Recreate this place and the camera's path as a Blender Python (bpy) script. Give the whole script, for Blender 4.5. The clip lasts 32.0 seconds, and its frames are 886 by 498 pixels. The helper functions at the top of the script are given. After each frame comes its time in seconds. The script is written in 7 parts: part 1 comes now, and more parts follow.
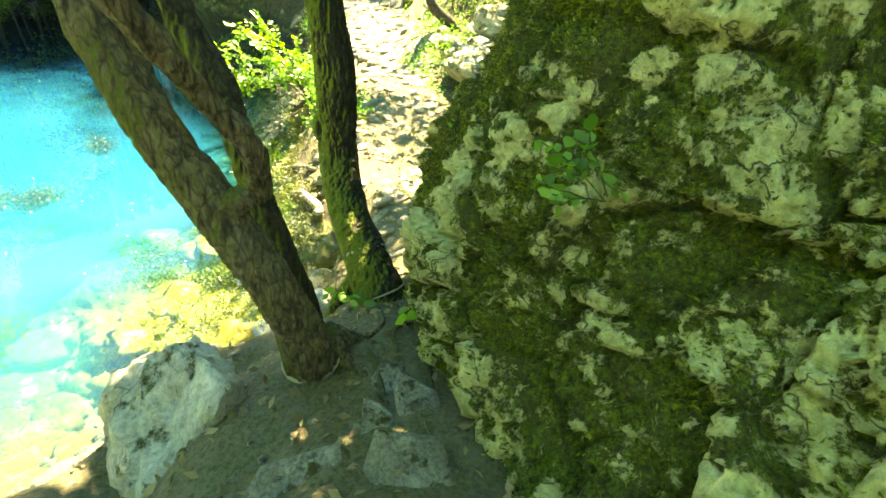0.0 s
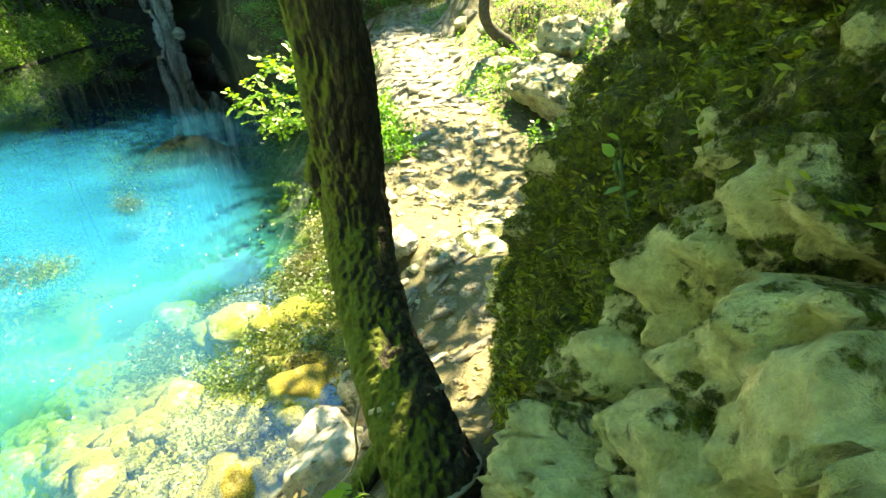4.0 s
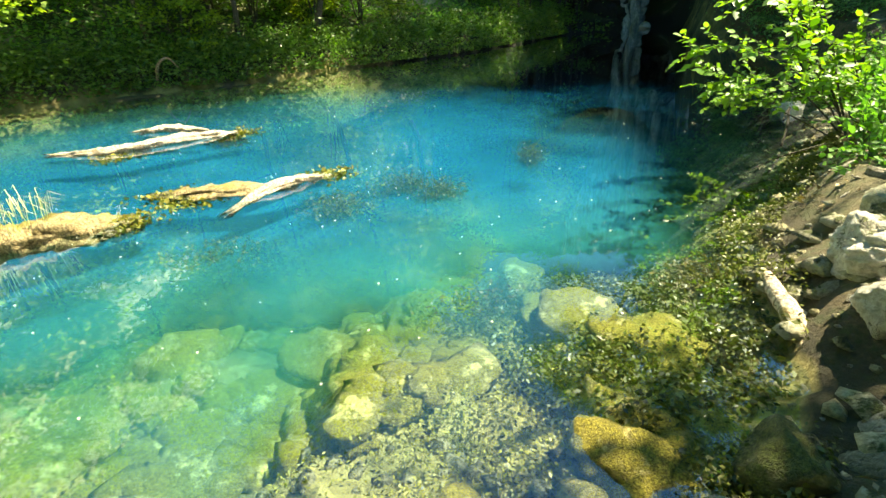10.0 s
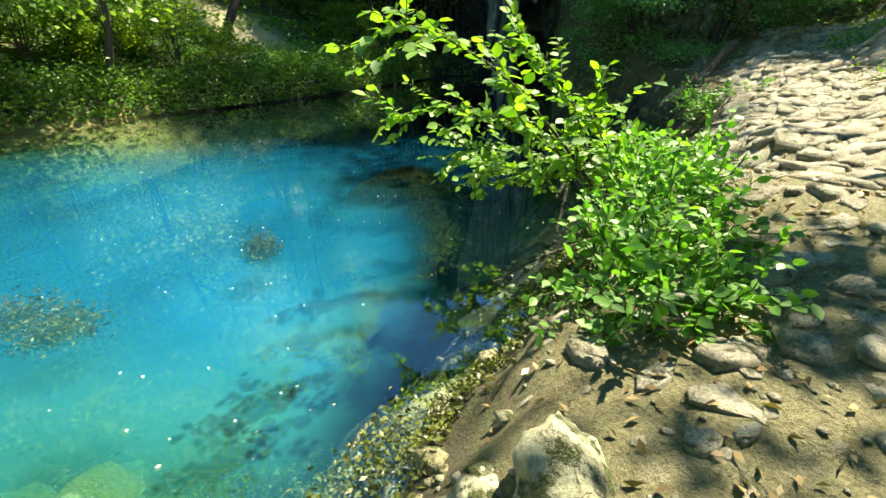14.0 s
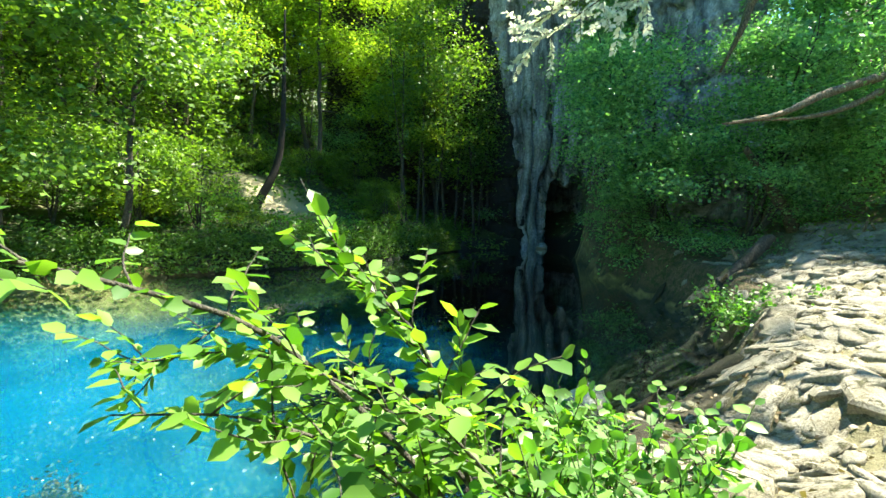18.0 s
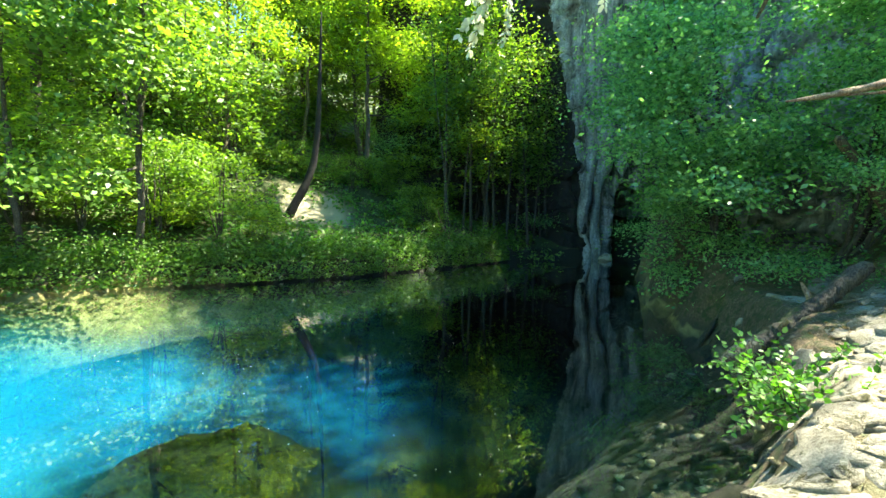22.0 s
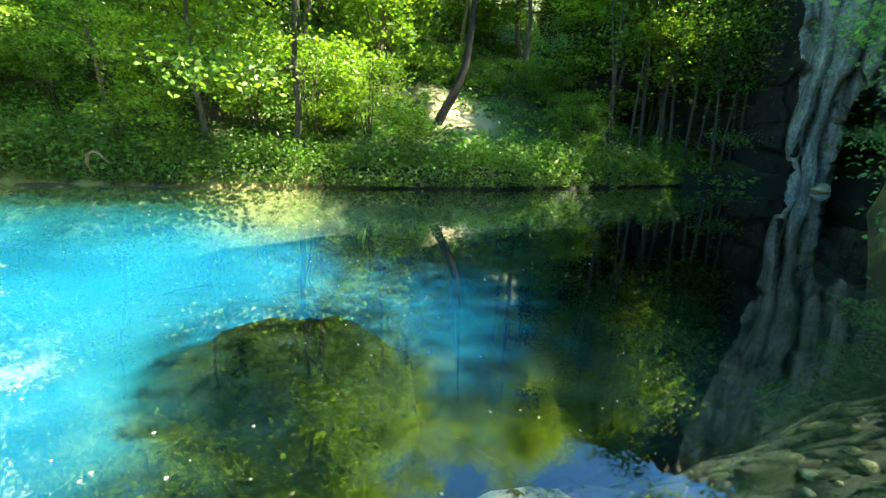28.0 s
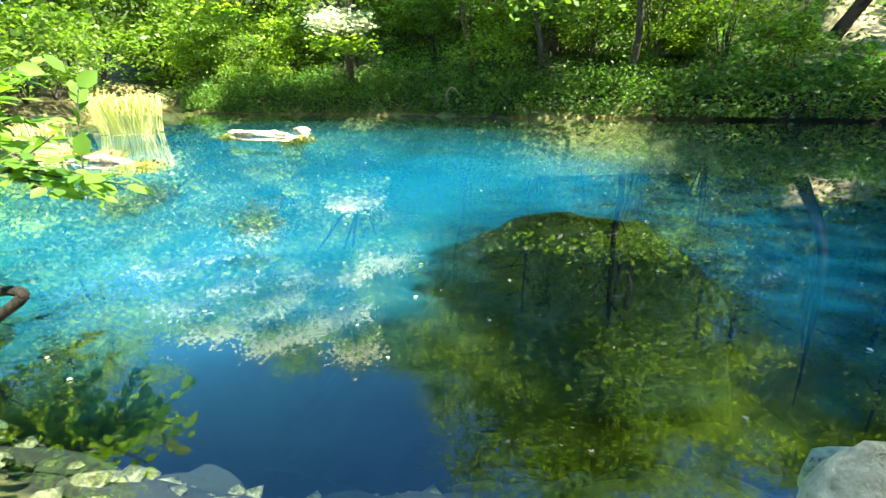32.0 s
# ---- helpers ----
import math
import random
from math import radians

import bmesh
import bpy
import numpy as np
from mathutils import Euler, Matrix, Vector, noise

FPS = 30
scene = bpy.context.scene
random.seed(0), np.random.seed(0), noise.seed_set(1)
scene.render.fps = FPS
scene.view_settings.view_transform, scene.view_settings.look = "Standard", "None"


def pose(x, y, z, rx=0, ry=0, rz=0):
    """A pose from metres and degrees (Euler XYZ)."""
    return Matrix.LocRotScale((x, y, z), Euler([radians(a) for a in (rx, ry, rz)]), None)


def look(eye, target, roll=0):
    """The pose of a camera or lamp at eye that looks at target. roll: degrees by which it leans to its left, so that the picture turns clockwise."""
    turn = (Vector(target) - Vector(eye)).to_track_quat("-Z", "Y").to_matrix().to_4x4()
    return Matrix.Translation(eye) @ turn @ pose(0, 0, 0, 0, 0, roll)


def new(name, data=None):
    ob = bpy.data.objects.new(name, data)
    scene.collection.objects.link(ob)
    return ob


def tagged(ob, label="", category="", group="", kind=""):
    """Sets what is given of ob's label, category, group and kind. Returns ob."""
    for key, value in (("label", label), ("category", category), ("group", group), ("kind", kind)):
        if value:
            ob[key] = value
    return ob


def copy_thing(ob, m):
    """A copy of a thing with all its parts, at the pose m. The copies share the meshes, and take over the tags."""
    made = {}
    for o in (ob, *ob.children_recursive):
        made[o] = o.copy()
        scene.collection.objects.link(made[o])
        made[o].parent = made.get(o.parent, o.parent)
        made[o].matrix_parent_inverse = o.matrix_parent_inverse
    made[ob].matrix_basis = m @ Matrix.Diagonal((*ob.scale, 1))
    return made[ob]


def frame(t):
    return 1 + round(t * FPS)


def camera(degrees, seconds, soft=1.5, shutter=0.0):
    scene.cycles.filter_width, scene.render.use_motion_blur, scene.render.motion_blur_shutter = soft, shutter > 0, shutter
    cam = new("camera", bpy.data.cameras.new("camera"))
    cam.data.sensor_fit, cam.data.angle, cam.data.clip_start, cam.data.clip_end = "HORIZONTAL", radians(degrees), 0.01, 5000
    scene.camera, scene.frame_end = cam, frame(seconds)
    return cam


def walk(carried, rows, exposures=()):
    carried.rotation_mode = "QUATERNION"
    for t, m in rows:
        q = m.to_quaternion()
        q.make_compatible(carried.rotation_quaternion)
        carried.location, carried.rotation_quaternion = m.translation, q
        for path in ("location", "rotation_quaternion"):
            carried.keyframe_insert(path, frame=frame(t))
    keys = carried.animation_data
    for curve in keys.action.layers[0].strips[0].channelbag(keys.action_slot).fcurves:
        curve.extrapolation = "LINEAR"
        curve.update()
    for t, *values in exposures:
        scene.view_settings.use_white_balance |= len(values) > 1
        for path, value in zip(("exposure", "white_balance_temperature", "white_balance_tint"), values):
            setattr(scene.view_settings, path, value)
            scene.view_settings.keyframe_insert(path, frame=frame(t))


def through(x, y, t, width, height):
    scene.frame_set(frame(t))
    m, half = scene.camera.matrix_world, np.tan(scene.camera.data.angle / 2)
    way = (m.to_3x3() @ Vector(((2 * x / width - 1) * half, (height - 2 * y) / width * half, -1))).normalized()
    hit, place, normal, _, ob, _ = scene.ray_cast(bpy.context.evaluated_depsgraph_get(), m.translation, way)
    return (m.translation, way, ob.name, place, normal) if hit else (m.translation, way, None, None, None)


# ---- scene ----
cam = camera(87.3, 32.0)
PATH = [
    (0, (-10.09, -5.402, 3.561), (-8.501, -4.938, 2.438), 6.6),
    (0.5, (-9.883, -5.361, 3.556), (-8.275, -4.941, 2.443), 7.1),
    (1, (-9.67, -5.327, 3.462), (-8.032, -4.861, 2.412), 6.1),
    (1.5, (-9.504, -5.12, 3.366), (-7.861, -4.555, 2.375), 2.9),
    (2, (-9.347, -5.056, 3.335), (-7.729, -4.388, 2.366), 0.3),
    (2.5, (-9.198, -4.996, 3.237), (-7.582, -4.296, 2.289), -0.6),
    (4.5, (-8.469, -4.688, 2.928), (-6.981, -3.884, 1.861), -0.9),
    (5, (-8.413, -4.672, 2.901), (-7.038, -3.698, 1.824), -1.0),
    (5.5, (-8.371, -4.538, 2.868), (-7.126, -3.378, 1.818), -0.8),
    (6, (-8.275, -4.429, 2.79), (-7.241, -3.026, 1.808), -1.5),
    (6.5, (-8.06, -4.403, 2.594), (-7.247, -2.806, 1.705), -4.3),
    (7, (-7.982, -4.291, 2.433), (-7.267, -2.629, 1.58), -4.2),
    (7.5, (-7.907, -4.14, 2.275), (-7.251, -2.487, 1.36), -3.0),
    (8, (-7.801, -4.033, 2.252), (-7.286, -2.369, 1.269), -4.7),
    (8.5, (-7.789, -3.982, 2.21), (-7.308, -2.346, 1.193), -6.1),
    (9, (-7.822, -3.922, 2.215), (-7.361, -2.316, 1.181), -4.9),
    (9.5, (-7.73, -3.79, 2.103), (-7.321, -2.144, 1.112), -3.4),
    (10, (-7.738, -3.655, 1.961), (-7.29, -1.963, 1.031), -2.9),
    (10.5, (-7.753, -3.504, 1.898), (-7.14, -1.849, 0.957), -0.2),
    (11, (-7.462, -3.322, 1.696), (-6.669, -1.721, 0.797), 0.9),
    (11.5, (-6.987, -3.092, 1.674), (-5.964, -1.607, 0.809), -0.1),
    (12, (-6.349, -3.16, 1.706), (-4.967, -1.939, 0.932), 2.5),
    (12.5, (-5.732, -3.154, 1.768), (-4.186, -2.149, 0.995), 2.8),
    (13, (-5.157, -2.934, 1.811), (-3.755, -1.763, 0.997), 1.8),
    (13.5, (-4.934, -2.665, 1.851), (-3.848, -1.221, 0.993), -0.8),
    (14, (-4.668, -2.397, 1.851), (-3.872, -0.754, 1.035), -1.6),
    (14.5, (-4.341, -2.149, 1.853), (-3.845, -0.365, 1.097), -0.6),
    (16.5, (-3.628, -2.012, 1.918), (-3.471, -0.067, 1.479), -2.7),
    (17, (-3.352, -1.82, 1.939), (-2.811, 0.093, 1.715), -1.5),
    (17.5, (-3.045, -1.554, 1.979), (-2.359, 0.316, 1.799), -0.4),
    (18, (-2.732, -1.298, 2.03), (-2.037, 0.571, 1.879), 0.8),
    (18.5, (-2.429, -1.099, 2.079), (-1.732, 0.773, 1.987), 1.8),
    (19, (-2.114, -0.962, 2.131), (-1.462, 0.927, 2.033), 1.3),
    (19.5, (-1.726, -0.876, 2.221), (-1.07, 1.011, 2.142), 0.4),
    (20, (-1.35, -0.784, 2.295), (-0.748, 1.123, 2.241), -0.5),
    (20.5, (-1.002, -0.591, 2.322), (-0.474, 1.337, 2.264), 0.2),
    (21, (-0.67, -0.379, 2.309), (-0.174, 1.556, 2.212), 0.5),
    (21.5, (-0.394, -0.251, 2.278), (0.007, 1.701, 2.11), -0.0),
    (22, (-0.153, -0.129, 2.235), (0.182, 1.837, 2.095), 0.8),
    (22.5, (-0.03, -0.067, 2.169), (0.219, 1.914, 2.048), 1.3),
    (23, (0.0, 0.0, 2.12), (0.0, 1.994, 1.968), 0.5),
    (23.5, (-0.098, 0.08, 2.034), (-0.531, 2.025, 1.859), -1.7),
    (24, (-0.26, 0.077, 1.956), (-1.121, 1.878, 1.823), -2.4),
    (24.5, (-0.368, 0.114, 1.916), (-1.359, 1.846, 1.781), -1.0),
    (25, (-0.38, 0.134, 1.906), (-1.512, 1.776, 1.767), -0.8),
    (25.5, (-0.266, 0.22, 1.915), (-1.271, 1.938, 1.72), 0.3),
    (26, (-0.065, 0.381, 1.946), (-0.774, 2.229, 1.658), 0.9),
    (26.5, (0.111, 0.564, 1.95), (-0.234, 2.487, 1.524), 1.5),
    (28.5, (0.543, 1.111, 1.644), (0.219, 3.024, 1.156), 2.4),
    (29, (0.708, 1.18, 1.568), (0.184, 3.042, 1.059), 0.0),
    (29.5, (0.548, 1.273, 1.459), (-0.31, 2.994, 0.909), -2.8),
    (30, (0.443, 1.394, 1.272), (-0.688, 2.945, 0.711), -4.4),
    (30.5, (0.394, 1.468, 1.08), (-0.902, 2.892, 0.541), -3.0),
    (31, (0.377, 1.499, 0.984), (-1.008, 2.818, 0.398), -2.0),
    (31.5, (0.375, 1.499, 0.968), (-1.037, 2.759, 0.321), -1.8),
    (32, (0.376, 1.495, 0.979), (-1.047, 2.733, 0.314), -1.1),
]
walk(cam, [(t, look(eye, target, roll)) for t, eye, target, roll in PATH],
     [(t, stops, kelvin, 4) for t, stops, kelvin in ((0, 3.55, 11500), (2.5, 3.45, 11000), (4.5, 2.9, 9800), (6, 2.35, 9200), (8, 2.25, 8700), (11, 1.95, 8600), (12.5, 1.95, 8500), (14, 1.95, 8000), (16.5, 2.3, 7300), (18.5, 2.4, 7000), (20, 2.65, 7000), (22, 2.9, 7200), (23, 2.65, 7200), (24.5, 2.35, 7400), (26, 2.2, 7500), (28.5, 3.15, 7900), (29.2, 3.0, 8000), (30, 2.6, 7800), (32, 2.55, 7300))])


# ---- light ----
SUN_AZ = math.atan2(0.97, 0.12)      # clockwise from +y, seen from above
SUN_EL = radians(60)
world = bpy.data.worlds.new("sky")
world.use_nodes = True
scene.world = world
wt = world.node_tree
sky = wt.nodes.new("ShaderNodeTexSky")
sky.sky_type, sky.sun_disc = "NISHITA", False
sky.sun_elevation, sky.sun_rotation = SUN_EL, SUN_AZ
sky.dust_density, sky.ozone_density = 0.0, 1.3
deep = wt.nodes.new("ShaderNodeHueSaturation")          # a deep, clear late-spring blue
deep.inputs["Saturation"].default_value = 1.35
wt.links.new(sky.outputs[0], deep.inputs["Color"])
wt.links.new(deep.outputs[0], wt.nodes["Background"].inputs[0])
wt.nodes["Background"].inputs[1].default_value = 0.1
sun = new("sun", bpy.data.lights.new("sun", "SUN"))
sun.data.energy, sun.data.angle, sun.data.color = 5.0, radians(0.53), (1.0, 0.95, 0.86)
SUN_TO = (math.sin(SUN_AZ) * math.cos(SUN_EL), math.cos(SUN_AZ) * math.cos(SUN_EL), math.sin(SUN_EL))
sun.matrix_world = look((0, 0, 40), (-SUN_TO[0], -SUN_TO[1], 40 - SUN_TO[2]))


# ---- noise and mesh tools ----
def hashed(ix, iy, iz):
    h = (ix * 374761393 + iy * 668265263 + iz * 2147483647 + 12345) & 0xFFFFFFFF
    h = ((h ^ (h >> 13)) * 1274126177) & 0xFFFFFFFF
    return ((h ^ (h >> 16)) & 0xFFFF) / 65535.0


def vnoise(x, y, z=0.0):
    x, y, z = np.broadcast_arrays(np.asarray(x, float), np.asarray(y, float), np.asarray(z, float))
    fx, fy, fz = np.floor(x), np.floor(y), np.floor(z)
    ix, iy, iz = fx.astype(np.int64), fy.astype(np.int64), fz.astype(np.int64)
    u, v, w = x - fx, y - fy, z - fz
    u, v, w = u * u * (3 - 2 * u), v * v * (3 - 2 * v), w * w * (3 - 2 * w)
    out = 0.0
    for a in (0, 1):
        for b in (0, 1):
            for c in (0, 1):
                out = out + hashed(ix + a, iy + b, iz + c) * np.abs(1 - a - u) * np.abs(1 - b - v) * np.abs(1 - c - w)
    return out * 2 - 1


def fbm(x, y, z=0.0, octaves=4, gain=0.5):
    out, amp, f = 0.0, 1.0, 1.0
    for k in range(octaves):
        out = out + amp * vnoise(x * f + 17.3 * k, y * f - 9.1 * k, z * f + 3.7 * k)
        amp, f = amp * gain, f * 2.03
    return out


def cells(x, y, z):
    """Distance to the nearest and second nearest of scattered points, and a value for the nearest cell."""
    x, y, z = np.broadcast_arrays(np.asarray(x, float), np.asarray(y, float), np.asarray(z, float))
    ix, iy, iz = np.floor(x).astype(np.int64), np.floor(y).astype(np.int64), np.floor(z).astype(np.int64)
    d1, d2, val = np.full(x.shape, 9.0), np.full(x.shape, 9.0), np.zeros(x.shape)
    for a in (-1, 0, 1):
        for b in (-1, 0, 1):
            for c in (-1, 0, 1):
                jx, jy, jz = ix + a, iy + b, iz + c
                px, py, pz = jx + hashed(jx, jy, jz), jy + hashed(jx + 71, jy, jz), jz + hashed(jx, jy + 53, jz)
                d = np.sqrt((px - x) ** 2 + (py - y) ** 2 + (pz - z) ** 2)
                near = d < d1
                d2 = np.where(near, d1, np.minimum(d2, d))
                val = np.where(near, hashed(jx, jy, jz + 97), val)
                d1 = np.where(near, d, d1)
    return d1, d2, val


def smooth(a, b, x):
    t = np.clip((x - a) / (b - a), 0, 1)
    return t * t * (3 - 2 * t)


def mesh_of(name, verts, faces, material, shade=True):
    me = bpy.data.meshes.new(name)
    me.from_pydata([tuple(v) for v in verts], [], [tuple(int(i) for i in f) for f in faces])
    if shade:
        me.polygons.foreach_set("use_smooth", [True] * len(me.polygons))
    me.materials.append(material)
    me.update()
    return me


def part(name, me, parent=None, label="", at=None):
    ob = new(name, me)
    if parent is not None:
        ob.parent = parent
    if at is not None:
        ob.matrix_basis = at
    if label:
        ob["label"] = label
    return ob


def empty(name, x, y, z, label, category, group=""):
    ob = new(name)
    ob.location = (x, y, z)
    bpy.context.view_layer.update()
    return tagged(ob, label, category, group)


def grid_faces(n, m, wrap=False):
    """Quads of a grid of n rows and m columns."""
    i = np.arange(n * m).reshape(n, m)
    if wrap:
        i = np.concatenate([i, i[:, :1]], 1)
    return np.stack([i[:-1, :-1], i[:-1, 1:], i[1:, 1:], i[1:, :-1]], -1).reshape(-1, 4)


def tube(points, radii, sides=8, rough=0.0, seed=0.0, lobes=0.0):
    """Vertices and faces of a tapering limb along points."""
    p = np.array(points, float)
    r = np.array(radii, float)
    d = np.gradient(p, axis=0)
    d /= np.linalg.norm(d, axis=1)[:, None] + 1e-9
    side = np.cross(d, (0.31, 0.95, 0.05))
    side /= np.linalg.norm(side, axis=1)[:, None] + 1e-9
    other = np.cross(d, side)
    a = np.linspace(0, 2 * np.pi, sides, endpoint=False)
    ring = side[:, None] * np.cos(a)[None, :, None] + other[:, None] * np.sin(a)[None, :, None]
    q = p[:, None] + ring * r[:, None, None]
    if rough or lobes:
        n = rough * fbm(q[..., 0] * 9 + seed, q[..., 1] * 9, q[..., 2] * 2.5, 3) + lobes * np.cos(3 * a + seed)[None]
        q = p[:, None] + ring * (r[:, None] * (1 + n))[..., None]
    v = q.reshape(-1, 3)
    f = grid_faces(len(p), sides, True).tolist()
    top = len(v)
    v = np.concatenate([v, p[-1:] + d[-1:] * r[-1], p[:1]])
    last = (len(p) - 1) * sides
    f += [(last + k, last + (k + 1) % sides, top) for k in range(sides)]
    f += [((k + 1) % sides, k, top + 1) for k in range(sides)]
    return v, f


def bend(points, n):
    """n points on a smooth line through the given ones (Catmull-Rom)."""
    p = np.array(points, float)
    p = np.concatenate([2 * p[:1] - p[1:2], p, 2 * p[-1:] - p[-2:-1]])
    out = []
    for s in np.linspace(0, len(p) - 3 - 1e-6, n):
        k = int(s)
        u = s - k
        a, b, c, d = p[k], p[k + 1], p[k + 2], p[k + 3]
        out.append(0.5 * (2 * b + (c - a) * u + (2 * a - 5 * b + 4 * c - d) * u ** 2 + (3 * b - a - 3 * c + d) * u ** 3))
    return np.array(out)


# ---- materials ----
def material(name):
    m = bpy.data.materials.new(name)
    m.use_nodes = True
    return m, m.node_tree, m.node_tree.nodes["Principled BSDF"]


def node(tree, kind, links=None, **values):
    n = tree.nodes.new(kind)
    for key, value in values.items():
        if key == "blend_type":
            n.blend_type = value
        elif key == "data_type":
            n.data_type = value
        elif key == "operation":
            n.operation = value
        elif key == "attribute_name":
            n.attribute_name = value
        elif key == "feature":
            n.feature = value
        elif key == "use_clamp":
            n.use_clamp = value
    for key, value in (links or {}).items():
        socket = n.inputs[key]
        if isinstance(value, bpy.types.NodeSocket):
            tree.links.new(value, socket)
        else:
            socket.default_value = value
    return n


def place(tree, scale=(1, 1, 1), own=False):
    g = node(tree, "ShaderNodeNewGeometry") if not own else node(tree, "ShaderNodeTexCoord")
    return node(tree, "ShaderNodeMapping", {"Vector": g.outputs["Position" if not own else "Object"], "Scale": scale}).outputs[0]


def grain(tree, vec, scale, detail=4, rough=0.55):
    return node(tree, "ShaderNodeTexNoise", {"Vector": vec, "Scale": scale, "Detail": detail, "Roughness": rough}).outputs["Fac"]


def ramp(tree, fac, stops):
    n = node(tree, "ShaderNodeValToRGB", {"Fac": fac})
    e = n.color_ramp.elements
    while len(e) < len(stops):
        e.new(0.5)
    for k, (pos, col) in enumerate(stops):
        e[k].position = pos
        e[k].color = (*col, 1) if len(col) == 3 else col
    return n.outputs["Color"]


def mixed(tree, fac, a, b, how="MIX"):
    n = tree.nodes.new("ShaderNodeMix")
    n.data_type, n.blend_type = "RGBA", how
    for sock, v in ((n.inputs[0], fac), (n.inputs[6], a), (n.inputs[7], b)):
        if isinstance(v, bpy.types.NodeSocket):
            tree.links.new(v, sock)
        elif isinstance(v, (int, float)):
            sock.default_value = v
        else:
            sock.default_value = (*v, 1)
    return n.outputs[2]


def calc(tree, op, a, b=0.0):
    n = node(tree, "ShaderNodeMath", operation=op)
    for k, v in enumerate((a, b)):
        if isinstance(v, bpy.types.NodeSocket):
            tree.links.new(v, n.inputs[k])
        else:
            n.inputs[k].default_value = v
    return n.outputs[0]


def relief(tree, bsdf, height, strength=0.5, distance=0.02):
    b = node(tree, "ShaderNodeBump", {"Height": height, "Strength": strength, "Distance": distance})
    tree.links.new(b.outputs[0], bsdf.inputs["Normal"])
    return b


def make_bark(name, dark, light, moss, moss_amount):
    m, t, b = material(name)
    v = place(t, (1, 1, 0.28))
    ridges = grain(t, v, 34, 6, 0.65)
    broad = grain(t, place(t), 3.1, 3)
    col = ramp(t, ridges, [(0.34, dark), (0.66, light)])
    plate = node(t, "ShaderNodeTexVoronoi", {"Vector": node(t, "ShaderNodeVectorMath", {0: place(t, (1, 1, 0.4)), 1: node(t, "ShaderNodeVectorMath", {0: node(t, "ShaderNodeTexNoise", {"Vector": place(t), "Scale": 9.0}).outputs["Color"], 1: (0.06, 0.06, 0.06)}, operation="MULTIPLY").outputs[0]}, operation="ADD").outputs[0], "Scale": 26.0}, feature="DISTANCE_TO_EDGE").outputs["Distance"]
    seam = ramp(t, plate, [(0.0, (0.25, 0.25, 0.25)), (0.14, (1, 1, 1))])
    col = mixed(t, 0.75, col, seam, "MULTIPLY")
    spots = ramp(t, grain(t, place(t), 11, 3), [(0.58, (0, 0, 0)), (0.7, (1, 1, 1))])
    col = mixed(t, calc(t, "MULTIPLY", spots, 0.35), col, tuple(c * 1.5 for c in light))
    g = node(t, "ShaderNodeNewGeometry")
    facing = node(t, "ShaderNodeVectorMath", {0: g.outputs["Normal"], 1: (-0.55, 0.7, 0.45)}, operation="DOT_PRODUCT").outputs["Value"]
    where = calc(t, "ADD", calc(t, "MULTIPLY", facing, 0.5), broad)
    mask = ramp(t, where, [(0.95 - moss_amount * 0.5, (0, 0, 0)), (1.2 - moss_amount * 0.5, (1, 1, 1))])
    mossy = ramp(t, grain(t, place(t), 60, 3), [(0.3, tuple(c * 0.55 for c in moss)), (0.7, moss)])
    t.links.new(mixed(t, mask, col, mossy), b.inputs["Base Color"])
    b.inputs["Roughness"].default_value = 0.9
    relief(t, b, calc(t, "ADD", ridges, calc(t, "MULTIPLY", seam, 0.2)), 0.9, 0.03)
    return m


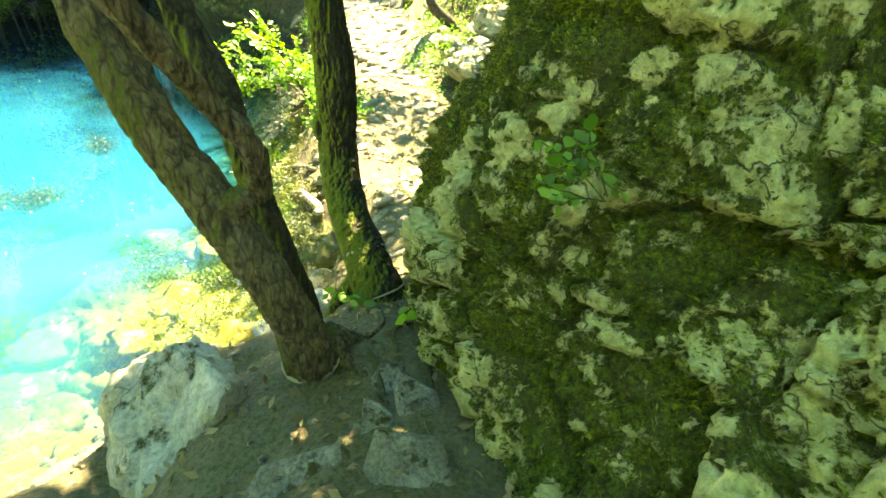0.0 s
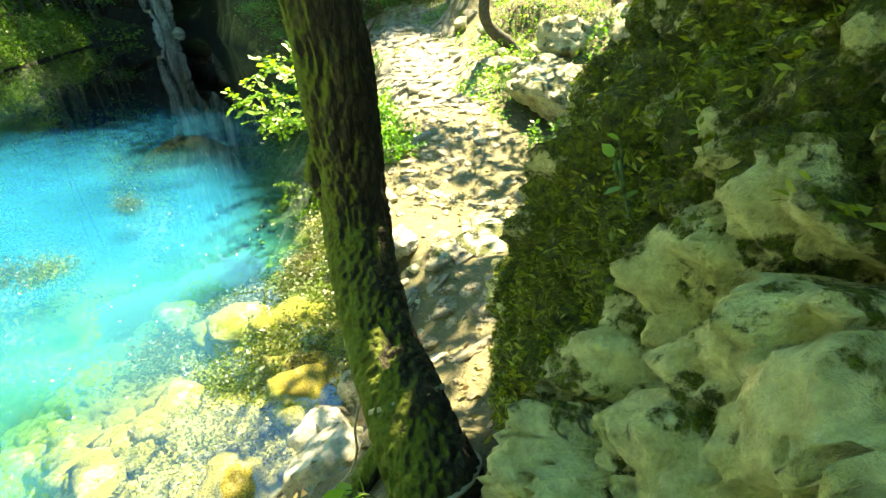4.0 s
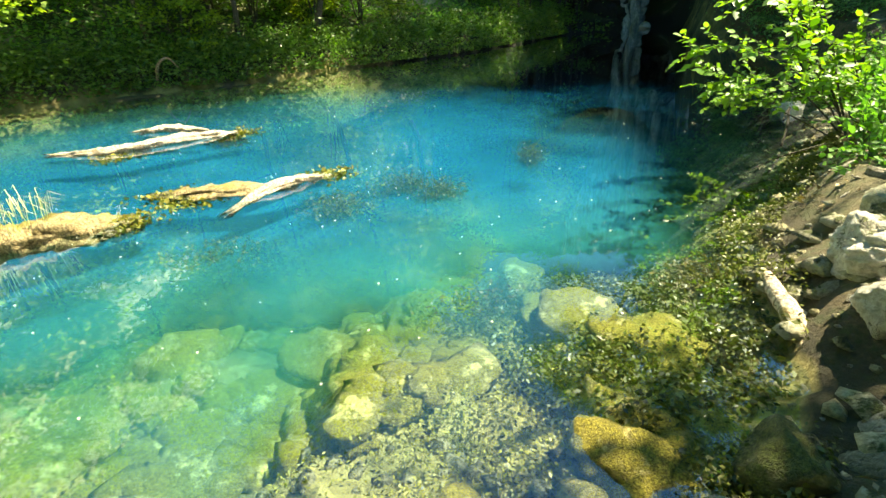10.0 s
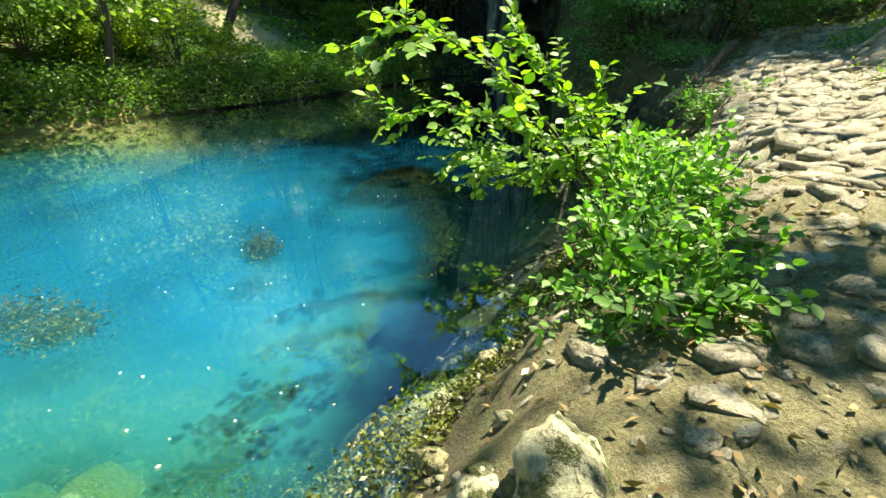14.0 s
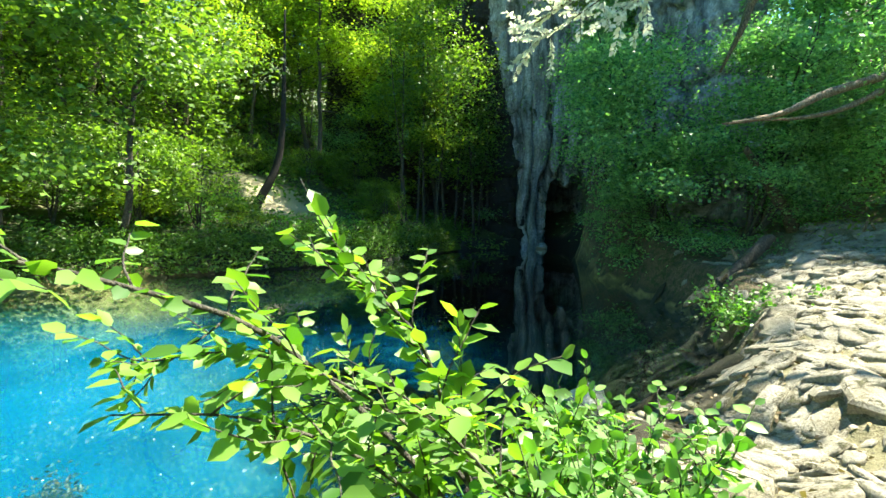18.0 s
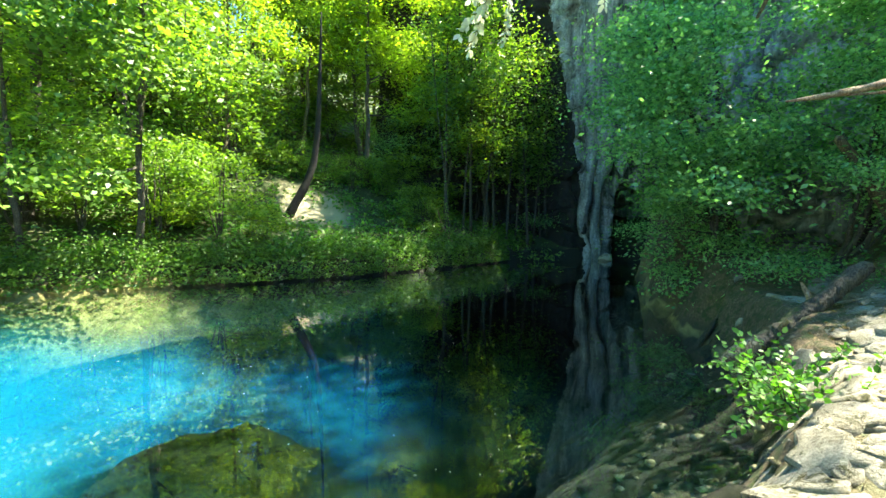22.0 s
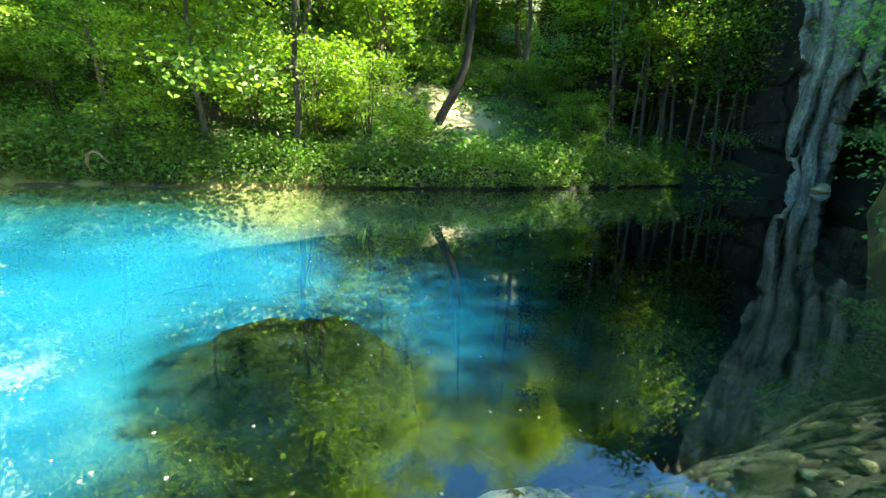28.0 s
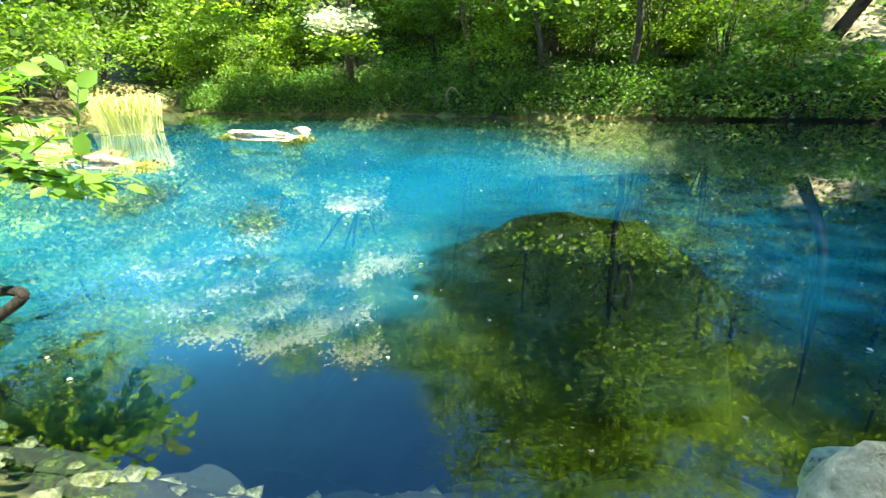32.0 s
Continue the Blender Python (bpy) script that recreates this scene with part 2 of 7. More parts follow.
def make_rock(name, dark, light, moss, moss_amount, scale=1.0, proud=False, streaks=False):
    """Limestone with cracks, stains and moss; the moss sits where the relief holds water."""
    m, t, b = material(name)
    v = place(t)
    big, fine = grain(t, v, 1.6 * scale, 5, 0.6), grain(t, v, 22 * scale, 6, 0.65)
    wavy = node(t, "ShaderNodeVectorMath", {0: v, 1: node(t, "ShaderNodeVectorMath", {0: node(t, "ShaderNodeTexNoise", {"Vector": v, "Scale": 5.0, "Detail": 4.0}).outputs["Color"], 1: (0.35, 0.35, 0.35)}, operation="MULTIPLY").outputs[0]}, operation="ADD").outputs[0]
    crack = node(t, "ShaderNodeTexVoronoi", {"Vector": wavy, "Scale": 3.4 * scale}, feature="DISTANCE_TO_EDGE").outputs["Distance"]
    crack_mask = ramp(t, calc(t, "ADD", crack, calc(t, "MULTIPLY", calc(t, "MAXIMUM", calc(t, "SUBTRACT", big, 0.5 if proud else 0.46), 0.0), 0.9)), [(0.0, (0.15, 0.15, 0.15)), (0.022 if proud else 0.016, (1, 1, 1))])
    col = ramp(t, fine, [(0.3, dark), (0.62, light)])
    stain = ramp(t, big, [(0.38, (0.42, 0.4, 0.3)), (0.6, (1, 1, 1))])
    col = mixed(t, 0.35 if proud else 0.7, col, stain, "MULTIPLY")
    if streaks:                                           # lime and soot run down the face
        run = grain(t, place(t, (1, 1, 0.1)), 2.4, 6, 0.65)
        col = mixed(t, 0.85, col, ramp(t, run, [(0.36, (0.12, 0.14, 0.13)), (0.5, (0.6, 0.64, 0.6)), (0.62, (1.15, 1.15, 1.1))]), "MULTIPLY")
    else:
        col = mixed(t, crack_mask, (0.05, 0.05, 0.035), col)
    patch = grain(t, v, 2.6 * scale, 7, 0.72)
    g = node(t, "ShaderNodeNewGeometry")
    up = node(t, "ShaderNodeSeparateXYZ", {0: g.outputs["Normal"]}).outputs["Z"]
    where = calc(t, "ADD", patch, calc(t, "MULTIPLY", up, 0.1))
    if proud:                                             # standing blocks are bare, hollows are mossy
        where = calc(t, "ADD", calc(t, "MULTIPLY", where, 0.35), calc(t, "MULTIPLY", grain(t, v, 6.5, 10, 0.75), 0.72))
        where = calc(t, "SUBTRACT", where, calc(t, "MULTIPLY", node(t, "ShaderNodeAttribute", attribute_name="proud").outputs["Fac"], 0.1))
        west = node(t, "ShaderNodeMapRange", {"Value": node(t, "ShaderNodeSeparateXYZ", {0: v}).outputs["X"], "From Min": -8.2, "From Max": -7.75, "To Max": 0.1}).outputs[0]
        where = calc(t, "ADD", where, west)                 # thicker moss on the brow
        away = node(t, "ShaderNodeVectorMath", {0: v, 1: (-8.0, -4.95, 2.42)}, operation="DISTANCE").outputs["Value"]
        where = calc(t, "SUBTRACT", where, node(t, "ShaderNodeMapRange", {"Value": away, "From Min": 0.4, "From Max": 0.24, "To Max": 0.14}).outputs[0])          # one bare, newly broken block
    mask = ramp(t, where, [(0.66 - 0.3 * moss_amount, (0, 0, 0)), ((0.69 if proud else 0.72) - 0.3 * moss_amount, (1, 1, 1))])
    mossy = ramp(t, grain(t, v, 75, 4), [(0.3, tuple(c * 0.35 for c in moss)), (0.55, moss), (0.75, tuple(min(1, c * 1.7) for c in moss))])
    if proud:
        mossy = ramp(t, grain(t, v, 42, 6, 0.75), [(0.36, tuple(c * 0.12 for c in moss)), (0.52, tuple(c * 0.75 for c in moss)), (0.7, tuple(min(1, c * 1.8) for c in moss))])
        mossy = mixed(t, ramp(t, grain(t, v, 4.5, 6, 0.7), [(0.46, (0, 0, 0)), (0.64, (0.7, 0.7, 0.7))]), mossy, mixed(t, grain(t, v, 55, 5, 0.7), (0.02, 0.022, 0.006), (0.18, 0.17, 0.05)))
    t.links.new(mixed(t, mask, col, mossy), b.inputs["Base Color"])
    b.inputs["Roughness"].default_value = 0.85
    h = calc(t, "ADD", calc(t, "MULTIPLY", fine, 0.5), calc(t, "MULTIPLY", crack_mask, 0.5))
    h = calc(t, "ADD", h, calc(t, "MULTIPLY", mask, calc(t, "MULTIPLY", grain(t, v, 140, 3), 1.1)))
    h = calc(t, "ADD", h, calc(t, "MULTIPLY", grain(t, v, 8 * scale, 8, 0.7), 0.9))
    relief(t, b, h, 1.0 if proud else 0.9, 0.075 if proud else 0.035)
    return m


def make_leaf(name, dark, light, through=0.45, glow=(1.1, 1.5, 0.38)):
    m, t, b = material(name)
    out = t.nodes["Material Output"]
    g = node(t, "ShaderNodeNewGeometry")
    col = ramp(t, g.outputs["Random Per Island"], [(0.0, dark), (0.6, light), (1.0, tuple(min(1, c * 1.25) for c in light))])
    col = mixed(t, 0.5, col, ramp(t, grain(t, place(t), 0.9, 2), [(0.35, (0.6, 0.62, 0.55)), (0.65, (1.1, 1.1, 1.0))]), "MULTIPLY")
    t.links.new(col, b.inputs["Base Color"])
    b.inputs["Roughness"].default_value = 0.45
    tr = node(t, "ShaderNodeBsdfTranslucent", {"Color": mixed(t, 1.0, col, glow, "MULTIPLY")})
    mix = node(t, "ShaderNodeMixShader", {0: through, 1: b.outputs[0], 2: tr.outputs[0]})
    t.links.new(mix.outputs[0], out.inputs[0])
    return m


BARK_MOSSY = make_bark("mossy_bark", (0.018, 0.015, 0.009), (0.075, 0.066, 0.038), (0.15, 0.2, 0.016), 0.85)
BARK_BROWN = make_bark("brown_bark", (0.035, 0.028, 0.014), (0.22, 0.185, 0.095), (0.12, 0.14, 0.02), 0.55)
BARK_DARK = make_bark("dark_bark", (0.008, 0.007, 0.005), (0.03, 0.026, 0.018), (0.05, 0.07, 0.015), 0.3)
BARK_GREY = make_bark("grey_bark", (0.03, 0.028, 0.02), (0.12, 0.11, 0.08), (0.08, 0.1, 0.03), 0.35)
WOOD_PALE = make_bark("bleached_wood", (0.34, 0.24, 0.12), (0.78, 0.7, 0.55), (0.3, 0.24, 0.08), 0.1)
DEADWOOD = make_bark("dead_wood", (0.16, 0.1, 0.05), (0.42, 0.33, 0.22), (0.16, 0.14, 0.04), 0.2)
LOG_MOSSY = make_bark("mossy_rotten_wood", (0.12, 0.085, 0.03), (0.5, 0.4, 0.2), (0.26, 0.22, 0.04), 0.55)
ROCK_WALL = make_rock("mossy_limestone", (0.4, 0.41, 0.15), (0.85, 0.84, 0.42), (0.2, 0.29, 0.014), 0.34, 1.0, True)
ROCK_PATH = make_rock("path_limestone", (0.17, 0.155, 0.11), (0.4, 0.375, 0.29), (0.1, 0.1, 0.04), 0.05, 2.4)
ROCK_SHORE = make_rock("shore_pebbles", (0.14, 0.13, 0.06), (0.4, 0.37, 0.22), (0.1, 0.1, 0.03), 0.3, 2.4)
ROCK_PALE = make_rock("pale_limestone", (0.36, 0.35, 0.27), (0.68, 0.66, 0.55), (0.1, 0.12, 0.03), 0.1, 1.4)
ROCK_STONE = make_rock("grey_limestone", (0.26, 0.255, 0.16), (0.52, 0.51, 0.36), (0.09, 0.11, 0.03), 0.3, 1.6)
ROCK_CLIFF = make_rock("cliff_limestone", (0.2, 0.23, 0.225), (0.5, 0.54, 0.52), (0.05, 0.08, 0.03), 0.2, 0.35, streaks=True)
# near-black: the shade beside the pillar is put into this colour
ROCK_DARK = make_rock("shaded_dark_rock", (0.01, 0.01, 0.008), (0.035, 0.034, 0.026), (0.018, 0.026, 0.008), 0.5, 0.6)
ROCK_SUNK = make_rock("algae_covered_rock", (0.12, 0.13, 0.05), (0.3, 0.28, 0.12), (0.12, 0.14, 0.03), 0.7, 1.0)
LEAF_TREE = make_leaf("tree_leaves", (0.05, 0.12, 0.022), (0.17, 0.29, 0.055), 0.5, (1.35, 1.45, 0.4))
LEAF_BRIGHT = make_leaf("bright_leaves", (0.08, 0.17, 0.025), (0.27, 0.41, 0.07), 0.55, (1.5, 1.5, 0.42))
LEAF_DARK = make_leaf("ivy_leaves", (0.07, 0.2, 0.08), (0.26, 0.47, 0.2), 0.5, (1.0, 1.35, 0.5))
LEAF_HAZEL = make_leaf("hazel_leaves", (0.05, 0.15, 0.022), (0.18, 0.34, 0.06), 0.5, (1.4, 1.5, 0.4))
LEAF_STALK = make_bark("green_stalk", (0.05, 0.09, 0.02), (0.14, 0.22, 0.06), (0.1, 0.2, 0.03), 0.1)
# near-white for petals, and for leaves with strong sun put into their colour
LEAF_PALE = make_leaf("sunlit_leaf_and_petal", (0.68, 0.7, 0.5), (0.88, 0.88, 0.74), 0.5, (1.0, 1.05, 0.85))
# leaf green held darker to carry the shade low on the far bank
LEAF_UNDER = make_leaf("shaded_ivy_and_herbs", (0.035, 0.1, 0.02), (0.14, 0.25, 0.055), 0.4)
LEAF_MOSS = make_leaf("wet_moss", (0.03, 0.036, 0.007), (0.12, 0.135, 0.025), 0.2)
LEAF_FERN = make_leaf("low_plants", (0.05, 0.16, 0.03), (0.18, 0.36, 0.085))
LEAF_WEED = make_leaf("water_weed", (0.07, 0.055, 0.018), (0.2, 0.15, 0.05), 0.3)
LEAF_LITTER = make_leaf("fallen_leaves", (0.1, 0.06, 0.025), (0.34, 0.24, 0.12), 0.1)
LEAF_SHAG = make_leaf("shaggy_moss", (0.05, 0.062, 0.006), (0.27, 0.33, 0.025), 0.25, (1.2, 1.3, 0.4))
LEAF_ALGAE = make_leaf("golden_algae", (0.06, 0.062, 0.012), (0.33, 0.3, 0.065), 0.3, (1.2, 1.2, 0.5))
LEAF_DRY = make_leaf("dry_reed", (0.45, 0.38, 0.16), (0.65, 0.6, 0.3), 0.3)


def make_cloth():
    m, t, b = material("pale_webbing")
    weave = grain(t, place(t), 220, 2)
    t.links.new(ramp(t, weave, [(0.3, (0.24, 0.23, 0.15)), (0.7, (0.44, 0.42, 0.3))]), b.inputs["Base Color"])
    b.inputs["Roughness"].default_value = 0.9
    relief(t, b, weave, 0.4, 0.003)
    return m


CLOTH = make_cloth()

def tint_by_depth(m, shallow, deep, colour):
    """Paints the water's blue dimming into a sunken thing's colour, more with depth."""
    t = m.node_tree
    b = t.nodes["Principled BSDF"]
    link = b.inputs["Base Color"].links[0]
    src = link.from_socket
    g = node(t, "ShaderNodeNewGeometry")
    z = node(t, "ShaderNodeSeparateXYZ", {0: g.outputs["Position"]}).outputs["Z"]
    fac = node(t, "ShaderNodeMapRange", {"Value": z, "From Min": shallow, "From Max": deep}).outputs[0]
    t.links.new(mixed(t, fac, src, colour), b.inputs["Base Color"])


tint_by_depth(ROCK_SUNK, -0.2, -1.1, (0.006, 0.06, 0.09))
ROCK_BED = make_rock("yellow_algae_stones", (0.2, 0.17, 0.05), (0.6, 0.53, 0.2), (0.3, 0.26, 0.035), 0.55, 1.7)
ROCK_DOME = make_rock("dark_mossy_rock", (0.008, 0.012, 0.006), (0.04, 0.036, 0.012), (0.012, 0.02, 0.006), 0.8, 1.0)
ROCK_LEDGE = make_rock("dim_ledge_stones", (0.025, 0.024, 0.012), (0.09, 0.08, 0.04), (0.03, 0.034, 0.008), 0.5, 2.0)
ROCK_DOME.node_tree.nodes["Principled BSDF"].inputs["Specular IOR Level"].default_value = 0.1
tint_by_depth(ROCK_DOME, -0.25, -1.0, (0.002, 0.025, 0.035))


# ---- the ground, one sheet with the pool's bed in it ----
SHORE = [(-9.2, -2.6), (-8.2, -2.75), (-7.2, -2.85), (-6.1, -2.7), (-5.2, -2.3), (-4.9, -1.6), (-4.4, -1.0), (-3.8, -0.5),
         (-3.0, -0.3), (-1.6, 0.7), (-0.6, 1.6), (0.0, 2.2), (0.9, 2.5), (2.2, 2.6), (3.2, 3.2), (4.4, 4.6), (5.6, 6.4),
         (6.4, 8.6), (7.4, 11.0), (9.5, 15.0), (12.5, 19.0), (15.5, 22.5), (14.5, 26.5), (12.0, 24.2), (9.5, 24.0), (7.0, 22.4), (4.3, 20.4),
         (-0.5, 16.9), (-4.3, 15.2), (-7.5, 14.2), (-9.5, 13.0), (-13.0, 12.3), (-16.0, 11.0), (-20.0, 9.0), (-25.0, 8.2),
         (-34.0, 8.5), (-34.0, 4.5), (-25.0, 3.8), (-20.0, 2.0), (-16.0, 0.0), (-13.0, -1.6), (-11.0, -2.5)]
LAND = [(-10.1, -5.4, 2.1), (-9.5, -5.1, 1.98), (-9.2, -5.0, 1.8), (-9.1, -4.3, 1.65), (-8.6, -4.4, 1.62), (-8.4, -4.6, 1.58), (-8.2, -4.3, 1.45), (-7.65, -4.25, 1.34),
        (-9.2, -3.6, 1.0), (-8.4, -3.5, 0.95), (-7.75, -3.7, 0.95), (-7.5, -3.3, 0.45), (-6.9, -3.2, 0.36), (-6.3, -3.2, 0.34), (-6.8, -3.9, 0.8), (-5.7, -3.1, 0.38), (-5.1, -2.9, 0.42),
        (-4.6, -2.4, 0.44), (-4.3, -2.9, 0.4), (-3.4, -2.5, 0.4), (-2.7, -3.0, 0.57), (-3.6, -2.0, 0.48), (-3.0, -1.5, 0.56), (-2.4, -1.1, 0.62),
        (-1.7, -0.9, 0.75), (-1.0, -0.6, 0.84), (-0.3, -0.2, 0.76), (0.0, 0.1, 0.66), (0.1, 0.6, 0.48), (0.5, 1.1, 0.24), (0.4, 1.5, 0.08),
        (0.6, 2.2, 0.06), (2.0, 1.2, 0.7), (3.7, 2.3, 0.9), (4.9, 2.8, 1.0), (4.5, 3.6, 0.8), (5.9, 2.9, 1.2), (7.3, 4.0, 1.4), (7.0, 6.0, 1.0),
        (9.7, 5.1, 1.87), (12.0, 7.0, 2.6), (3.4, -1.0, 1.3), (-1.1, -2.6, 0.72), (1.0, -2.2, 1.0), (2.0, -4.0, 2.0), (-3.0, -5.0, 1.5),
        (6.0, -1.0, 2.4), (-5.0, -5.0, 1.6), (-6.5, -4.7, 1.3), (-5.5, -3.9, 0.6), (8.0, 1.5, 2.8), (12.0, 3.0, 4.5), (-10.0, -8.0, 4.5),
        (-5.0, -9.0, 5.0), (0.0, -8.0, 4.6), (6.0, -6.0, 5.2), (12.0, -2.0, 7.0), (-12.0, -4.5, 2.2), (-15.0, -4.0, 1.2), (-16.5, -1.5, 0.5), (-20.5, 0.5, 0.5), (-25.0, 2.0, 0.6), (-12.0, -7.0, 4.0),
        (-20.0, -4.0, 1.6), (-20.0, -10.0, 6.0), (9.0, 9.0, 1.4), (11.0, 12.0, 3.0), (14.0, 12.0, 6.0), (14.0, 17.0, 6.0), (18.0, 20.0, 11.0),
        (18.0, 8.0, 8.0), (20.0, 0.0, 10.0), (10.0, -15.0, 11.0), (-8.0, -18.0, 10.0), (-25.0, -18.0, 10.0), (24.0, 30.0, 16.0), (30.0, 12.0, 15.0)]


def shore_distance(x, y):
    """Metres to the water's edge, negative over the pool."""
    p = np.array(SHORE)
    q = np.roll(p, -1, 0)
    best, inside = np.full(x.shape, 1e9), np.zeros(x.shape, bool)
    for (ax, ay), (bx, by) in zip(p, q):
        dx, dy = bx - ax, by - ay
        t = np.clip(((x - ax) * dx + (y - ay) * dy) / (dx * dx + dy * dy), 0, 1)
        best = np.minimum(best, np.hypot(x - ax - t * dx, y - ay - t * dy))
        cross = ((ay > y) != (by > y)) & (x < (bx - ax) * (y - ay) / (by - ay + 1e-12) + ax)
        inside ^= cross
    return np.where(inside, -best, best)


def land_height(x, y):
    num, den = 0.0, 0.0
    for px, py, pz in LAND:
        w = 1.0 / ((x - px) ** 2 + (y - py) ** 2 + 0.1) ** 1.9
        num, den = num + w * pz, den + w
    return num / den


SHADE_EDGE = ([-14, -12, -8, -4.5, -2.2, 0.3, 1.5, 4], [14, 13, 11.2, 8.0, 6.6, 6.0, 4.5, 3])     # edge of the shade on the pool, drawn as where the milky water ends


def ground_height(x, y, fine=True):
    x, y = np.asarray(x, float), np.asarray(y, float)
    wob = 0.18 * fbm(x * 1.3, y * 1.3, 2.0, 3)
    d = shore_distance(x, y) + wob
    far = smooth(0.0, 4.0, y - np.maximum(0.42 * x + 14, 6.4))
    slope = np.minimum(0.42 + 0.42 * d + 0.04 * np.maximum(d - 4, 0), 30 + 0.02 * d) + 0.35 * fbm(x * 0.25, y * 0.25, 5.0, 3) * smooth(1, 5, d)
    near = land_height(x, y)
    high = near * (1 - far) + slope * far
    rim = smooth(-0.1, 0.75 - 0.6 * far, d)
    out = 0.03 + np.maximum(high - 0.03, 0) * rim
    shelf = smooth(-4.4, -6.2, x)                          # the shallow, stony near side
    ledge = smooth(-0.8, 1.0, x) * smooth(9.0, 6.5, y)          # the stony ledge under the path's end
    reach = (0.55 + 0.25 * far) * (1 - shelf) * (1 - 0.5 * ledge) + 0.16 * shelf
    hole = np.maximum(np.maximum(smooth(-1.5, 4, x + 0.8 * (y - 5)), smooth(0.0, 3.0, y - np.interp(x, *SHADE_EDGE))), 0.7 * smooth(-6.5, -1.0, x) * smooth(8.0, 1.5, y))   # the deep spring hole before the cave; shaded side and path drop deepened to darken
    sandy = smooth(-6.0, -9.0, x) * smooth(-1.9, -0.9, d) * (y > 6)          # pale shallow rim under the far bank
    reach = reach * (1 - 0.92 * sandy)
    bed = -np.minimum(2.2 + 4.0 * hole, 0.05 - reach * np.minimum(d, 0) * 1.6 + (0.05 + 0.05 * hole) * np.minimum(d, 0) ** 2)
    mound = -1.15 - 0.5 * np.maximum(np.hypot(x + 1.85, (y - 4.85) * 1.2) - 0.7, 0) ** 1.3      # the silted foot of the big boulder
    bed = np.maximum(bed, mound - 5.0 * smooth(-2.4, -0.8, d))
    bed = bed + (0.12 + 0.2 * shelf) * fbm(x * 0.8, y * 0.8, 1.0, 4) * smooth(0, -1.2, d)
    z = np.where(d > 0, out, np.minimum(bed, 0.03))
    if fine:
        z = z + 0.035 * fbm(x * 3.1, y * 3.1, 0.0, 4) * smooth(60, 10, np.hypot(x + 3, y))
    return z


def axis(lo, hi, fine_lo, fine_hi, step, growth):
    out = list(np.arange(fine_lo, fine_hi + 1e-6, step))
    s, v = step, fine_hi
    while v < hi:
        s *= growth
        v += s
        out.append(v)
    s, v = step, fine_lo
    while v > lo:
        s *= growth
        v -= s
        out.insert(0, v)
    return np.array(out)


def make_ground():
    xs, ys = axis(-900, 900, -11.5, 6.5, 0.09, 1.07), axis(-900, 900, -6.5, 6.5, 0.09, 1.07)
    gx, gy = np.meshgrid(xs, ys)
    gz = ground_height(gx, gy)
    d = shore_distance(gx, gy)
    verts = np.stack([gx, gy, gz], -1).reshape(-1, 3)
    me = mesh_of("ground", verts, grid_faces(*gx.shape), GROUND)
    far = smooth(0.0, 3.0, gy - np.maximum(0.42 * gx + 14, 6.4))
    path = smooth(1.8, 0.5, np.abs(d - 1.7 - 0.25 * np.maximum(gx - 2, 0) * (gx < 12))) * (1 - far) * (gx > -12) * (gx < 14)
    far = np.maximum(far, np.maximum(smooth(-0.8, 1.2, gx), smooth(-4.6, -2.6, gx) * (gz < -0.25)) * (gz < 0))          # right side's bed: weedy stones, with the shade over them painted dark
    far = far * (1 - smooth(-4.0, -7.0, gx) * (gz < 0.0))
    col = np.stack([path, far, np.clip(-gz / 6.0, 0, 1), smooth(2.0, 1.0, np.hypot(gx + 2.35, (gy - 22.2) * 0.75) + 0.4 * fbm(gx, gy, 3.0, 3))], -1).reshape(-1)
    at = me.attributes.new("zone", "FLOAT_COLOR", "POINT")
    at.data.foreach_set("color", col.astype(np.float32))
    return tagged(part("ground", me), "trodden earth path, mossy banks and pale spring bed", "ground", kind="structure")


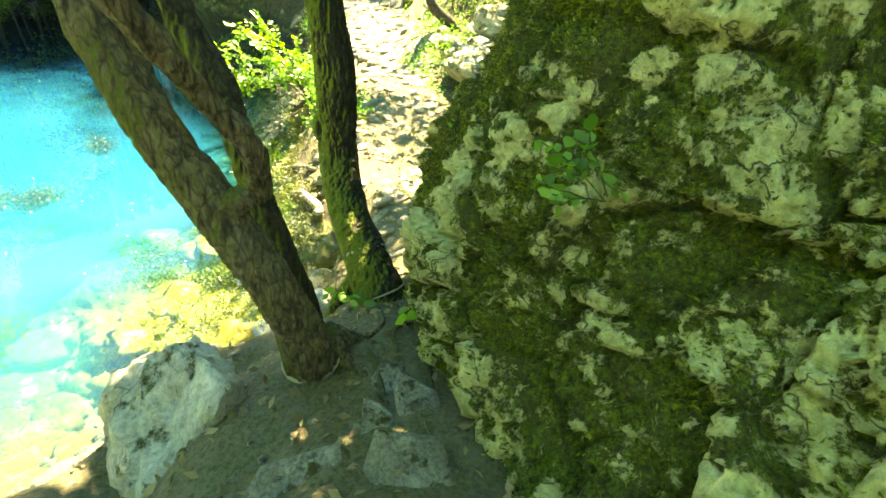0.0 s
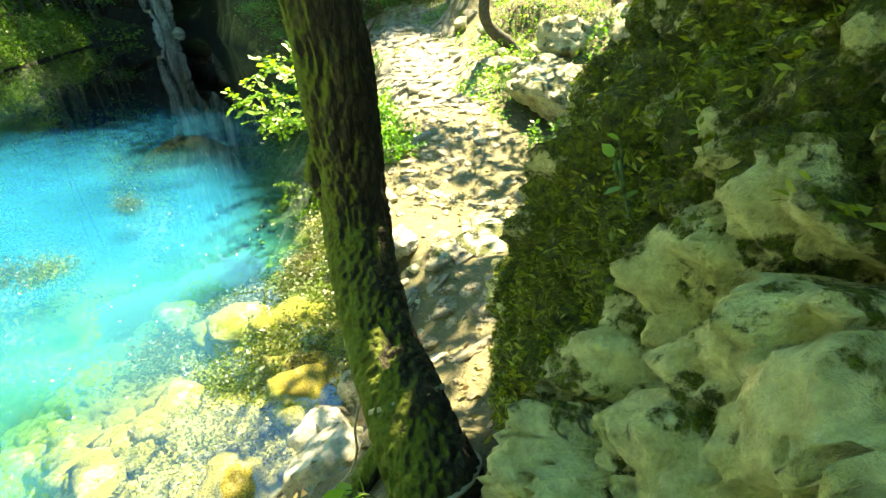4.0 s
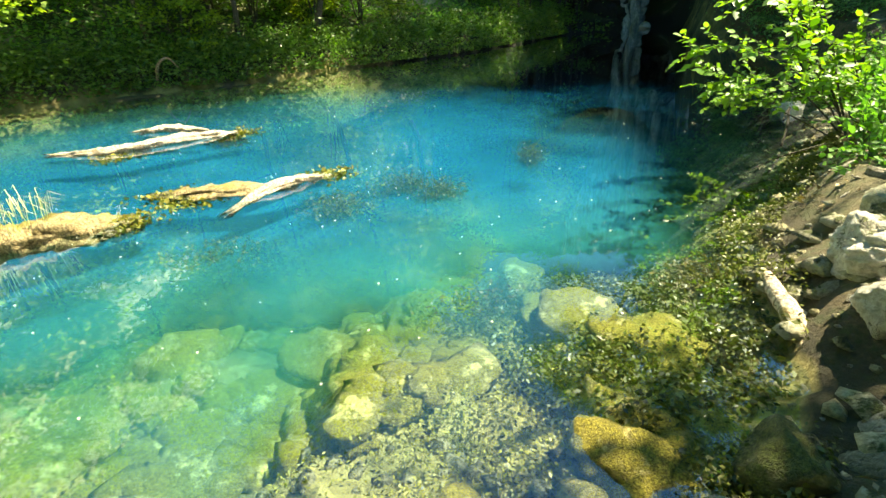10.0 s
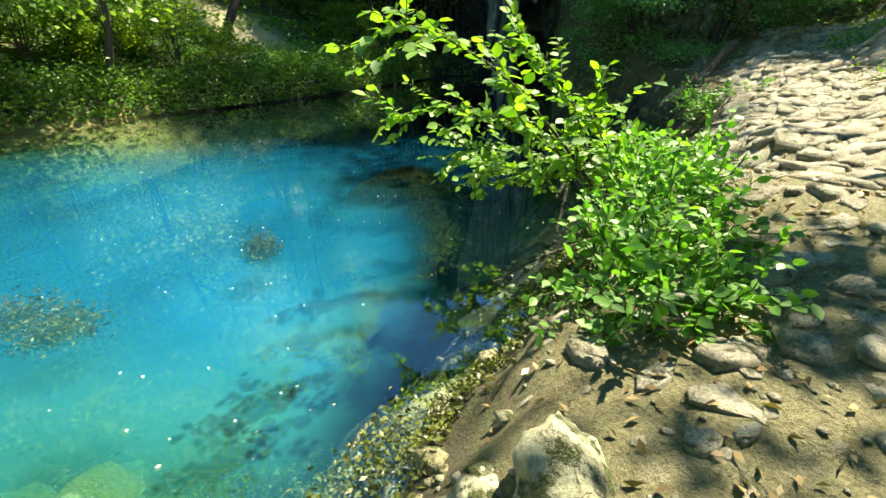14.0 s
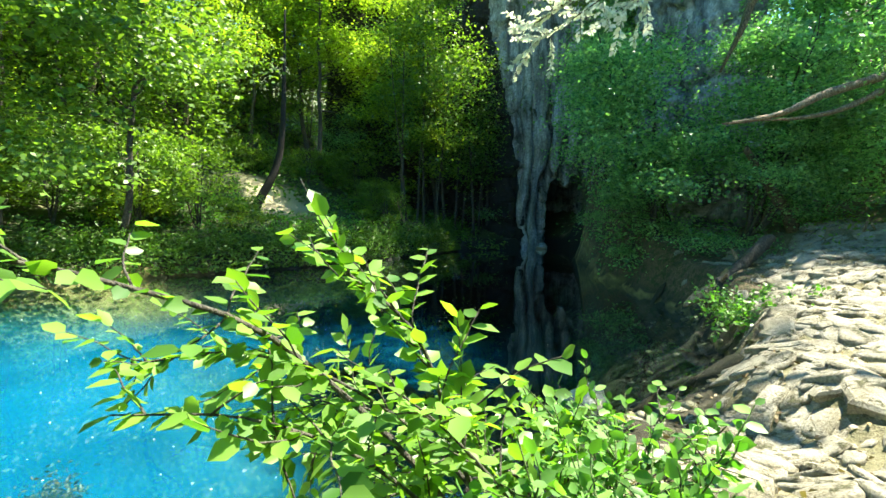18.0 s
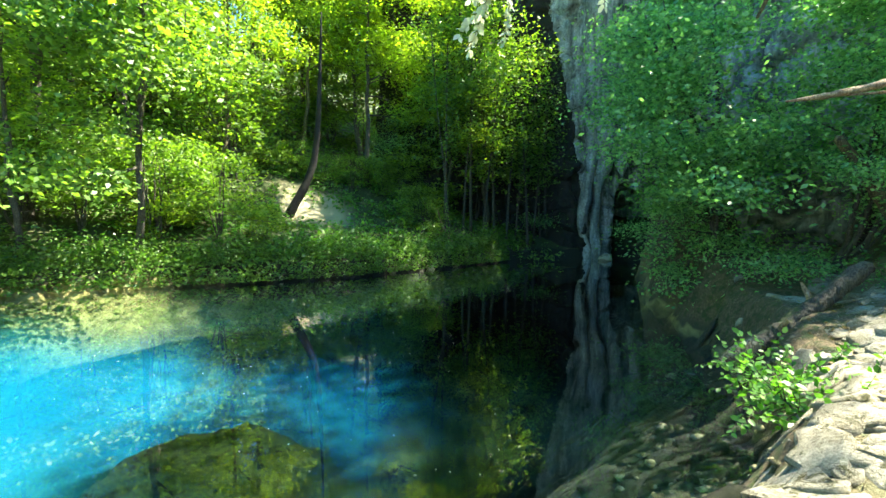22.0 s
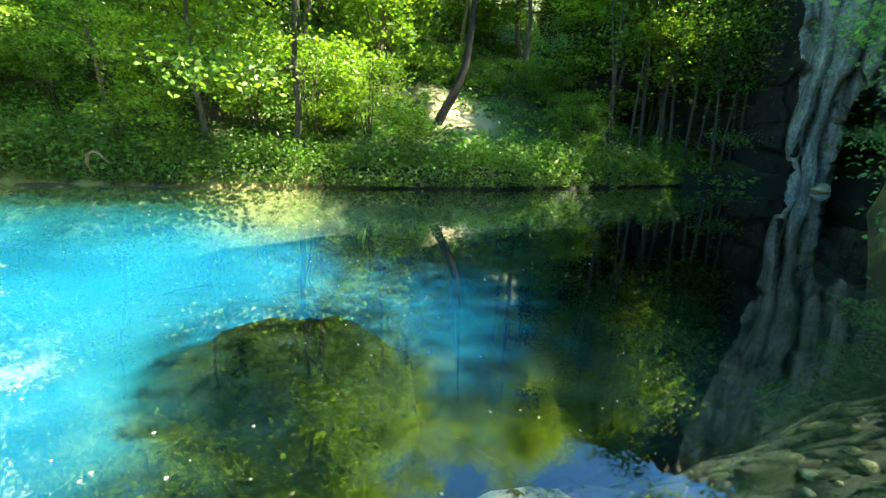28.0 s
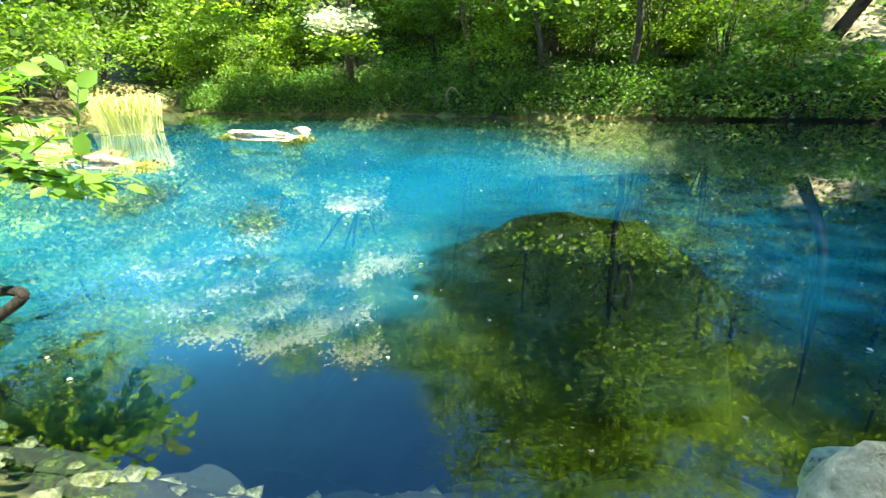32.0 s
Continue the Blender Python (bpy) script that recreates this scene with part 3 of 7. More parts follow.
def make_ground_material():
    m, t, b = material("earth_and_bed")
    zone = node(t, "ShaderNodeAttribute", attribute_name="zone")
    rgb = node(t, "ShaderNodeSeparateColor", {0: zone.outputs["Color"]})
    path, far, depth = rgb.outputs[0], rgb.outputs[1], rgb.outputs[2]
    v = place(t)
    fine, mid, big = grain(t, v, 45, 6, 0.7), grain(t, v, 7, 5, 0.65), grain(t, v, 0.9, 4)
    soil = ramp(t, fine, [(0.32, (0.08, 0.076, 0.034)), (0.68, (0.25, 0.232, 0.12))])
    soil = mixed(t, ramp(t, mid, [(0.54, (0, 0, 0)), (0.66, (0.7, 0.7, 0.7))]), soil, (0.26, 0.23, 0.15))
    litter = ramp(t, grain(t, v, 30, 5, 0.7), [(0.3, (0.04, 0.035, 0.02)), (0.55, (0.14, 0.1, 0.05)), (0.7, (0.3, 0.24, 0.14))])
    moss = ramp(t, grain(t, v, 22, 5, 0.7), [(0.3, (0.02, 0.03, 0.008)), (0.6, (0.05, 0.08, 0.015)), (0.8, (0.12, 0.14, 0.035))])
    green = ramp(t, calc(t, "ADD", mid, calc(t, "MULTIPLY", far, 0.22)), [(0.46, (0, 0, 0)), (0.6, (1, 1, 1))])
    wild = mixed(t, green, litter, moss)
    # sunlit pale patches painted into the far bank's colour by noise
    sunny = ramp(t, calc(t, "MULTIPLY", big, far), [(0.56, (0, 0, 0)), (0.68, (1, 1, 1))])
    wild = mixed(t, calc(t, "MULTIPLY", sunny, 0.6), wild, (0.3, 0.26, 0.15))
    wild = mixed(t, zone.outputs["Alpha"], wild, (0.42, 0.37, 0.23))
    height = node(t, "ShaderNodeSeparateXYZ", {0: node(t, "ShaderNodeNewGeometry").outputs["Position"]}).outputs["Z"]
    damp_shade = calc(t, "MULTIPLY", far, ramp(t, calc(t, "ADD", height, calc(t, "MULTIPLY", calc(t, "SUBTRACT", mid, 0.5), 0.5)), [(0.35, (1, 1, 1)), (0.75, (0, 0, 0))]))
    wild = mixed(t, damp_shade, wild, (0.022, 0.02, 0.012))          # wet low earth, darkened further for the shade under the bank
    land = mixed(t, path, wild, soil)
    soaked = ramp(t, calc(t, "ADD", height, calc(t, "MULTIPLY", calc(t, "SUBTRACT", mid, 0.5), 0.35)), [(0.12, (1, 1, 1)), (0.34, (0, 0, 0))])
    land = mixed(t, calc(t, "MULTIPLY", soaked, 0.85), land, (0.045, 0.042, 0.022))
    cobble = node(t, "ShaderNodeTexVoronoi", {"Vector": v, "Scale": 6.0})
    stones = mixed(t, 0.45, ramp(t, cobble.outputs["Color"], [(0.1, (0.18, 0.155, 0.04)), (0.9, (0.62, 0.53, 0.2))]), ramp(t, mid, [(0.32, (0.08, 0.08, 0.02)), (0.68, (0.45, 0.4, 0.15))]))
    # the water's blue and its dimming painted into the bed by depth
    water_tint = ramp(t, grain(t, v, 0.55, 5, 0.6), [(0.34, (0.004, 0.02, 0.026)), (0.5, (0.01, 0.042, 0.048)), (0.64, (0.035, 0.085, 0.08))])
    water_tint = mixed(t, calc(t, "MULTIPLY", far, 0.85), water_tint, (0.005, 0.01, 0.008))
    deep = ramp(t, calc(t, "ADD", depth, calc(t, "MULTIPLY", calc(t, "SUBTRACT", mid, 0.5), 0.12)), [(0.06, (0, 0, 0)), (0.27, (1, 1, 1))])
    depth_dimming = ramp(t, depth, [(0.36, (0, 0, 0)), (0.58, (1, 1, 1))])
    # far and right bed darkened further, shade put into the colour
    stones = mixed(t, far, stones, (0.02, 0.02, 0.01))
    bed = mixed(t, depth_dimming, mixed(t, deep, stones, water_tint), (0.0012, 0.007, 0.012))
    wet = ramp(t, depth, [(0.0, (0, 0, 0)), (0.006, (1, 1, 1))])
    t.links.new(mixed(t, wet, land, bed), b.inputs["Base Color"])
    b.inputs["Roughness"].default_value = 0.9
    relief(t, b, calc(t, "ADD", fine, mid), 0.85, 0.05)
    return m


GROUND = make_ground_material()
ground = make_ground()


def make_water():
    """The still surface, over thin silty veils, dense where deep, thinned for shade."""
    m, t, b = material("clear_spring_water")
    t.nodes.remove(b)
    v = place(t)
    n1, n2 = grain(t, v, 1.1, 3, 0.5), grain(t, v, 7.0, 2, 0.5)
    h = calc(t, "ADD", n1, calc(t, "MULTIPLY", n2, 0.12))
    bump = node(t, "ShaderNodeBump", {"Height": h, "Strength": 0.009, "Distance": 0.05})
    facing = node(t, "ShaderNodeLayerWeight", {"Blend": 0.5, "Normal": bump.outputs[0]}).outputs["Facing"]
    mirror = calc(t, "ADD", calc(t, "MULTIPLY", calc(t, "POWER", facing, 4.0), 0.9), 0.09)
    gloss = node(t, "ShaderNodeBsdfGlossy", {"Color": (1, 1, 1, 1), "Roughness": 0.012, "Normal": bump.outputs[0]})
    clear = node(t, "ShaderNodeBsdfTransparent", {"Color": (0.9, 0.98, 0.99, 1)})
    mix = node(t, "ShaderNodeMixShader", {0: mirror, 1: clear.outputs[0], 2: gloss.outputs[0]})
    t.links.new(mix.outputs[0], t.nodes["Material Output"].inputs[0])
    xs, ys = axis(-36, 18, -11, 5, 0.2, 1.12), axis(-5, 29, -4, 9, 0.2, 1.12)
    gx, gy = np.meshgrid(xs, ys)
    faces = grid_faces(*gx.shape)
    water = part("water", mesh_of("water", np.stack([gx, gy, 0 * gx], -1).reshape(-1, 3), faces, m))
    tagged(water, "clear turquoise spring pool with a still surface", "water", kind="structure")

    m, t, b = material("milky_silt")
    t.nodes.remove(b)
    v = place(t)
    murk = node(t, "ShaderNodeAttribute", attribute_name="murk").outputs["Fac"]
    warm = node(t, "ShaderNodeAttribute", attribute_name="warm").outputs["Fac"]
    cloud = ramp(t, grain(t, place(t, (1.0, 0.7, 2.0)), 0.5, 4, 0.55), [(0.33, (0.35, 0.35, 0.35)), (0.66, (1, 1, 1))])
    body = node(t, "ShaderNodeBsdfDiffuse", {"Color": mixed(t, warm, (0.001, 0.21, 0.38), (0.03, 0.24, 0.21))})
    clear = node(t, "ShaderNodeBsdfTransparent", {"Color": mixed(t, calc(t, "MINIMUM", calc(t, "MULTIPLY", murk, 2.5), 1.0), (0.96, 0.985, 0.985), (0.68, 0.93, 0.96))})
    mix = node(t, "ShaderNodeMixShader", {0: calc(t, "MULTIPLY", murk, cloud), 1: clear.outputs[0], 2: body.outputs[0]})
    t.links.new(mix.outputs[0], t.nodes["Material Output"].inputs[0])
    bed = ground_height(gx, gy, False)
    # shade over the far side and the nook painted as thinner veils
    shade_side = smooth(-0.6, 2.4, gy - np.interp(gx, *SHADE_EDGE) + 0.9 * fbm(gx * 0.5, gy * 0.5, 6.0, 3))
    right = smooth(-1.2, 0.9, gx - 0.12 * (gy - 5))
    nook = smooth(-5.0, -3.4, gx - 0.45 * gy) * smooth(5.0, 3.6, gy)
    milky = (1 - 0.93 * shade_side) * (1 - 0.93 * right) * (1 - 0.96 * nook)
    sides = smooth(9.0, 12.5, gy - 0.1 * gx)
    for z, gain in ((-0.12, 0.24), (-0.4, 0.42), (-0.8, 0.52), (-1.3, 0.6)):
        room = smooth(0.06, 0.75, z - np.maximum(bed, -1.47 + 1.32 * np.sqrt(np.clip(1 - ((gx + 1.85) / 1.7) ** 2 - ((gy - 5.0) / 1.3) ** 2, 0, 1))))
        me = mesh_of("silt_veil", np.stack([gx, gy, z + 0 * gx], -1).reshape(-1, 3), faces, m)
        for name, value in (("murk", gain * room * milky), ("warm", np.clip(smooth(2.2, 0.6, -bed) + 0.5 * sides, 0, 1))):
            me.attributes.new(name, "FLOAT", "POINT").data.foreach_set("value", value.reshape(-1).astype(np.float32))
        part("silt_veil", me, water, "veil of milky silty blue water, thinned for shade")


make_water()


# ---- rock masses ----
def quad_mesh(name, verts, quads, material, shade=True):
    me = bpy.data.meshes.new(name)
    v, q = np.asarray(verts, np.float32), np.asarray(quads, np.int32)
    me.vertices.add(len(v))
    me.vertices.foreach_set("co", v.reshape(-1))
    me.loops.add(q.size)
    me.loops.foreach_set("vertex_index", q.reshape(-1))
    me.polygons.add(len(q))
    me.polygons.foreach_set("loop_start", np.arange(len(q), dtype=np.int32) * q.shape[1])
    if shade:
        me.polygons.foreach_set("use_smooth", np.ones(len(q), bool))
    me.materials.append(material)
    me.update(calc_edges=True)
    return me


def crag(x, y, z, scale, blocks, rough):
    """How far broken limestone stands out at a place: blocks parted by clefts, with weathered faces."""
    wx, wy, wz = x * scale + 0.35 * fbm(x * scale * 2, y * scale * 2, z * scale * 2, 2), y * scale, z * scale * 1.25
    d1, d2, val = cells(wx, wy, wz)
    cleft = smooth(0.0, 0.13, d2 - d1)
    e1, e2, small = cells(wx * 2.7, wy * 2.7, wz * 2.7)
    ridge = 1 - np.abs(fbm(x * scale * 3, y * scale * 3, z * scale * 3, 4))
    return blocks * (val - 0.5) + blocks * 0.55 * (cleft - 1) + 0.35 * blocks * (small - 0.5) + rough * (ridge - 0.6)


def facets(x, y, z, scale, depth, tilt):
    """Broken rock: each block is a tilted flat face, parted from its neighbours by a cleft."""
    px, py, pz = x * scale, y * scale, z * scale * 1.3
    ix, iy, iz = np.floor(px).astype(np.int64), np.floor(py).astype(np.int64), np.floor(pz).astype(np.int64)
    d1, d2, face = np.full(x.shape, 9.0), np.full(x.shape, 9.0), np.zeros(x.shape)
    for a in (-1, 0, 1):
        for b in (-1, 0, 1):
            for c in (-1, 0, 1):
                jx, jy, jz = ix + a, iy + b, iz + c
                ox, oy, oz = px - jx - hashed(jx, jy, jz), py - jy - hashed(jx + 71, jy, jz), pz - jz - hashed(jx, jy + 53, jz)
                d = np.sqrt(ox ** 2 + oy ** 2 + oz ** 2)
                near = d < d1
                own = hashed(jx, jy, jz + 97) - 0.5 + 2 * tilt * ((hashed(jx + 3, jy, jz) - 0.5) * ox + (hashed(jx, jy + 7, jz) - 0.5) * oy + (hashed(jx, jy, jz + 11) - 0.5) * oz)
                d2 = np.where(near, d1, np.minimum(d2, d))
                face = np.where(near, own, face)
                d1 = np.where(near, d, d1)
    return depth * face - 0.7 * depth * (1 - smooth(0.0, 0.09, d2 - d1))


def leaf_quads(at, size, rng, flat=0.6, aspect=0.62, drop=0.0):
    """One folded blade at each place. flat: how level they lie."""
    n = len(at)
    nrm = rng.normal(size=(n, 3)) * (1 - flat) + np.array([0, 0, 1.0]) * flat
    nrm /= np.linalg.norm(nrm, axis=1)[:, None]
    az = rng.uniform(0, 2 * np.pi, n)
    d = np.stack([np.cos(az), np.sin(az), np.full(n, -drop)], 1)
    d -= (d * nrm).sum(1)[:, None] * nrm
    d /= np.linalg.norm(d, axis=1)[:, None] + 1e-9
    w = np.cross(nrm, d)
    s = size * rng.uniform(0.65, 1.3, n)[:, None]
    a = at - d * s * 0.5
    b = at + w * s * aspect * 0.5 + nrm * s * 0.07 - d * s * 0.05
    c = at + d * s * 0.5 - nrm * s * 0.06
    e = at - w * s * aspect * 0.5 + nrm * s * 0.07 - d * s * 0.05
    v = np.stack([a, b, c, e], 1).reshape(-1, 3)
    return v, np.arange(4 * n).reshape(-1, 4)


def make_wall():
    line = bend([(-12.5, -7.6), (-11.2, -6.9), (-10.2, -6.25), (-9.4, -5.75), (-8.75, -5.2), (-8.2, -4.78), (-7.75, -4.6), (-7.3, -4.5), (-6.8, -4.3),
                 (-6.35, -4.25), (-5.9, -4.5), (-5.5, -5.1), (-5.2, -6.0), (-4.8, -7.5)], 680)
    d = np.gradient(line, axis=0)
    d /= np.linalg.norm(d, axis=1)[:, None]
    out = np.stack([-d[:, 1], d[:, 0]], 1)
    base = ground_height(line[:, 0], line[:, 1], False)
    h = np.linspace(-0.45, 1.0, 300)
    u, v = np.meshgrid(np.arange(len(line)), h)
    height = 3.4 + 0.5 * fbm(line[:, 0] * 0.7, line[:, 1] * 0.7, 4.0, 3)
    z = base[u] + v * height[u]
    start = smooth(-8.4, -9.3, line[:, 0])[u]
    lean = 0.24 - 0.1 * smooth(-7.9, -7.3, line[:, 0])[u] + 0.75 * start
    rise = np.maximum(v, 0) * height[u]
    back = lean * rise + 0.9 * smooth(2.0, 3.4, rise) * rise * 0.5
    bulge = 0.22 * np.sin(np.clip(rise, 0, 2) * 1.9) * (1 - start)
    x = line[u, 0] - out[u, 0] * (back - bulge)
    y = line[u, 1] - out[u, 1] * (back - bulge)
    warp = 0.12 * fbm(x * 2.5, y * 2.5, z * 2.5, 3)
    k = facets(x + warp, y, z + 0.6 * warp, 1.7, 0.13, 0.5) + facets(x - warp, y + warp, z, 4.4, 0.06, 0.55) + facets(x, y, z + warp, 11.0, 0.02, 0.5)
    k = k * smooth(-0.3, 0.1, rise) + 0.012 * fbm(x * 22, y * 22, z * 22, 4) + 0.022 * (1 - 2 * np.abs(fbm(x * 6, y * 6, z * 9, 4)))
    k = np.minimum(k, 0.17) + 0.02 * fbm(x * 7, y * 7, z * 9, 5) - 0.03 * np.maximum(0.12 - np.abs(fbm(x * 2.6 + 4, y * 2.6, z * 3.4, 3)), 0) / 0.12
    verts = np.stack([x + out[u, 0] * k, y + out[u, 1] * k, z + 0.25 * k], -1).reshape(-1, 3)
    me = quad_mesh("rock_wall", verts, grid_faces(*u.shape), ROCK_WALL)
    at = me.attributes.new("proud", "FLOAT", "POINT")
    at.data.foreach_set("value", np.clip(k / 0.15, -1, 1).reshape(-1).astype(np.float32))
    r = np.random.RandomState(207)                        # shaggy moss hanging on the hollows of the face
    c = verts.reshape(*u.shape, 3)
    n = 110000
    i, j = r.randint(30, u.shape[0], n), r.randint(60, u.shape[1] - 60, n)
    at = c[i, j]
    w = fbm(at[:, 0] * 3.2, at[:, 1] * 3.2, at[:, 2] * 2.4 + 3.0, 4) + 0.1 * r.normal(size=n) - 1.2 * k[i, j] + 0.25 * smooth(-8.3, -7.6, at[:, 0])
    bare = np.linalg.norm(at - np.array((-8.0, -4.95, 2.42)), axis=1) < 0.34
    ok = (w > 0.06) & ~bare
    at = at[ok] + np.concatenate([out[j[ok]], np.zeros((ok.sum(), 1))], 1) * r.uniform(0.0, 0.02, (ok.sum(), 1))
    v, q = leaf_quads(at, 0.026, r, 0.25, 0.3)
    tagged(part("wall_moss", quad_mesh("wall_moss", v, q, LEAF_SHAG)), "shaggy green moss hanging on the rock wall", "moss", kind="stuff")
    return tagged(part("rock_wall", me), "moss-covered pale limestone rock wall beside the path", "rock", kind="structure")


make_wall()


def make_cliff():
    """The spring's cliff: a lower face with the cave in it, and the face above that bridges the cave."""
    low = bend([(2.0, 27.5), (5.0, 26.3), (8.0, 25.6), (10.4, 24.9), (12.0, 24.5), (13.1, 24.3), (13.6, 25.2), (14.2, 28.0), (16.2, 30.0), (18.2, 27.5), (16.4, 23.4),
                (15.2, 21.4), (13.2, 18.6), (11.2, 15.2), (9.6, 12.2), (9.0, 10.2), (10.5, 8.6)], 420)
    high = bend([(0.5, 29.5), (4.0, 27.6), (7.5, 26.2), (10.4, 25.2), (12.2, 24.5), (13.6, 24.0), (15.0, 23.4), (16.2, 22.4), (15.4, 20.5), (13.6, 18.0), (11.8, 15.0), (10.4, 12.2),
                 (10.0, 10.4), (11.5, 8.8)], 420)
    faces = []
    for name, line, z0, z1, lean in (("cliff_foot", low, -1.2, 5.6, 0.02), ("cliff_face", high, 4.3, 17.0, 0.1)):
        d = np.gradient(line, axis=0)
        d /= np.linalg.norm(d, axis=1)[:, None]
        out = np.stack([d[:, 1], -d[:, 0]], 1)
        u, v = np.meshgrid(np.arange(len(line)), np.linspace(0, 1, 130))
        lip = z0 + (1.0 * fbm(line[:, 0] * 0.9, line[:, 1] * 0.9, 3.0, 4) if name == "cliff_face" else 0 * line[:, 0])
        z = lip[u] + v * (z1 - lip[u])
        x, y = line[u, 0] - out[u, 0] * lean * (z - z0), line[u, 1] - out[u, 1] * lean * (z - z0)
        flute = fbm(x * 0.9 + 0.4 * y, y * 0.5, z * 0.09, 4)                # tall hanging columns
        near = np.exp(-((x - 12.4) / 1.5) ** 2)
        k = 0.65 * flute + crag(x, y, z, 0.55, 0.4, 0.16) + 0.5 * near * np.abs(np.sin(x * 2.4 + 0.5 * np.sin(z * 0.7)))
        verts = np.stack([x + out[u, 0] * k, y + out[u, 1] * k, z], -1).reshape(-1, 3)
        q = grid_faces(*u.shape)
        if name == "cliff_face":      # the underside that roofs the cave
            lip = [(line[i, 0], line[i, 1]) for i in range(len(line))]
            n0 = len(verts)
            inner = np.array([(a - out[i, 0] * 7, b - out[i, 1] * 7, 4.9 + 0.3 * np.sin(i * 0.2)) for i, (a, b) in enumerate(lip)])
            verts = np.concatenate([verts, inner])
            i = np.arange(len(line) - 1)
            q = np.concatenate([q, np.stack([i + 1, i, n0 + i, n0 + i + 1], -1)])
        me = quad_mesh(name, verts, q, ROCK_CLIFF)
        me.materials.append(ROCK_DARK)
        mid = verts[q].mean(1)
        # faces left of the pillar take the rock with shade in its colour
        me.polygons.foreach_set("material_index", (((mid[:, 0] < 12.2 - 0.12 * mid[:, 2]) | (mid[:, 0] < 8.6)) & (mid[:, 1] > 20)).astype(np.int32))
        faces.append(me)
    cliff = empty("cliff", 12.5, 25, 0, "tall grey fluted limestone cliff over a dark cave mouth", "cliff")
    cliff["kind"] = "structure"
    for me in faces:
        part(me.name, me, cliff, at=Matrix.Translation((-12.5, -25, 0)))
    # flowstone: fluted curtains hang down the face, one pillar reaches the water beside the cave
    for k, (x, top, foot, r) in enumerate(((12.0, 14.6, -0.3, 0.4), (12.5, 14.8, -0.2, 0.36), (12.9, 14.8, 4.2, 0.6), (13.8, 14.4, 4.5, 0.62), (14.7, 14.2, 4.7, 0.55), (15.4, 13.6, 5.0, 0.42))):
        n, sides = 90, 40
        y = float(np.interp(x, [8, 10.4, 12.2, 13.6, 15.0, 16.2], [25.6, 24.9, 24.1, 23.6, 23.0, 22.1]))
        h = np.linspace(top, foot, n)
        u = np.linspace(0, 1, n)
        line = np.stack([x + 0.22 * fbm(h * 0.5 + 9 * k, 0 * h, 0 * h, 3), y + 0.2 * fbm(h * 0.5, 3.0 + k + 0 * h, 0 * h, 3) - 0.3 * np.sin(np.pi * u), h], 1)
        v, f = tube(line, r * (1.0 - 0.45 * u + 0.16 * fbm(h * 0.9, 5.0 * k + 0 * h, 0 * h, 3)) * np.clip((1 - u) * 14, 0.12 if foot > 1 else 1, 1), sides)
        v = np.array(v, float)
        ring = v[:n * sides].reshape(n, sides, 3)
        turn = np.arange(sides) * 2 * np.pi / sides
        flute = 1 + 0.2 * np.abs(fbm(np.cos(turn)[None] * 2.6 + 4 * k, np.sin(turn)[None] * 2.6, h[:, None] * 0.22, 4)) + 0.1 * fbm(np.cos(turn)[None] * 6, np.sin(turn)[None] * 6 + k, h[:, None] * 1.4, 3)
        v[:n * sides] = (line[:, None] + (ring - line[:, None]) * flute[..., None]).reshape(-1, 3)
        part("flowstone", mesh_of("flowstone", v, f, ROCK_CLIFF), cliff, "pale fluted flowstone curtain", Matrix.Translation((-12.5, -25, 0)))
    return cliff


make_cliff()


def rock_mesh(name, size, seed, material, sub=4, cuts=9, rough=0.06, flat=1.0):
    """A boulder: a ball cut by planes, then weathered."""
    bm = bmesh.new()
    bmesh.ops.create_icosphere(bm, subdivisions=sub, radius=1.0)
    v = np.array([p.co[:] for p in bm.verts])
    f = np.array([[q.index for q in p.verts] for p in bm.faces])
    bm.free()
    rng = np.random.RandomState(seed)
    for _ in range(cuts):
        n = rng.normal(size=3)
        n /= np.linalg.norm(n)
        c = rng.uniform(0.5, 0.86)
        over = np.maximum(v @ n - c, 0)
        v = v - over[:, None] * n * 0.93
    s = np.array(size, float)
    n = v / (np.linalg.norm(v, axis=1)[:, None] + 1e-9)
    m = s.mean()
    p = v * s
    k = rough * (fbm(v[:, 0] * 2.2 + seed, v[:, 1] * 2.2, v[:, 2] * 2.2, 4) + 0.5 * (1 - 2 * np.abs(fbm(v[:, 0] * 5 + seed, v[:, 1] * 5, v[:, 2] * 5, 3))))
    if sub > 3:
        k = k + facets(v[:, 0] + seed, v[:, 1], v[:, 2], 2.1, 0.8 * rough, 0.7) + facets(v[:, 0], v[:, 1] + seed, v[:, 2], 5.5, 0.4 * rough, 0.6)
    p = p + n * (k * m)[:, None]
    return quad_mesh(name, p, f, material)


def boulder(name, x, y, z, size, seed, material, label, turn=0, tilt=0, sub=4, cuts=9, rough=0.06, category="rock", group=""):
    ob = part(name, rock_mesh(name, size, seed, material, sub, cuts, rough), at=pose(x, y, z, tilt, 0, turn))
    return tagged(ob, label, category, group)


# ---- leaves, limbs and trees ----
def limb_line(start, way, length, rng, n=7, droop=0.0, wander=0.16):
    p, d, out = np.array(start, float), np.array(way, float), []
    d /= np.linalg.norm(d)
    for k in range(n):
        out.append(p.copy())
        d = d + rng.normal(size=3) * wander + np.array([0, 0, 0.05 - droop])
        d /= np.linalg.norm(d)
        p = p + d * length / (n - 1)
    return np.array(out)


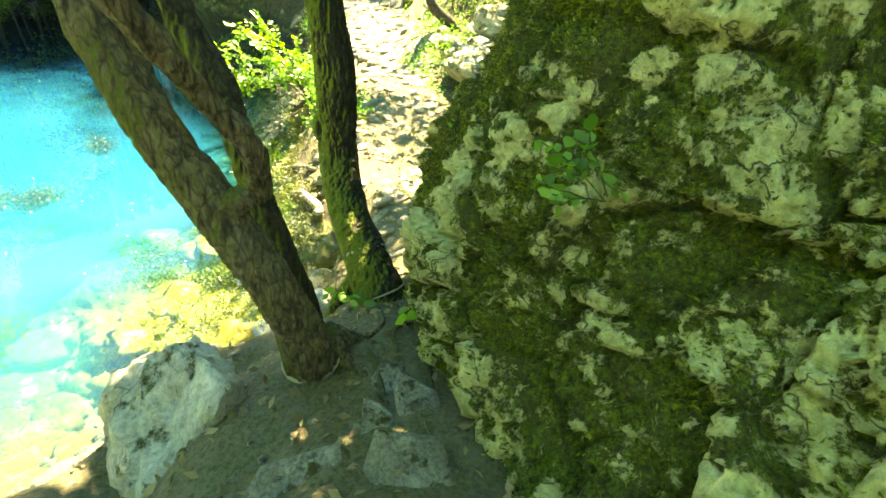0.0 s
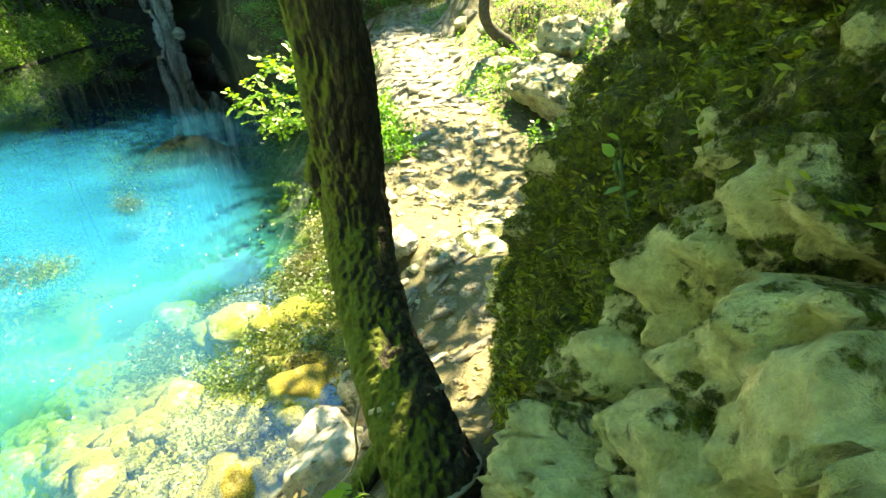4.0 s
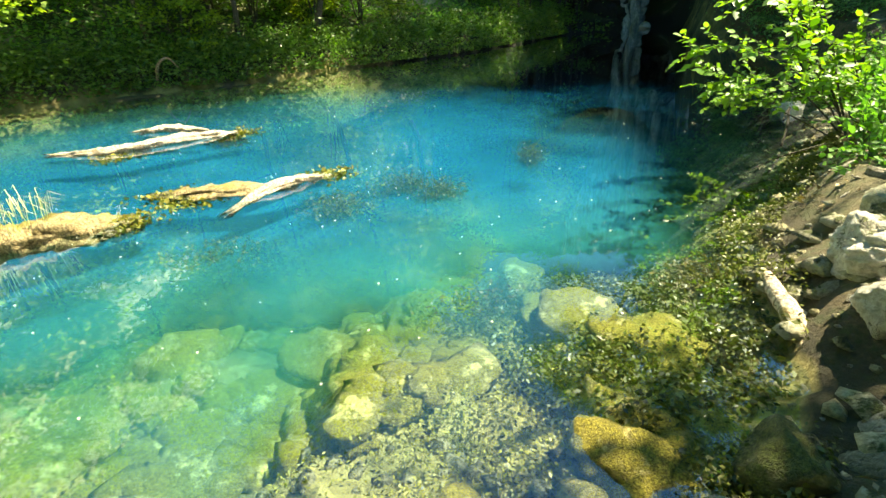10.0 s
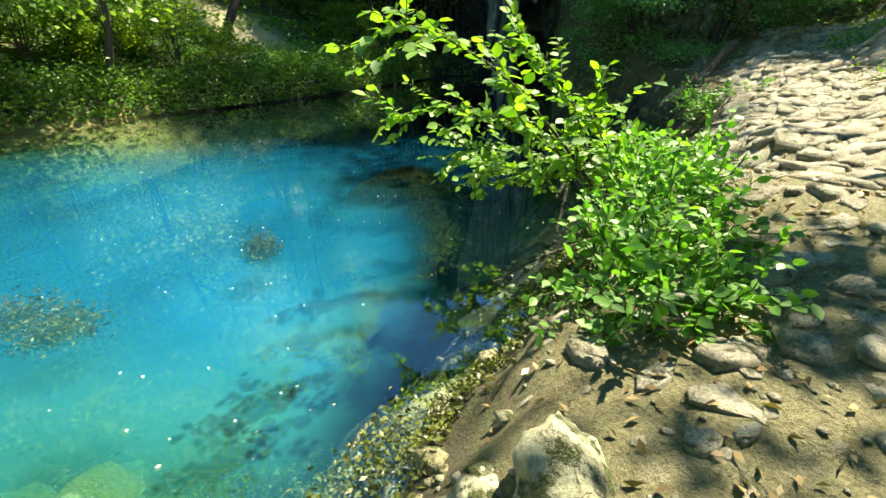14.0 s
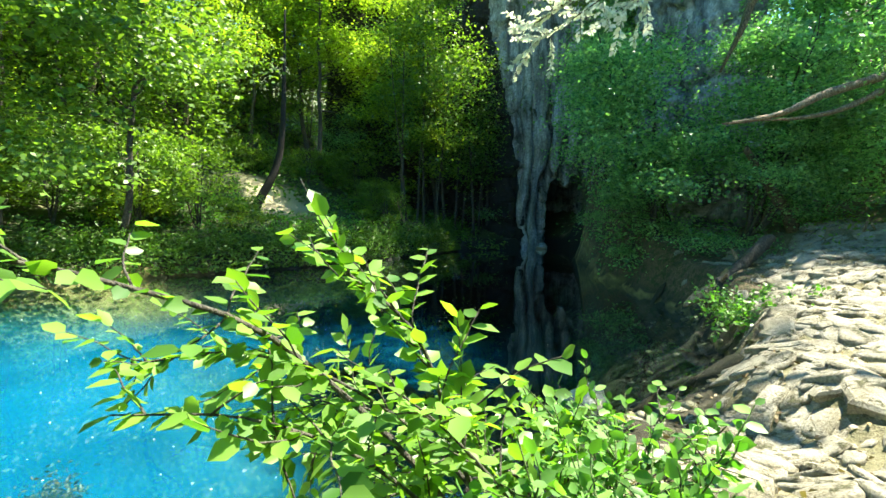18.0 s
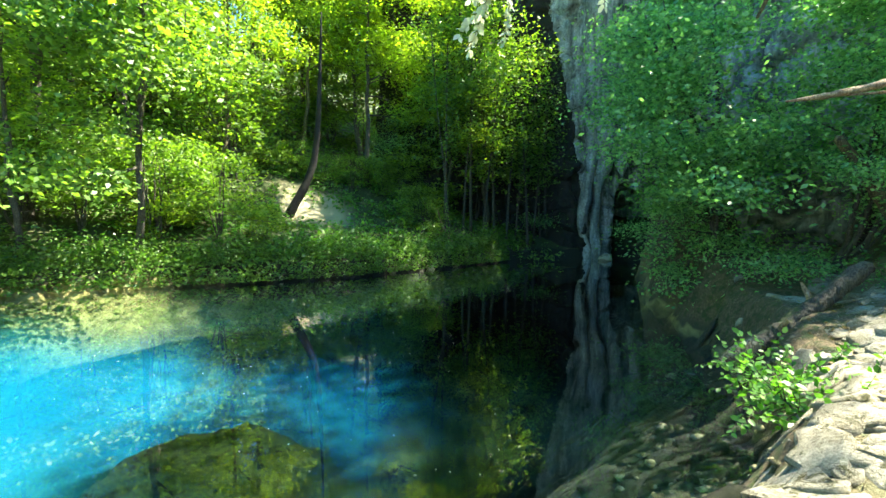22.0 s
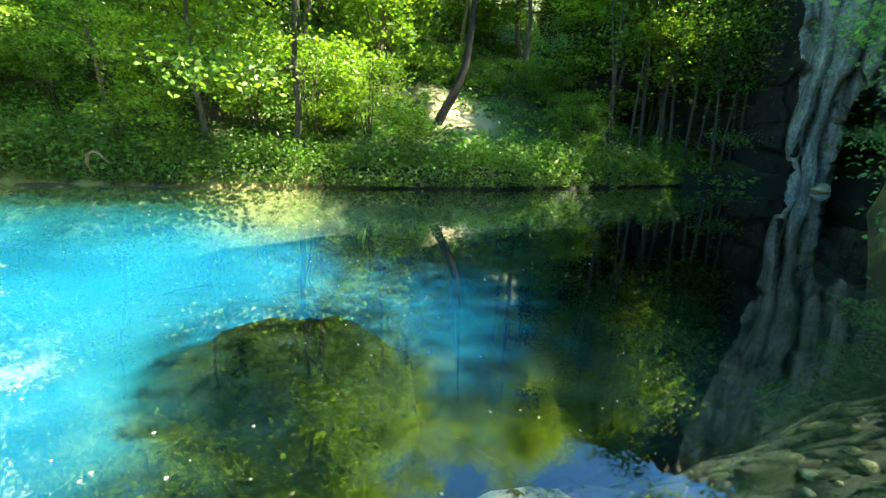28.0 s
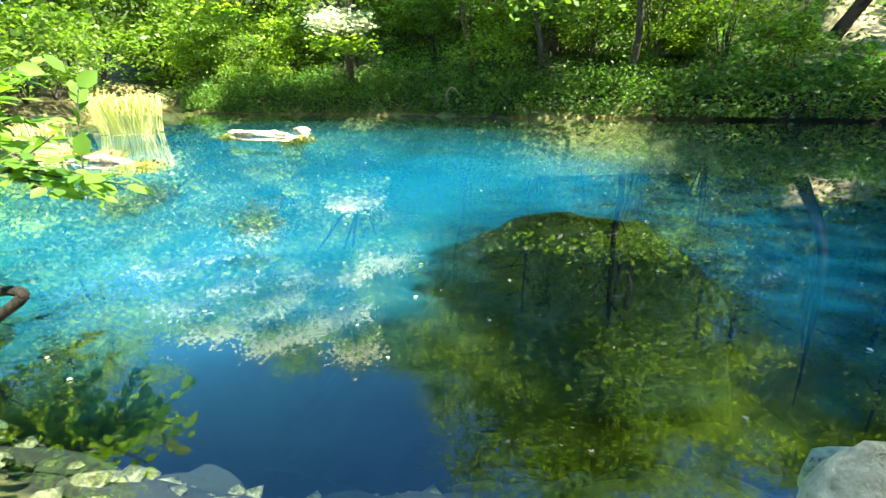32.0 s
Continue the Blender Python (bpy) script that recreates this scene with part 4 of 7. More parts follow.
def make_tree(name, label, height, radius, seed, bark, leaf, leaves, leaf_size, lean=(0, 0), crown_from=0.35, spread=0.3, flat=0.6, clump=0.55, limbs=11, category="tree", group="", stems=1, wander=0.16):
    """A tree at the world's origin: tapered trunk, limbs, and a crown of leaf clumps round the limbs' outer ends."""
    rng = np.random.RandomState(seed)
    tree = empty(name, 0, 0, 0, label, category, group)
    spots = []
    for s in range(stems):
        off = rng.normal(size=2) * radius * (1.5 if stems > 1 else 0)
        le = np.array(lean) + (rng.normal(size=2) * 0.22 if stems > 1 else 0)
        hh = height * rng.uniform(0.75, 1.0) if stems > 1 else height
        k = np.linspace(0, 1, 12)
        line = np.stack([off[0] + le[0] * hh * k + 0.03 * hh * np.cumsum(rng.normal(size=12)) * 0.25, off[1] + le[1] * hh * k + 0.03 * hh * np.cumsum(rng.normal(size=12)) * 0.25, -0.25 + (hh + 0.25) * k], 1)
        line[:2, :2] = off
        rad = radius * (1 - 0.88 * k) * (1 + 0.7 * np.exp(-k * 22))
        v, f = tube(bend(line, 26), np.interp(np.linspace(0, 1, 26), k, rad), 9, 0.1, seed)
        part("trunk" if stems == 1 else "stem", mesh_of("trunk", v, f, bark), tree)
        for j in range(max(3, limbs // stems)):
            u = crown_from + (0.97 - crown_from) * (j + rng.uniform()) / max(3, limbs // stems)
            p = np.array([np.interp(u, k, line[:, c]) for c in range(3)])
            az = rng.uniform(0, 2 * np.pi) if stems == 1 else np.arctan2(le[1], le[0]) + rng.normal() * 1.2
            length = height * spread * (1.15 - 0.75 * (u - crown_from)) * rng.uniform(0.7, 1.2)
            b = limb_line(p, (np.cos(az), np.sin(az), rng.uniform(0.1, 0.7)), length, rng, 7, 0.06, wander)
            r0 = np.interp(u, k, rad) * 0.55
            v, f = tube(b, np.linspace(r0, 0.012, 7), 5)
            part("limb", mesh_of("limb", v, f, bark), tree)
            for q in range(3):
                c = b[rng.randint(2, 6)]
                tw = limb_line(c, (np.cos(az + rng.normal()), np.sin(az + rng.normal()), rng.uniform(-0.1, 0.5)), length * 0.5, rng, 5, 0.08, wander)
                spots += [tw[2], tw[3], tw[4]]
            spots += [b[3], b[4], b[5], b[6]]
    spots = np.array(spots)
    pick = rng.randint(0, len(spots), leaves)
    body = rng.normal(size=(leaves, 3)) * np.array([1, 1, 0.38]) * clump
    v, q = leaf_quads(spots[pick] + body, leaf_size, rng, flat)
    part("crown", quad_mesh("crown", v, q, leaf), tree)
    return tree


def put(thing, x, y, turn=0.0, size=1.0, sink=0.0, z=None):
    z = float(ground_height(x, y, False)) if z is None else z
    return copy_thing(thing, pose(x, y, z - sink, 0, 0, turn) @ Matrix.Scale(size, 4))


def settle(thing, x, y, turn=0.0, size=1.0, sink=0.0):
    """Sets the first of a kind itself at its place."""
    thing.matrix_basis = pose(x, y, float(ground_height(x, y, False)) - sink, 0, 0, turn) @ Matrix.Scale(size, 4)
    return thing


# far woods
W = "woods on the far slope"
beech = make_tree("beech_tree", "slender grey-barked tree with layered bright green leaves on the far slope", 15, 0.16, 1, BARK_GREY, LEAF_BRIGHT, 11500, 0.2, (0.02, 0.01), 0.3, 0.27, 0.7, 0.62, 15, "tree", W)
maple = make_tree("maple_tree", "leafy green woodland tree on the far slope", 13, 0.14, 2, BARK_GREY, LEAF_TREE, 11500, 0.2, (-0.03, 0.02), 0.28, 0.3, 0.55, 0.7, 15, "tree", W)
ash = make_tree("ash_tree", "tall thin tree with an open bright crown", 17, 0.17, 3, BARK_BROWN, LEAF_BRIGHT, 10500, 0.2, (0.04, -0.02), 0.4, 0.24, 0.6, 0.7, 14, "tree", W)
hazel = make_tree("hazel_bush", "many-stemmed green bush on the bank", 3.6, 0.035, 4, BARK_GREY, LEAF_TREE, 3000, 0.13, (0, 0), 0.2, 0.4, 0.6, 0.3, 10, "bush", "bushes on the banks", 5)
elder = make_tree("elder_bush", "pale-flowering bush at the water's edge", 2.2, 0.03, 5, BARK_GREY, LEAF_BRIGHT, 2400, 0.14, (0, 0), 0.15, 0.45, 0.6, 0.25, 9, "bush", "bushes on the banks", 5)

rng = np.random.RandomState(11)
kinds, spots_taken = [beech, maple, ash], []
first = {0: True, 1: True, 2: True}
tries = 0
while len(spots_taken) < 66 and tries < 4000:
    tries += 1
    x, y = rng.uniform(-42, 16), rng.uniform(8, 46)
    d = float(shore_distance(np.array(x), np.array(y)))
    if y < max(0.42 * x + 15, 8) or d < 2.6 or any(math.hypot(x - a, y - b) < 2.3 for a, b in spots_taken) or math.hypot(x + 2.4, y - 21.5) < 2.6 or (x > 11 and y < 34) or (0 < x < 12 and y < 27):
        continue
    k = len(spots_taken) % 3
    spots_taken.append((x, y))
    size = rng.uniform(0.75, 1.2)
    if 143 < math.degrees(math.atan2(y - 1.5, x - 0.4)) < 172:          # lower growth leaves the sky open over the pool's end
        size = min(size, max(0.3, (0.52 * math.hypot(x - 0.4, y - 1.5) - float(ground_height(x, y, False))) / (15, 13, 17)[k]))
    if first[k]:
        first[k] = False
        settle(kinds[k], x, y, rng.uniform(0, 360), size, 0.1)
    else:
        put(kinds[k], x, y, rng.uniform(0, 360), size, 0.1)

# understorey between the trunks of the far slope
for k in range(46):
    x, y = rng.uniform(-30, 9), rng.uniform(21, 38)
    if y < 0.42 * x + 22 or math.hypot(x + 2.4, y - 20.5) < 4.0:
        continue
    put(hazel, x, y, rng.uniform(0, 360), rng.uniform(1.0, 1.9), 0.05)

# bushes along the far bank
settle(hazel, -5.2, 17.2, 20)
settle(elder, -11.3, 14.2, 0, 1.0)
for k in range(64):
    x = rng.uniform(-28, 7)
    base = np.interp(x, [-26, -20, -16, -13, -9.5, -7.5, -4.3, -0.5, 4.3, 7], [8.3, 9, 11, 12.3, 13, 14.2, 15.2, 16.9, 20.4, 22.4])
    y = base + rng.uniform(0.9, 7) * (1 if x < -5 else 1.5)
    if math.hypot(x + 2.6, y - 20.8) < 2.9:
        continue
    turn, size = rng.uniform(0, 360), rng.uniform(0.5, 1.15) * (0.6 if -5 < x < 4 else 1)
    if x < 2.8:
        put(hazel if k % 4 else elder, x, y, turn, size, 0.05)

# trees of the near side, whose crowns shade the path and the right of the pool
SHADE = ((-6.4, -10.2, 80, 0.8), (1.6, -8.8, 150, 0.7), (2.4, -12.5, 200, 1.0), (-8.8, -10.8, 310, 0.85), (-13.0, -9.5, 40, 0.8), (15.5, 12.5, 190, 1.05), (-17.0, -7.0, 250, 1.0), (9.5, -9.0, 20, 1.1), (4.0, -12.0, 100, 1.0))
SHADE_LEAN = ((18.0, -8.0, -6, 0.9), (19.5, 18.0, 0, 0.95), (18.0, 15.0, 10, 0.9))
oak = make_tree("shade_tree", "tall tree on the slope above the path", 15, 0.22, 7, BARK_BROWN, LEAF_TREE, 2600, 0.34, (-0.03, 0.05), 0.45, 0.25, 0.6, 0.32, 16, "tree", "trees above the path")
settle(oak, -10.5, -12.5, 0, 0.8)
for x, y, a, s in SHADE:
    put(oak, x, y, a, s, 0.2)
linden = make_tree("leaning_shade_tree", "tall tree leaning from the slope over the pool", 15, 0.2, 13, BARK_BROWN, LEAF_TREE, 17000, 0.2, (-0.26, 0.1), 0.4, 0.27, 0.6, 0.5, 18, "tree", "trees above the path")
settle(linden, *SHADE_LEAN[0][:2])
for x, y, a, s in SHADE_LEAN[1:]:
    put(linden, x, y, a, s, 0.2)

young = make_tree("young_ash", "young thin-crowned tree on the slope above the path", 9, 0.11, 21, BARK_GREY, LEAF_TREE, 1500, 0.22, (-0.02, 0.04), 0.45, 0.3, 0.6, 0.26, 15, "tree", "trees above the path")
settle(young, -0.2, -6.4, 0)
for x, y, a, s in ((3.9, -7.4, 240, 0.7),):
    put(young, x, y, a, s, 0.1)

# added out of view so the crowns keep sun off the rock wall
brow = make_tree("brow_shade_tree", "dense low maple added unseen on the rock wall's brow to shade it", 7.0, 0.1, 29, BARK_GREY, LEAF_TREE, 5600, 0.2, (0.05, 0.12), 0.4, 0.27, 0.6, 0.34, 18, "tree", "trees above the path")
settle(brow, -6.3, -5.7, 0)
put(brow, -5.5, -5.4, 150, 0.9, 0.1)

arching = make_tree("arching_ash", "tall thin tree arching from the slope over the path", 10, 0.1, 23, BARK_GREY, LEAF_TREE, 1150, 0.2, (0.04, 0.2), 0.5, 0.19, 0.6, 0.22, 16, "tree", "trees above the path")
settle(arching, -0.6, -4.6, 0)
for x, y, a, s in ((0.4, -5.2, 6, 1.0), (-3.6, -5.3, -5, 0.75), (3.6, -3.3, 10, 0.95)):
    put(arching, x, y, a, s, 0.1)

# added for their shade on pool and far bank, crowns out of view
over = make_tree("overhanging_shade_tree", "tall tree leaning over the pool from the cliff's brow, added for shade", 15, 0.2, 14, BARK_GREY, LEAF_TREE, 16000, 0.2, (-0.52, 0.0), 0.45, 0.27, 0.6, 0.6, 18, "tree", "trees above the path")
settle(over, 19.5, 8.6, 0)
for x, y, a, s in ((17.5, 13.5, -8, 1.0), (17.0, 20.4, -5, 1.05)):
    put(over, x, y, a, s, 0.2)

# trees on the far edge that lean out and shade the bank below them
for k, (x, y, s, a) in enumerate(((-9.6, 14.6, 0.62, 30), (-7.0, 15.6, 0.7, 140), (-12.2, 14.0, 0.55, 290))):
    z = float(ground_height(x, y, False))
    copy_thing((beech, maple, ash)[k % 3], pose(x, y, z - 0.15, 13, 6, 0) @ pose(0, 0, 0, 0, 0, a) @ Matrix.Scale(s, 4))

# right bank: dark ivy-green growth before the cliff
ivy = make_tree("overhanging_tree", "dark green fine-leaved tree hanging over the water", 7.5, 0.1, 9, BARK_GREY, LEAF_DARK, 22000, 0.11, (-0.18, 0.05), 0.06, 0.36, 0.5, 0.5, 18, "tree", "growth below the cliff", 3)
settle(ivy, 8.6, 9.8, 0)
for x, y, a, s in ((9.5, 7.6, 70, 0.85), (10.5, 12.5, 200, 1.0), (8.4, 7.0, 120, 0.6), (13.8, 15.6, 300, 1.05), (13.0, 9.0, 90, 1.2), (10.5, 2.5, 250, 0.7), (16.6, 19.0, 40, 1.0), (12.0, 10.5, 160, 1.3), (15.5, 15.0, 220, 1.5), (7.6, 9.0, 260, 0.5)):
    put(ivy, x, y, a, s, 0.1)

# thickets that close the left end of the pool, and dark growth beside the cliff
for x, y, a, s in ((-22.0, -1.5, 0, 1.0), (-26.0, 0.5, 90, 1.1), (-19.0, -4.0, 200, 1.0), (-30.0, 2.0, 30, 1.0), (-24.0, -6.0, 60, 1.0), (-36.0, 3.0, 150, 1.1), (-38.0, 9.5, 20, 1.1)):
    put((beech, maple, ash)[int(a) % 3], x, y, a, s, 0.1)
for x, y, a, s in ((-17.5, -1.5, 10, 1.0), (-20.5, 0.2, 60, 1.2), (-24.0, 1.8, 100, 1.1), (-15.0, -3.2, 140, 0.9), (-28.0, 3.0, 200, 1.2)):
    put(hazel, x, y, a, s, 0.05)
r = np.random.RandomState(17)
for k in range(18):
    x = -18.5 - 1.2 * k + r.uniform(-1, 1)
    y = (np.interp(x, [-40, -26, -20, -18], [9.5, 9.2, 10.2, 11.5]) + r.uniform(0.4, 4)) if k % 3 else r.uniform(-2.0, 1.5) - 0.05 * k
    put(hazel if k % 2 else elder, x, y, r.uniform(0, 360), r.uniform(1.2, 2.0), 0.05)
put(maple, 6.6, 25.0, 40, 0.85, 0.1)
put(beech, 4.4, 25.4, 130, 0.8, 0.1)
for x, y, a, s in ((9.2, 27.5, 220, 0.9), (3.0, 28.0, 300, 0.9)):
    put(ivy, x, y, a, s, 0.1)


# thin dark trunks standing before the shaded rock beside the cliff
r = np.random.RandomState(53)
for k in range(13):
    x = 3.6 + 0.55 * k + r.uniform(-0.3, 0.3)
    y = float(np.interp(x, [3, 7, 10.5], [21.6, 23.6, 24.6])) + r.uniform(0.0, 1.2)
    tx, ty, tall = r.uniform(-0.12, 0.12), r.uniform(-0.12, 0.02), r.uniform(6, 11)
    sapling = empty("sapling", x, y, float(ground_height(x, y, False)), "thin bare-stemmed sapling before the dark rock", "tree", "saplings beside the cliff")
    line = bend([(0, 0, -0.2), (tx * tall * 0.3 + r.uniform(-0.1, 0.1), ty * tall * 0.3, tall * 0.33), (tx * tall * 0.7, ty * tall * 0.6, tall * 0.66), (tx * tall, ty * tall, tall)], 16)
    v, f = tube(line, np.linspace(r.uniform(0.05, 0.1), 0.02, 16), 8, 0.08, k)
    part("trunk", mesh_of("trunk", v, f, BARK_GREY), sapling, at=Matrix())
    at = line[r.randint(7, 16, 700)] + r.normal(size=(700, 3)) * np.array((0.6, 0.6, 0.5))
    v, q = leaf_quads(at, 0.17, r, 0.6)
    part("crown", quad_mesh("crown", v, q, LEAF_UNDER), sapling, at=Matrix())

# low green growth over the banks
FAR_EDGE = ([-26, -20, -16, -13, -9.5, -7.5, -4.3, -0.5, 4.3, 7], [8.3, 9, 11, 12.3, 13, 14.2, 15.2, 16.9, 20.4, 22.4])


def cover(name, label, n, box, size, leaf, seed, want, tall=0.3, line=None, gaps=-0.25, low=False):
    r = np.random.RandomState(seed)
    x, y = r.uniform(box[0], box[2], n), r.uniform(box[1], box[3], n)
    if line is not None:
        y = y + np.interp(x, *line)
    keep = want(x, y) & (fbm(x * 0.6, y * 0.6, 7.0, 3) + r.uniform(-0.3, 0.3, n) > gaps)
    x, y = x[keep], y[keep]
    z = np.maximum(ground_height(x, y), -9 if low else 0.06) + np.abs(r.normal(size=len(x))) * tall * (0.4 + 0.6 * np.abs(fbm(x * 0.9, y * 0.9, 2.0, 2)))
    v, q = leaf_quads(np.stack([x, y, z + 0.02], 1), size, r, 0.55, 0.5)
    return tagged(part(name, quad_mesh(name, v, q, leaf)), label, "undergrowth", kind="stuff")


cover("undergrowth", "low green herbs and ferns over the far bank", 90000, (-30, 7.5, 8, 30), 0.17, LEAF_FERN, 2, lambda x, y: (y > np.maximum(0.42 * x + 14, 6.4)) & (shore_distance(x, y) > 0.25) & (np.hypot(x + 2.35, (y - 22.2) * 0.75) > 1.7), 0.26)
cover("undergrowth", "dark green herbs over the slope above the path", 26000, (-6, -12, 16, 14), 0.1, LEAF_TREE, 3, lambda x, y: (shore_distance(x, y) > 3.2 - 1.2 * (x > 5)) & (y < 0.42 * x + 12) & (y < 0.62 * x - 1.2 + 1.6 * (x > 8)), 0.22)
cover("undergrowth", "shade-darkened herbs and roots hanging over the far water's edge", 52000, (-28, -0.4, 7, 1.5), 0.13, LEAF_UNDER, 6, lambda x, y: shore_distance(x, y) > -0.3, 0.55, FAR_EDGE, -3.0)
cover("undergrowth", "fresh herbs among the stones above the path", 34000, (-3, -6.5, 9.5, 4), 0.075, LEAF_FERN, 7, lambda x, y: (shore_distance(x, y) > 2.7) & (y < 0.62 * x - 1.0), 0.2)
cover("undergrowth", "shade-darkened herbs and saplings under the far trees", 60000, (-34, 22, 10, 46), 0.22, LEAF_UNDER, 9, lambda x, y: y > 0.42 * x + 17, 0.6)
cover("shore_moss", "moss and wet weeds among the stones of the near shore", 15000, (-6.4, -0.3, -1.2, 0.55), 0.035, LEAF_MOSS, 8, lambda x, y: np.abs(shore_distance(x, y) - 0.1) < 0.32, 0.05, ([-7.2, -6.1, -5.2, -4.9, -4.4, -3.8, -3.0, -1.6, -0.6, 0.0, 0.9], [-2.85, -2.7, -2.3, -1.6, -1.0, -0.5, -0.3, 0.7, 1.6, 2.2, 2.5]), 0.12)
cover("shore_weed", "dark fine weed on the stones of the wet shore", 42000, (-6.6, -0.7, -2.2, 0.75), 0.035, LEAF_MOSS, 28, lambda x, y: (shore_distance(x, y) < 0.22) & (shore_distance(x, y) > -1.1), 0.06, ([-7.2, -6.1, -5.2, -4.9, -4.4, -3.8, -3.0, -1.6], [-2.85, -2.7, -2.3, -1.6, -1.0, -0.5, -0.3, 0.7]), -0.05, True)
cover("bed_weed", "dark green weed over the bed below the white boulders", 30000, (-6.7, -2.4, -4.3, 0.7), 0.045, LEAF_MOSS, 30, lambda x, y: (shore_distance(x, y) < 0.0) & (x - 0.5 * y > -6.2), 0.09, None, -0.3, True)
cover("bed_algae", "golden fuzzy algae over the stones of the shallow bed", 70000, (-10.2, -3.0, -5.5, 1.6), 0.03, LEAF_ALGAE, 29, lambda x, y: (shore_distance(x, y) < -0.05) & (fbm(x * 1.1, y * 1.1, 8.0, 3) > -0.05), 0.045, None, -0.05, True)
cover("leaf_litter", "dry brown leaves lying on the ground", 18000, (-11, -7, 10, 5.5), 0.06, LEAF_LITTER, 4, lambda x, y: shore_distance(x, y) > 0.3, 0.006)

for x, y, k in ((-33, 3.5, 2.4), (-37, 6, 2.6), (-41, 9, 2.8), (-36, 10.5, 2.4), (-44, 5, 2.8), (-31, 1.0, 2.2)):
    put(hazel, x, y, 40 * k, k, 0.05)

# the tree at the far left of the pool, its sunlit leaves coloured white
pale = empty("sunlit_tree", -16.6, 11.7, 0.4, "tree with leaf sprays coloured white for sunlight, over the far bank", "tree")
r = np.random.RandomState(77)
at0 = Matrix.Translation((16.6, -11.7, -0.4))
for k, pts in enumerate((((-16.6, 11.7, 0.0), (-16.4, 11.5, 2.0), (-16.0, 11.0, 4.2), (-15.4, 10.2, 6.0), (-15.0, 9.8, 7.6)), ((-16.5, 11.6, 1.2), (-15.9, 11.1, 2.2), (-15.2, 10.5, 2.9), (-14.5, 10.1, 3.0)),
                        ((-16.4, 11.5, 2.4), (-15.5, 11.4, 4.2), (-14.6, 11.3, 5.3), (-13.7, 11.2, 5.4)), ((-16.2, 11.2, 3.2), (-16.6, 9.8, 5.0), (-17.0, 8.4, 6.6), (-17.2, 7.0, 7.4)), ((-16.0, 11.0, 4.0), (-15.6, 10.0, 5.4), (-15.2, 9.4, 5.9)))):
    v, f = tube(bend(pts, 16), np.linspace(0.14 if k == 0 else 0.06, 0.015, 16), 8, 0.1, k)
    part("trunk" if k == 0 else "limb", mesh_of("limb", v, f, BARK_GREY), pale, at=at0)
spots = np.array([(-14.4, 9.1, 5.5), (-15.1, 8.0, 5.3), (-15.9, 7.0, 3.7), (-13.3, 10.8, 4.8), (-16.7, 4.2, 4.5), (-15.9, 5.0, 6.9), (-15.1, 6.4, 7.6), (-13.4, 9.0, 8.2), (-16.3, 4.4, 5.8), (-16.0, 5.8, 5.3), (-14.6, 7.6, 7.4), (-14.3, 8.6, 6.8), (-16.4, 5.4, 4.2), (-14.5, 10.1, 2.9), (-14.9, 10.3, 3.0), (-14.2, 10.0, 2.7), (-13.8, 11.2, 5.4), (-14.4, 11.3, 5.4), (-15.2, 9.6, 5.9), (-15.5, 9.9, 6.2), (-15.0, 9.2, 5.6), (-16.9, 8.0, 6.8), (-17.2, 7.2, 7.4), (-17.4, 8.6, 7.6), (-15.0, 9.8, 7.6), (-16.4, 9.4, 8.2), (-18.0, 7.4, 8.6)])
for name, n, leaf, drop in (("sunlit_sprays", 13000, LEAF_PALE, 0.14), ("crown", 10000, LEAF_BRIGHT, -0.45)):
    p = spots[r.randint(0, len(spots), n)] + r.normal(size=(n, 3)) * np.array((0.46, 0.46, 0.13)) + np.array((0, 0, drop))
    v, q = leaf_quads(p, 0.19, r, 0.75)
    part(name, quad_mesh(name, v, q, leaf), pale, at=at0)

# ---- the two trees by the path ----
def stem(name, pts, radii, bark, parent, sides=14, rough=0.1, label="", n=40, furrow=0.009):
    n, sides = n * 6, sides * 4
    line = bend(pts, n)
    v, f = tube(line, np.interp(np.linspace(0, 1, n), np.linspace(0, 1, len(radii)), radii), sides, rough, len(pts) * 1.7)
    v = np.array(v, float)
    ring = v[:n * sides].reshape(n, sides, 3)                 # furrowed bark: long plates parted by cracks
    out = ring - line[:, None]
    unit = out / np.linalg.norm(out, axis=2)[..., None]
    p = ring * np.array((1, 1, 0.22)) + 0.02 * vnoise(ring[..., 0] * 8, ring[..., 1] * 8, ring[..., 2] * 8)[..., None]
    plates = 1 - 2 * np.abs(fbm(p[..., 0] * 30, p[..., 1] * 30, p[..., 2] * 30, 4))
    lumps = fbm(ring[..., 0] * 6, ring[..., 1] * 6, ring[..., 2] * 4, 3)
    v[:n * sides] = (ring + unit * (furrow * plates + 0.008 * lumps)[..., None]).reshape(-1, 3)
    return part(name, mesh_of(name, v, f, bark), parent, label)


leaning = empty("leaning_tree", 0, 0, 0, "brown-barked tree of leaning stems at the pool's edge", "tree")
stem("trunk", [(-8.42, -4.2, 1.0), (-8.65, -4.33, 1.6), (-8.775, -4.345, 2.0), (-8.865, -4.28, 2.35), (-8.93, -4.13, 2.68), (-8.955, -4.0, 2.92), (-8.93, -3.86, 3.14), (-8.9, -3.72, 3.4),
     (-8.92, -3.4, 4.2), (-9.0, -3.0, 6.0), (-9.1, -2.7, 9.0)], [0.21, 0.15, 0.095, 0.09, 0.087, 0.086, 0.088, 0.092, 0.085, 0.07, 0.03], BARK_BROWN, leaning, 20, 0.06, n=60)
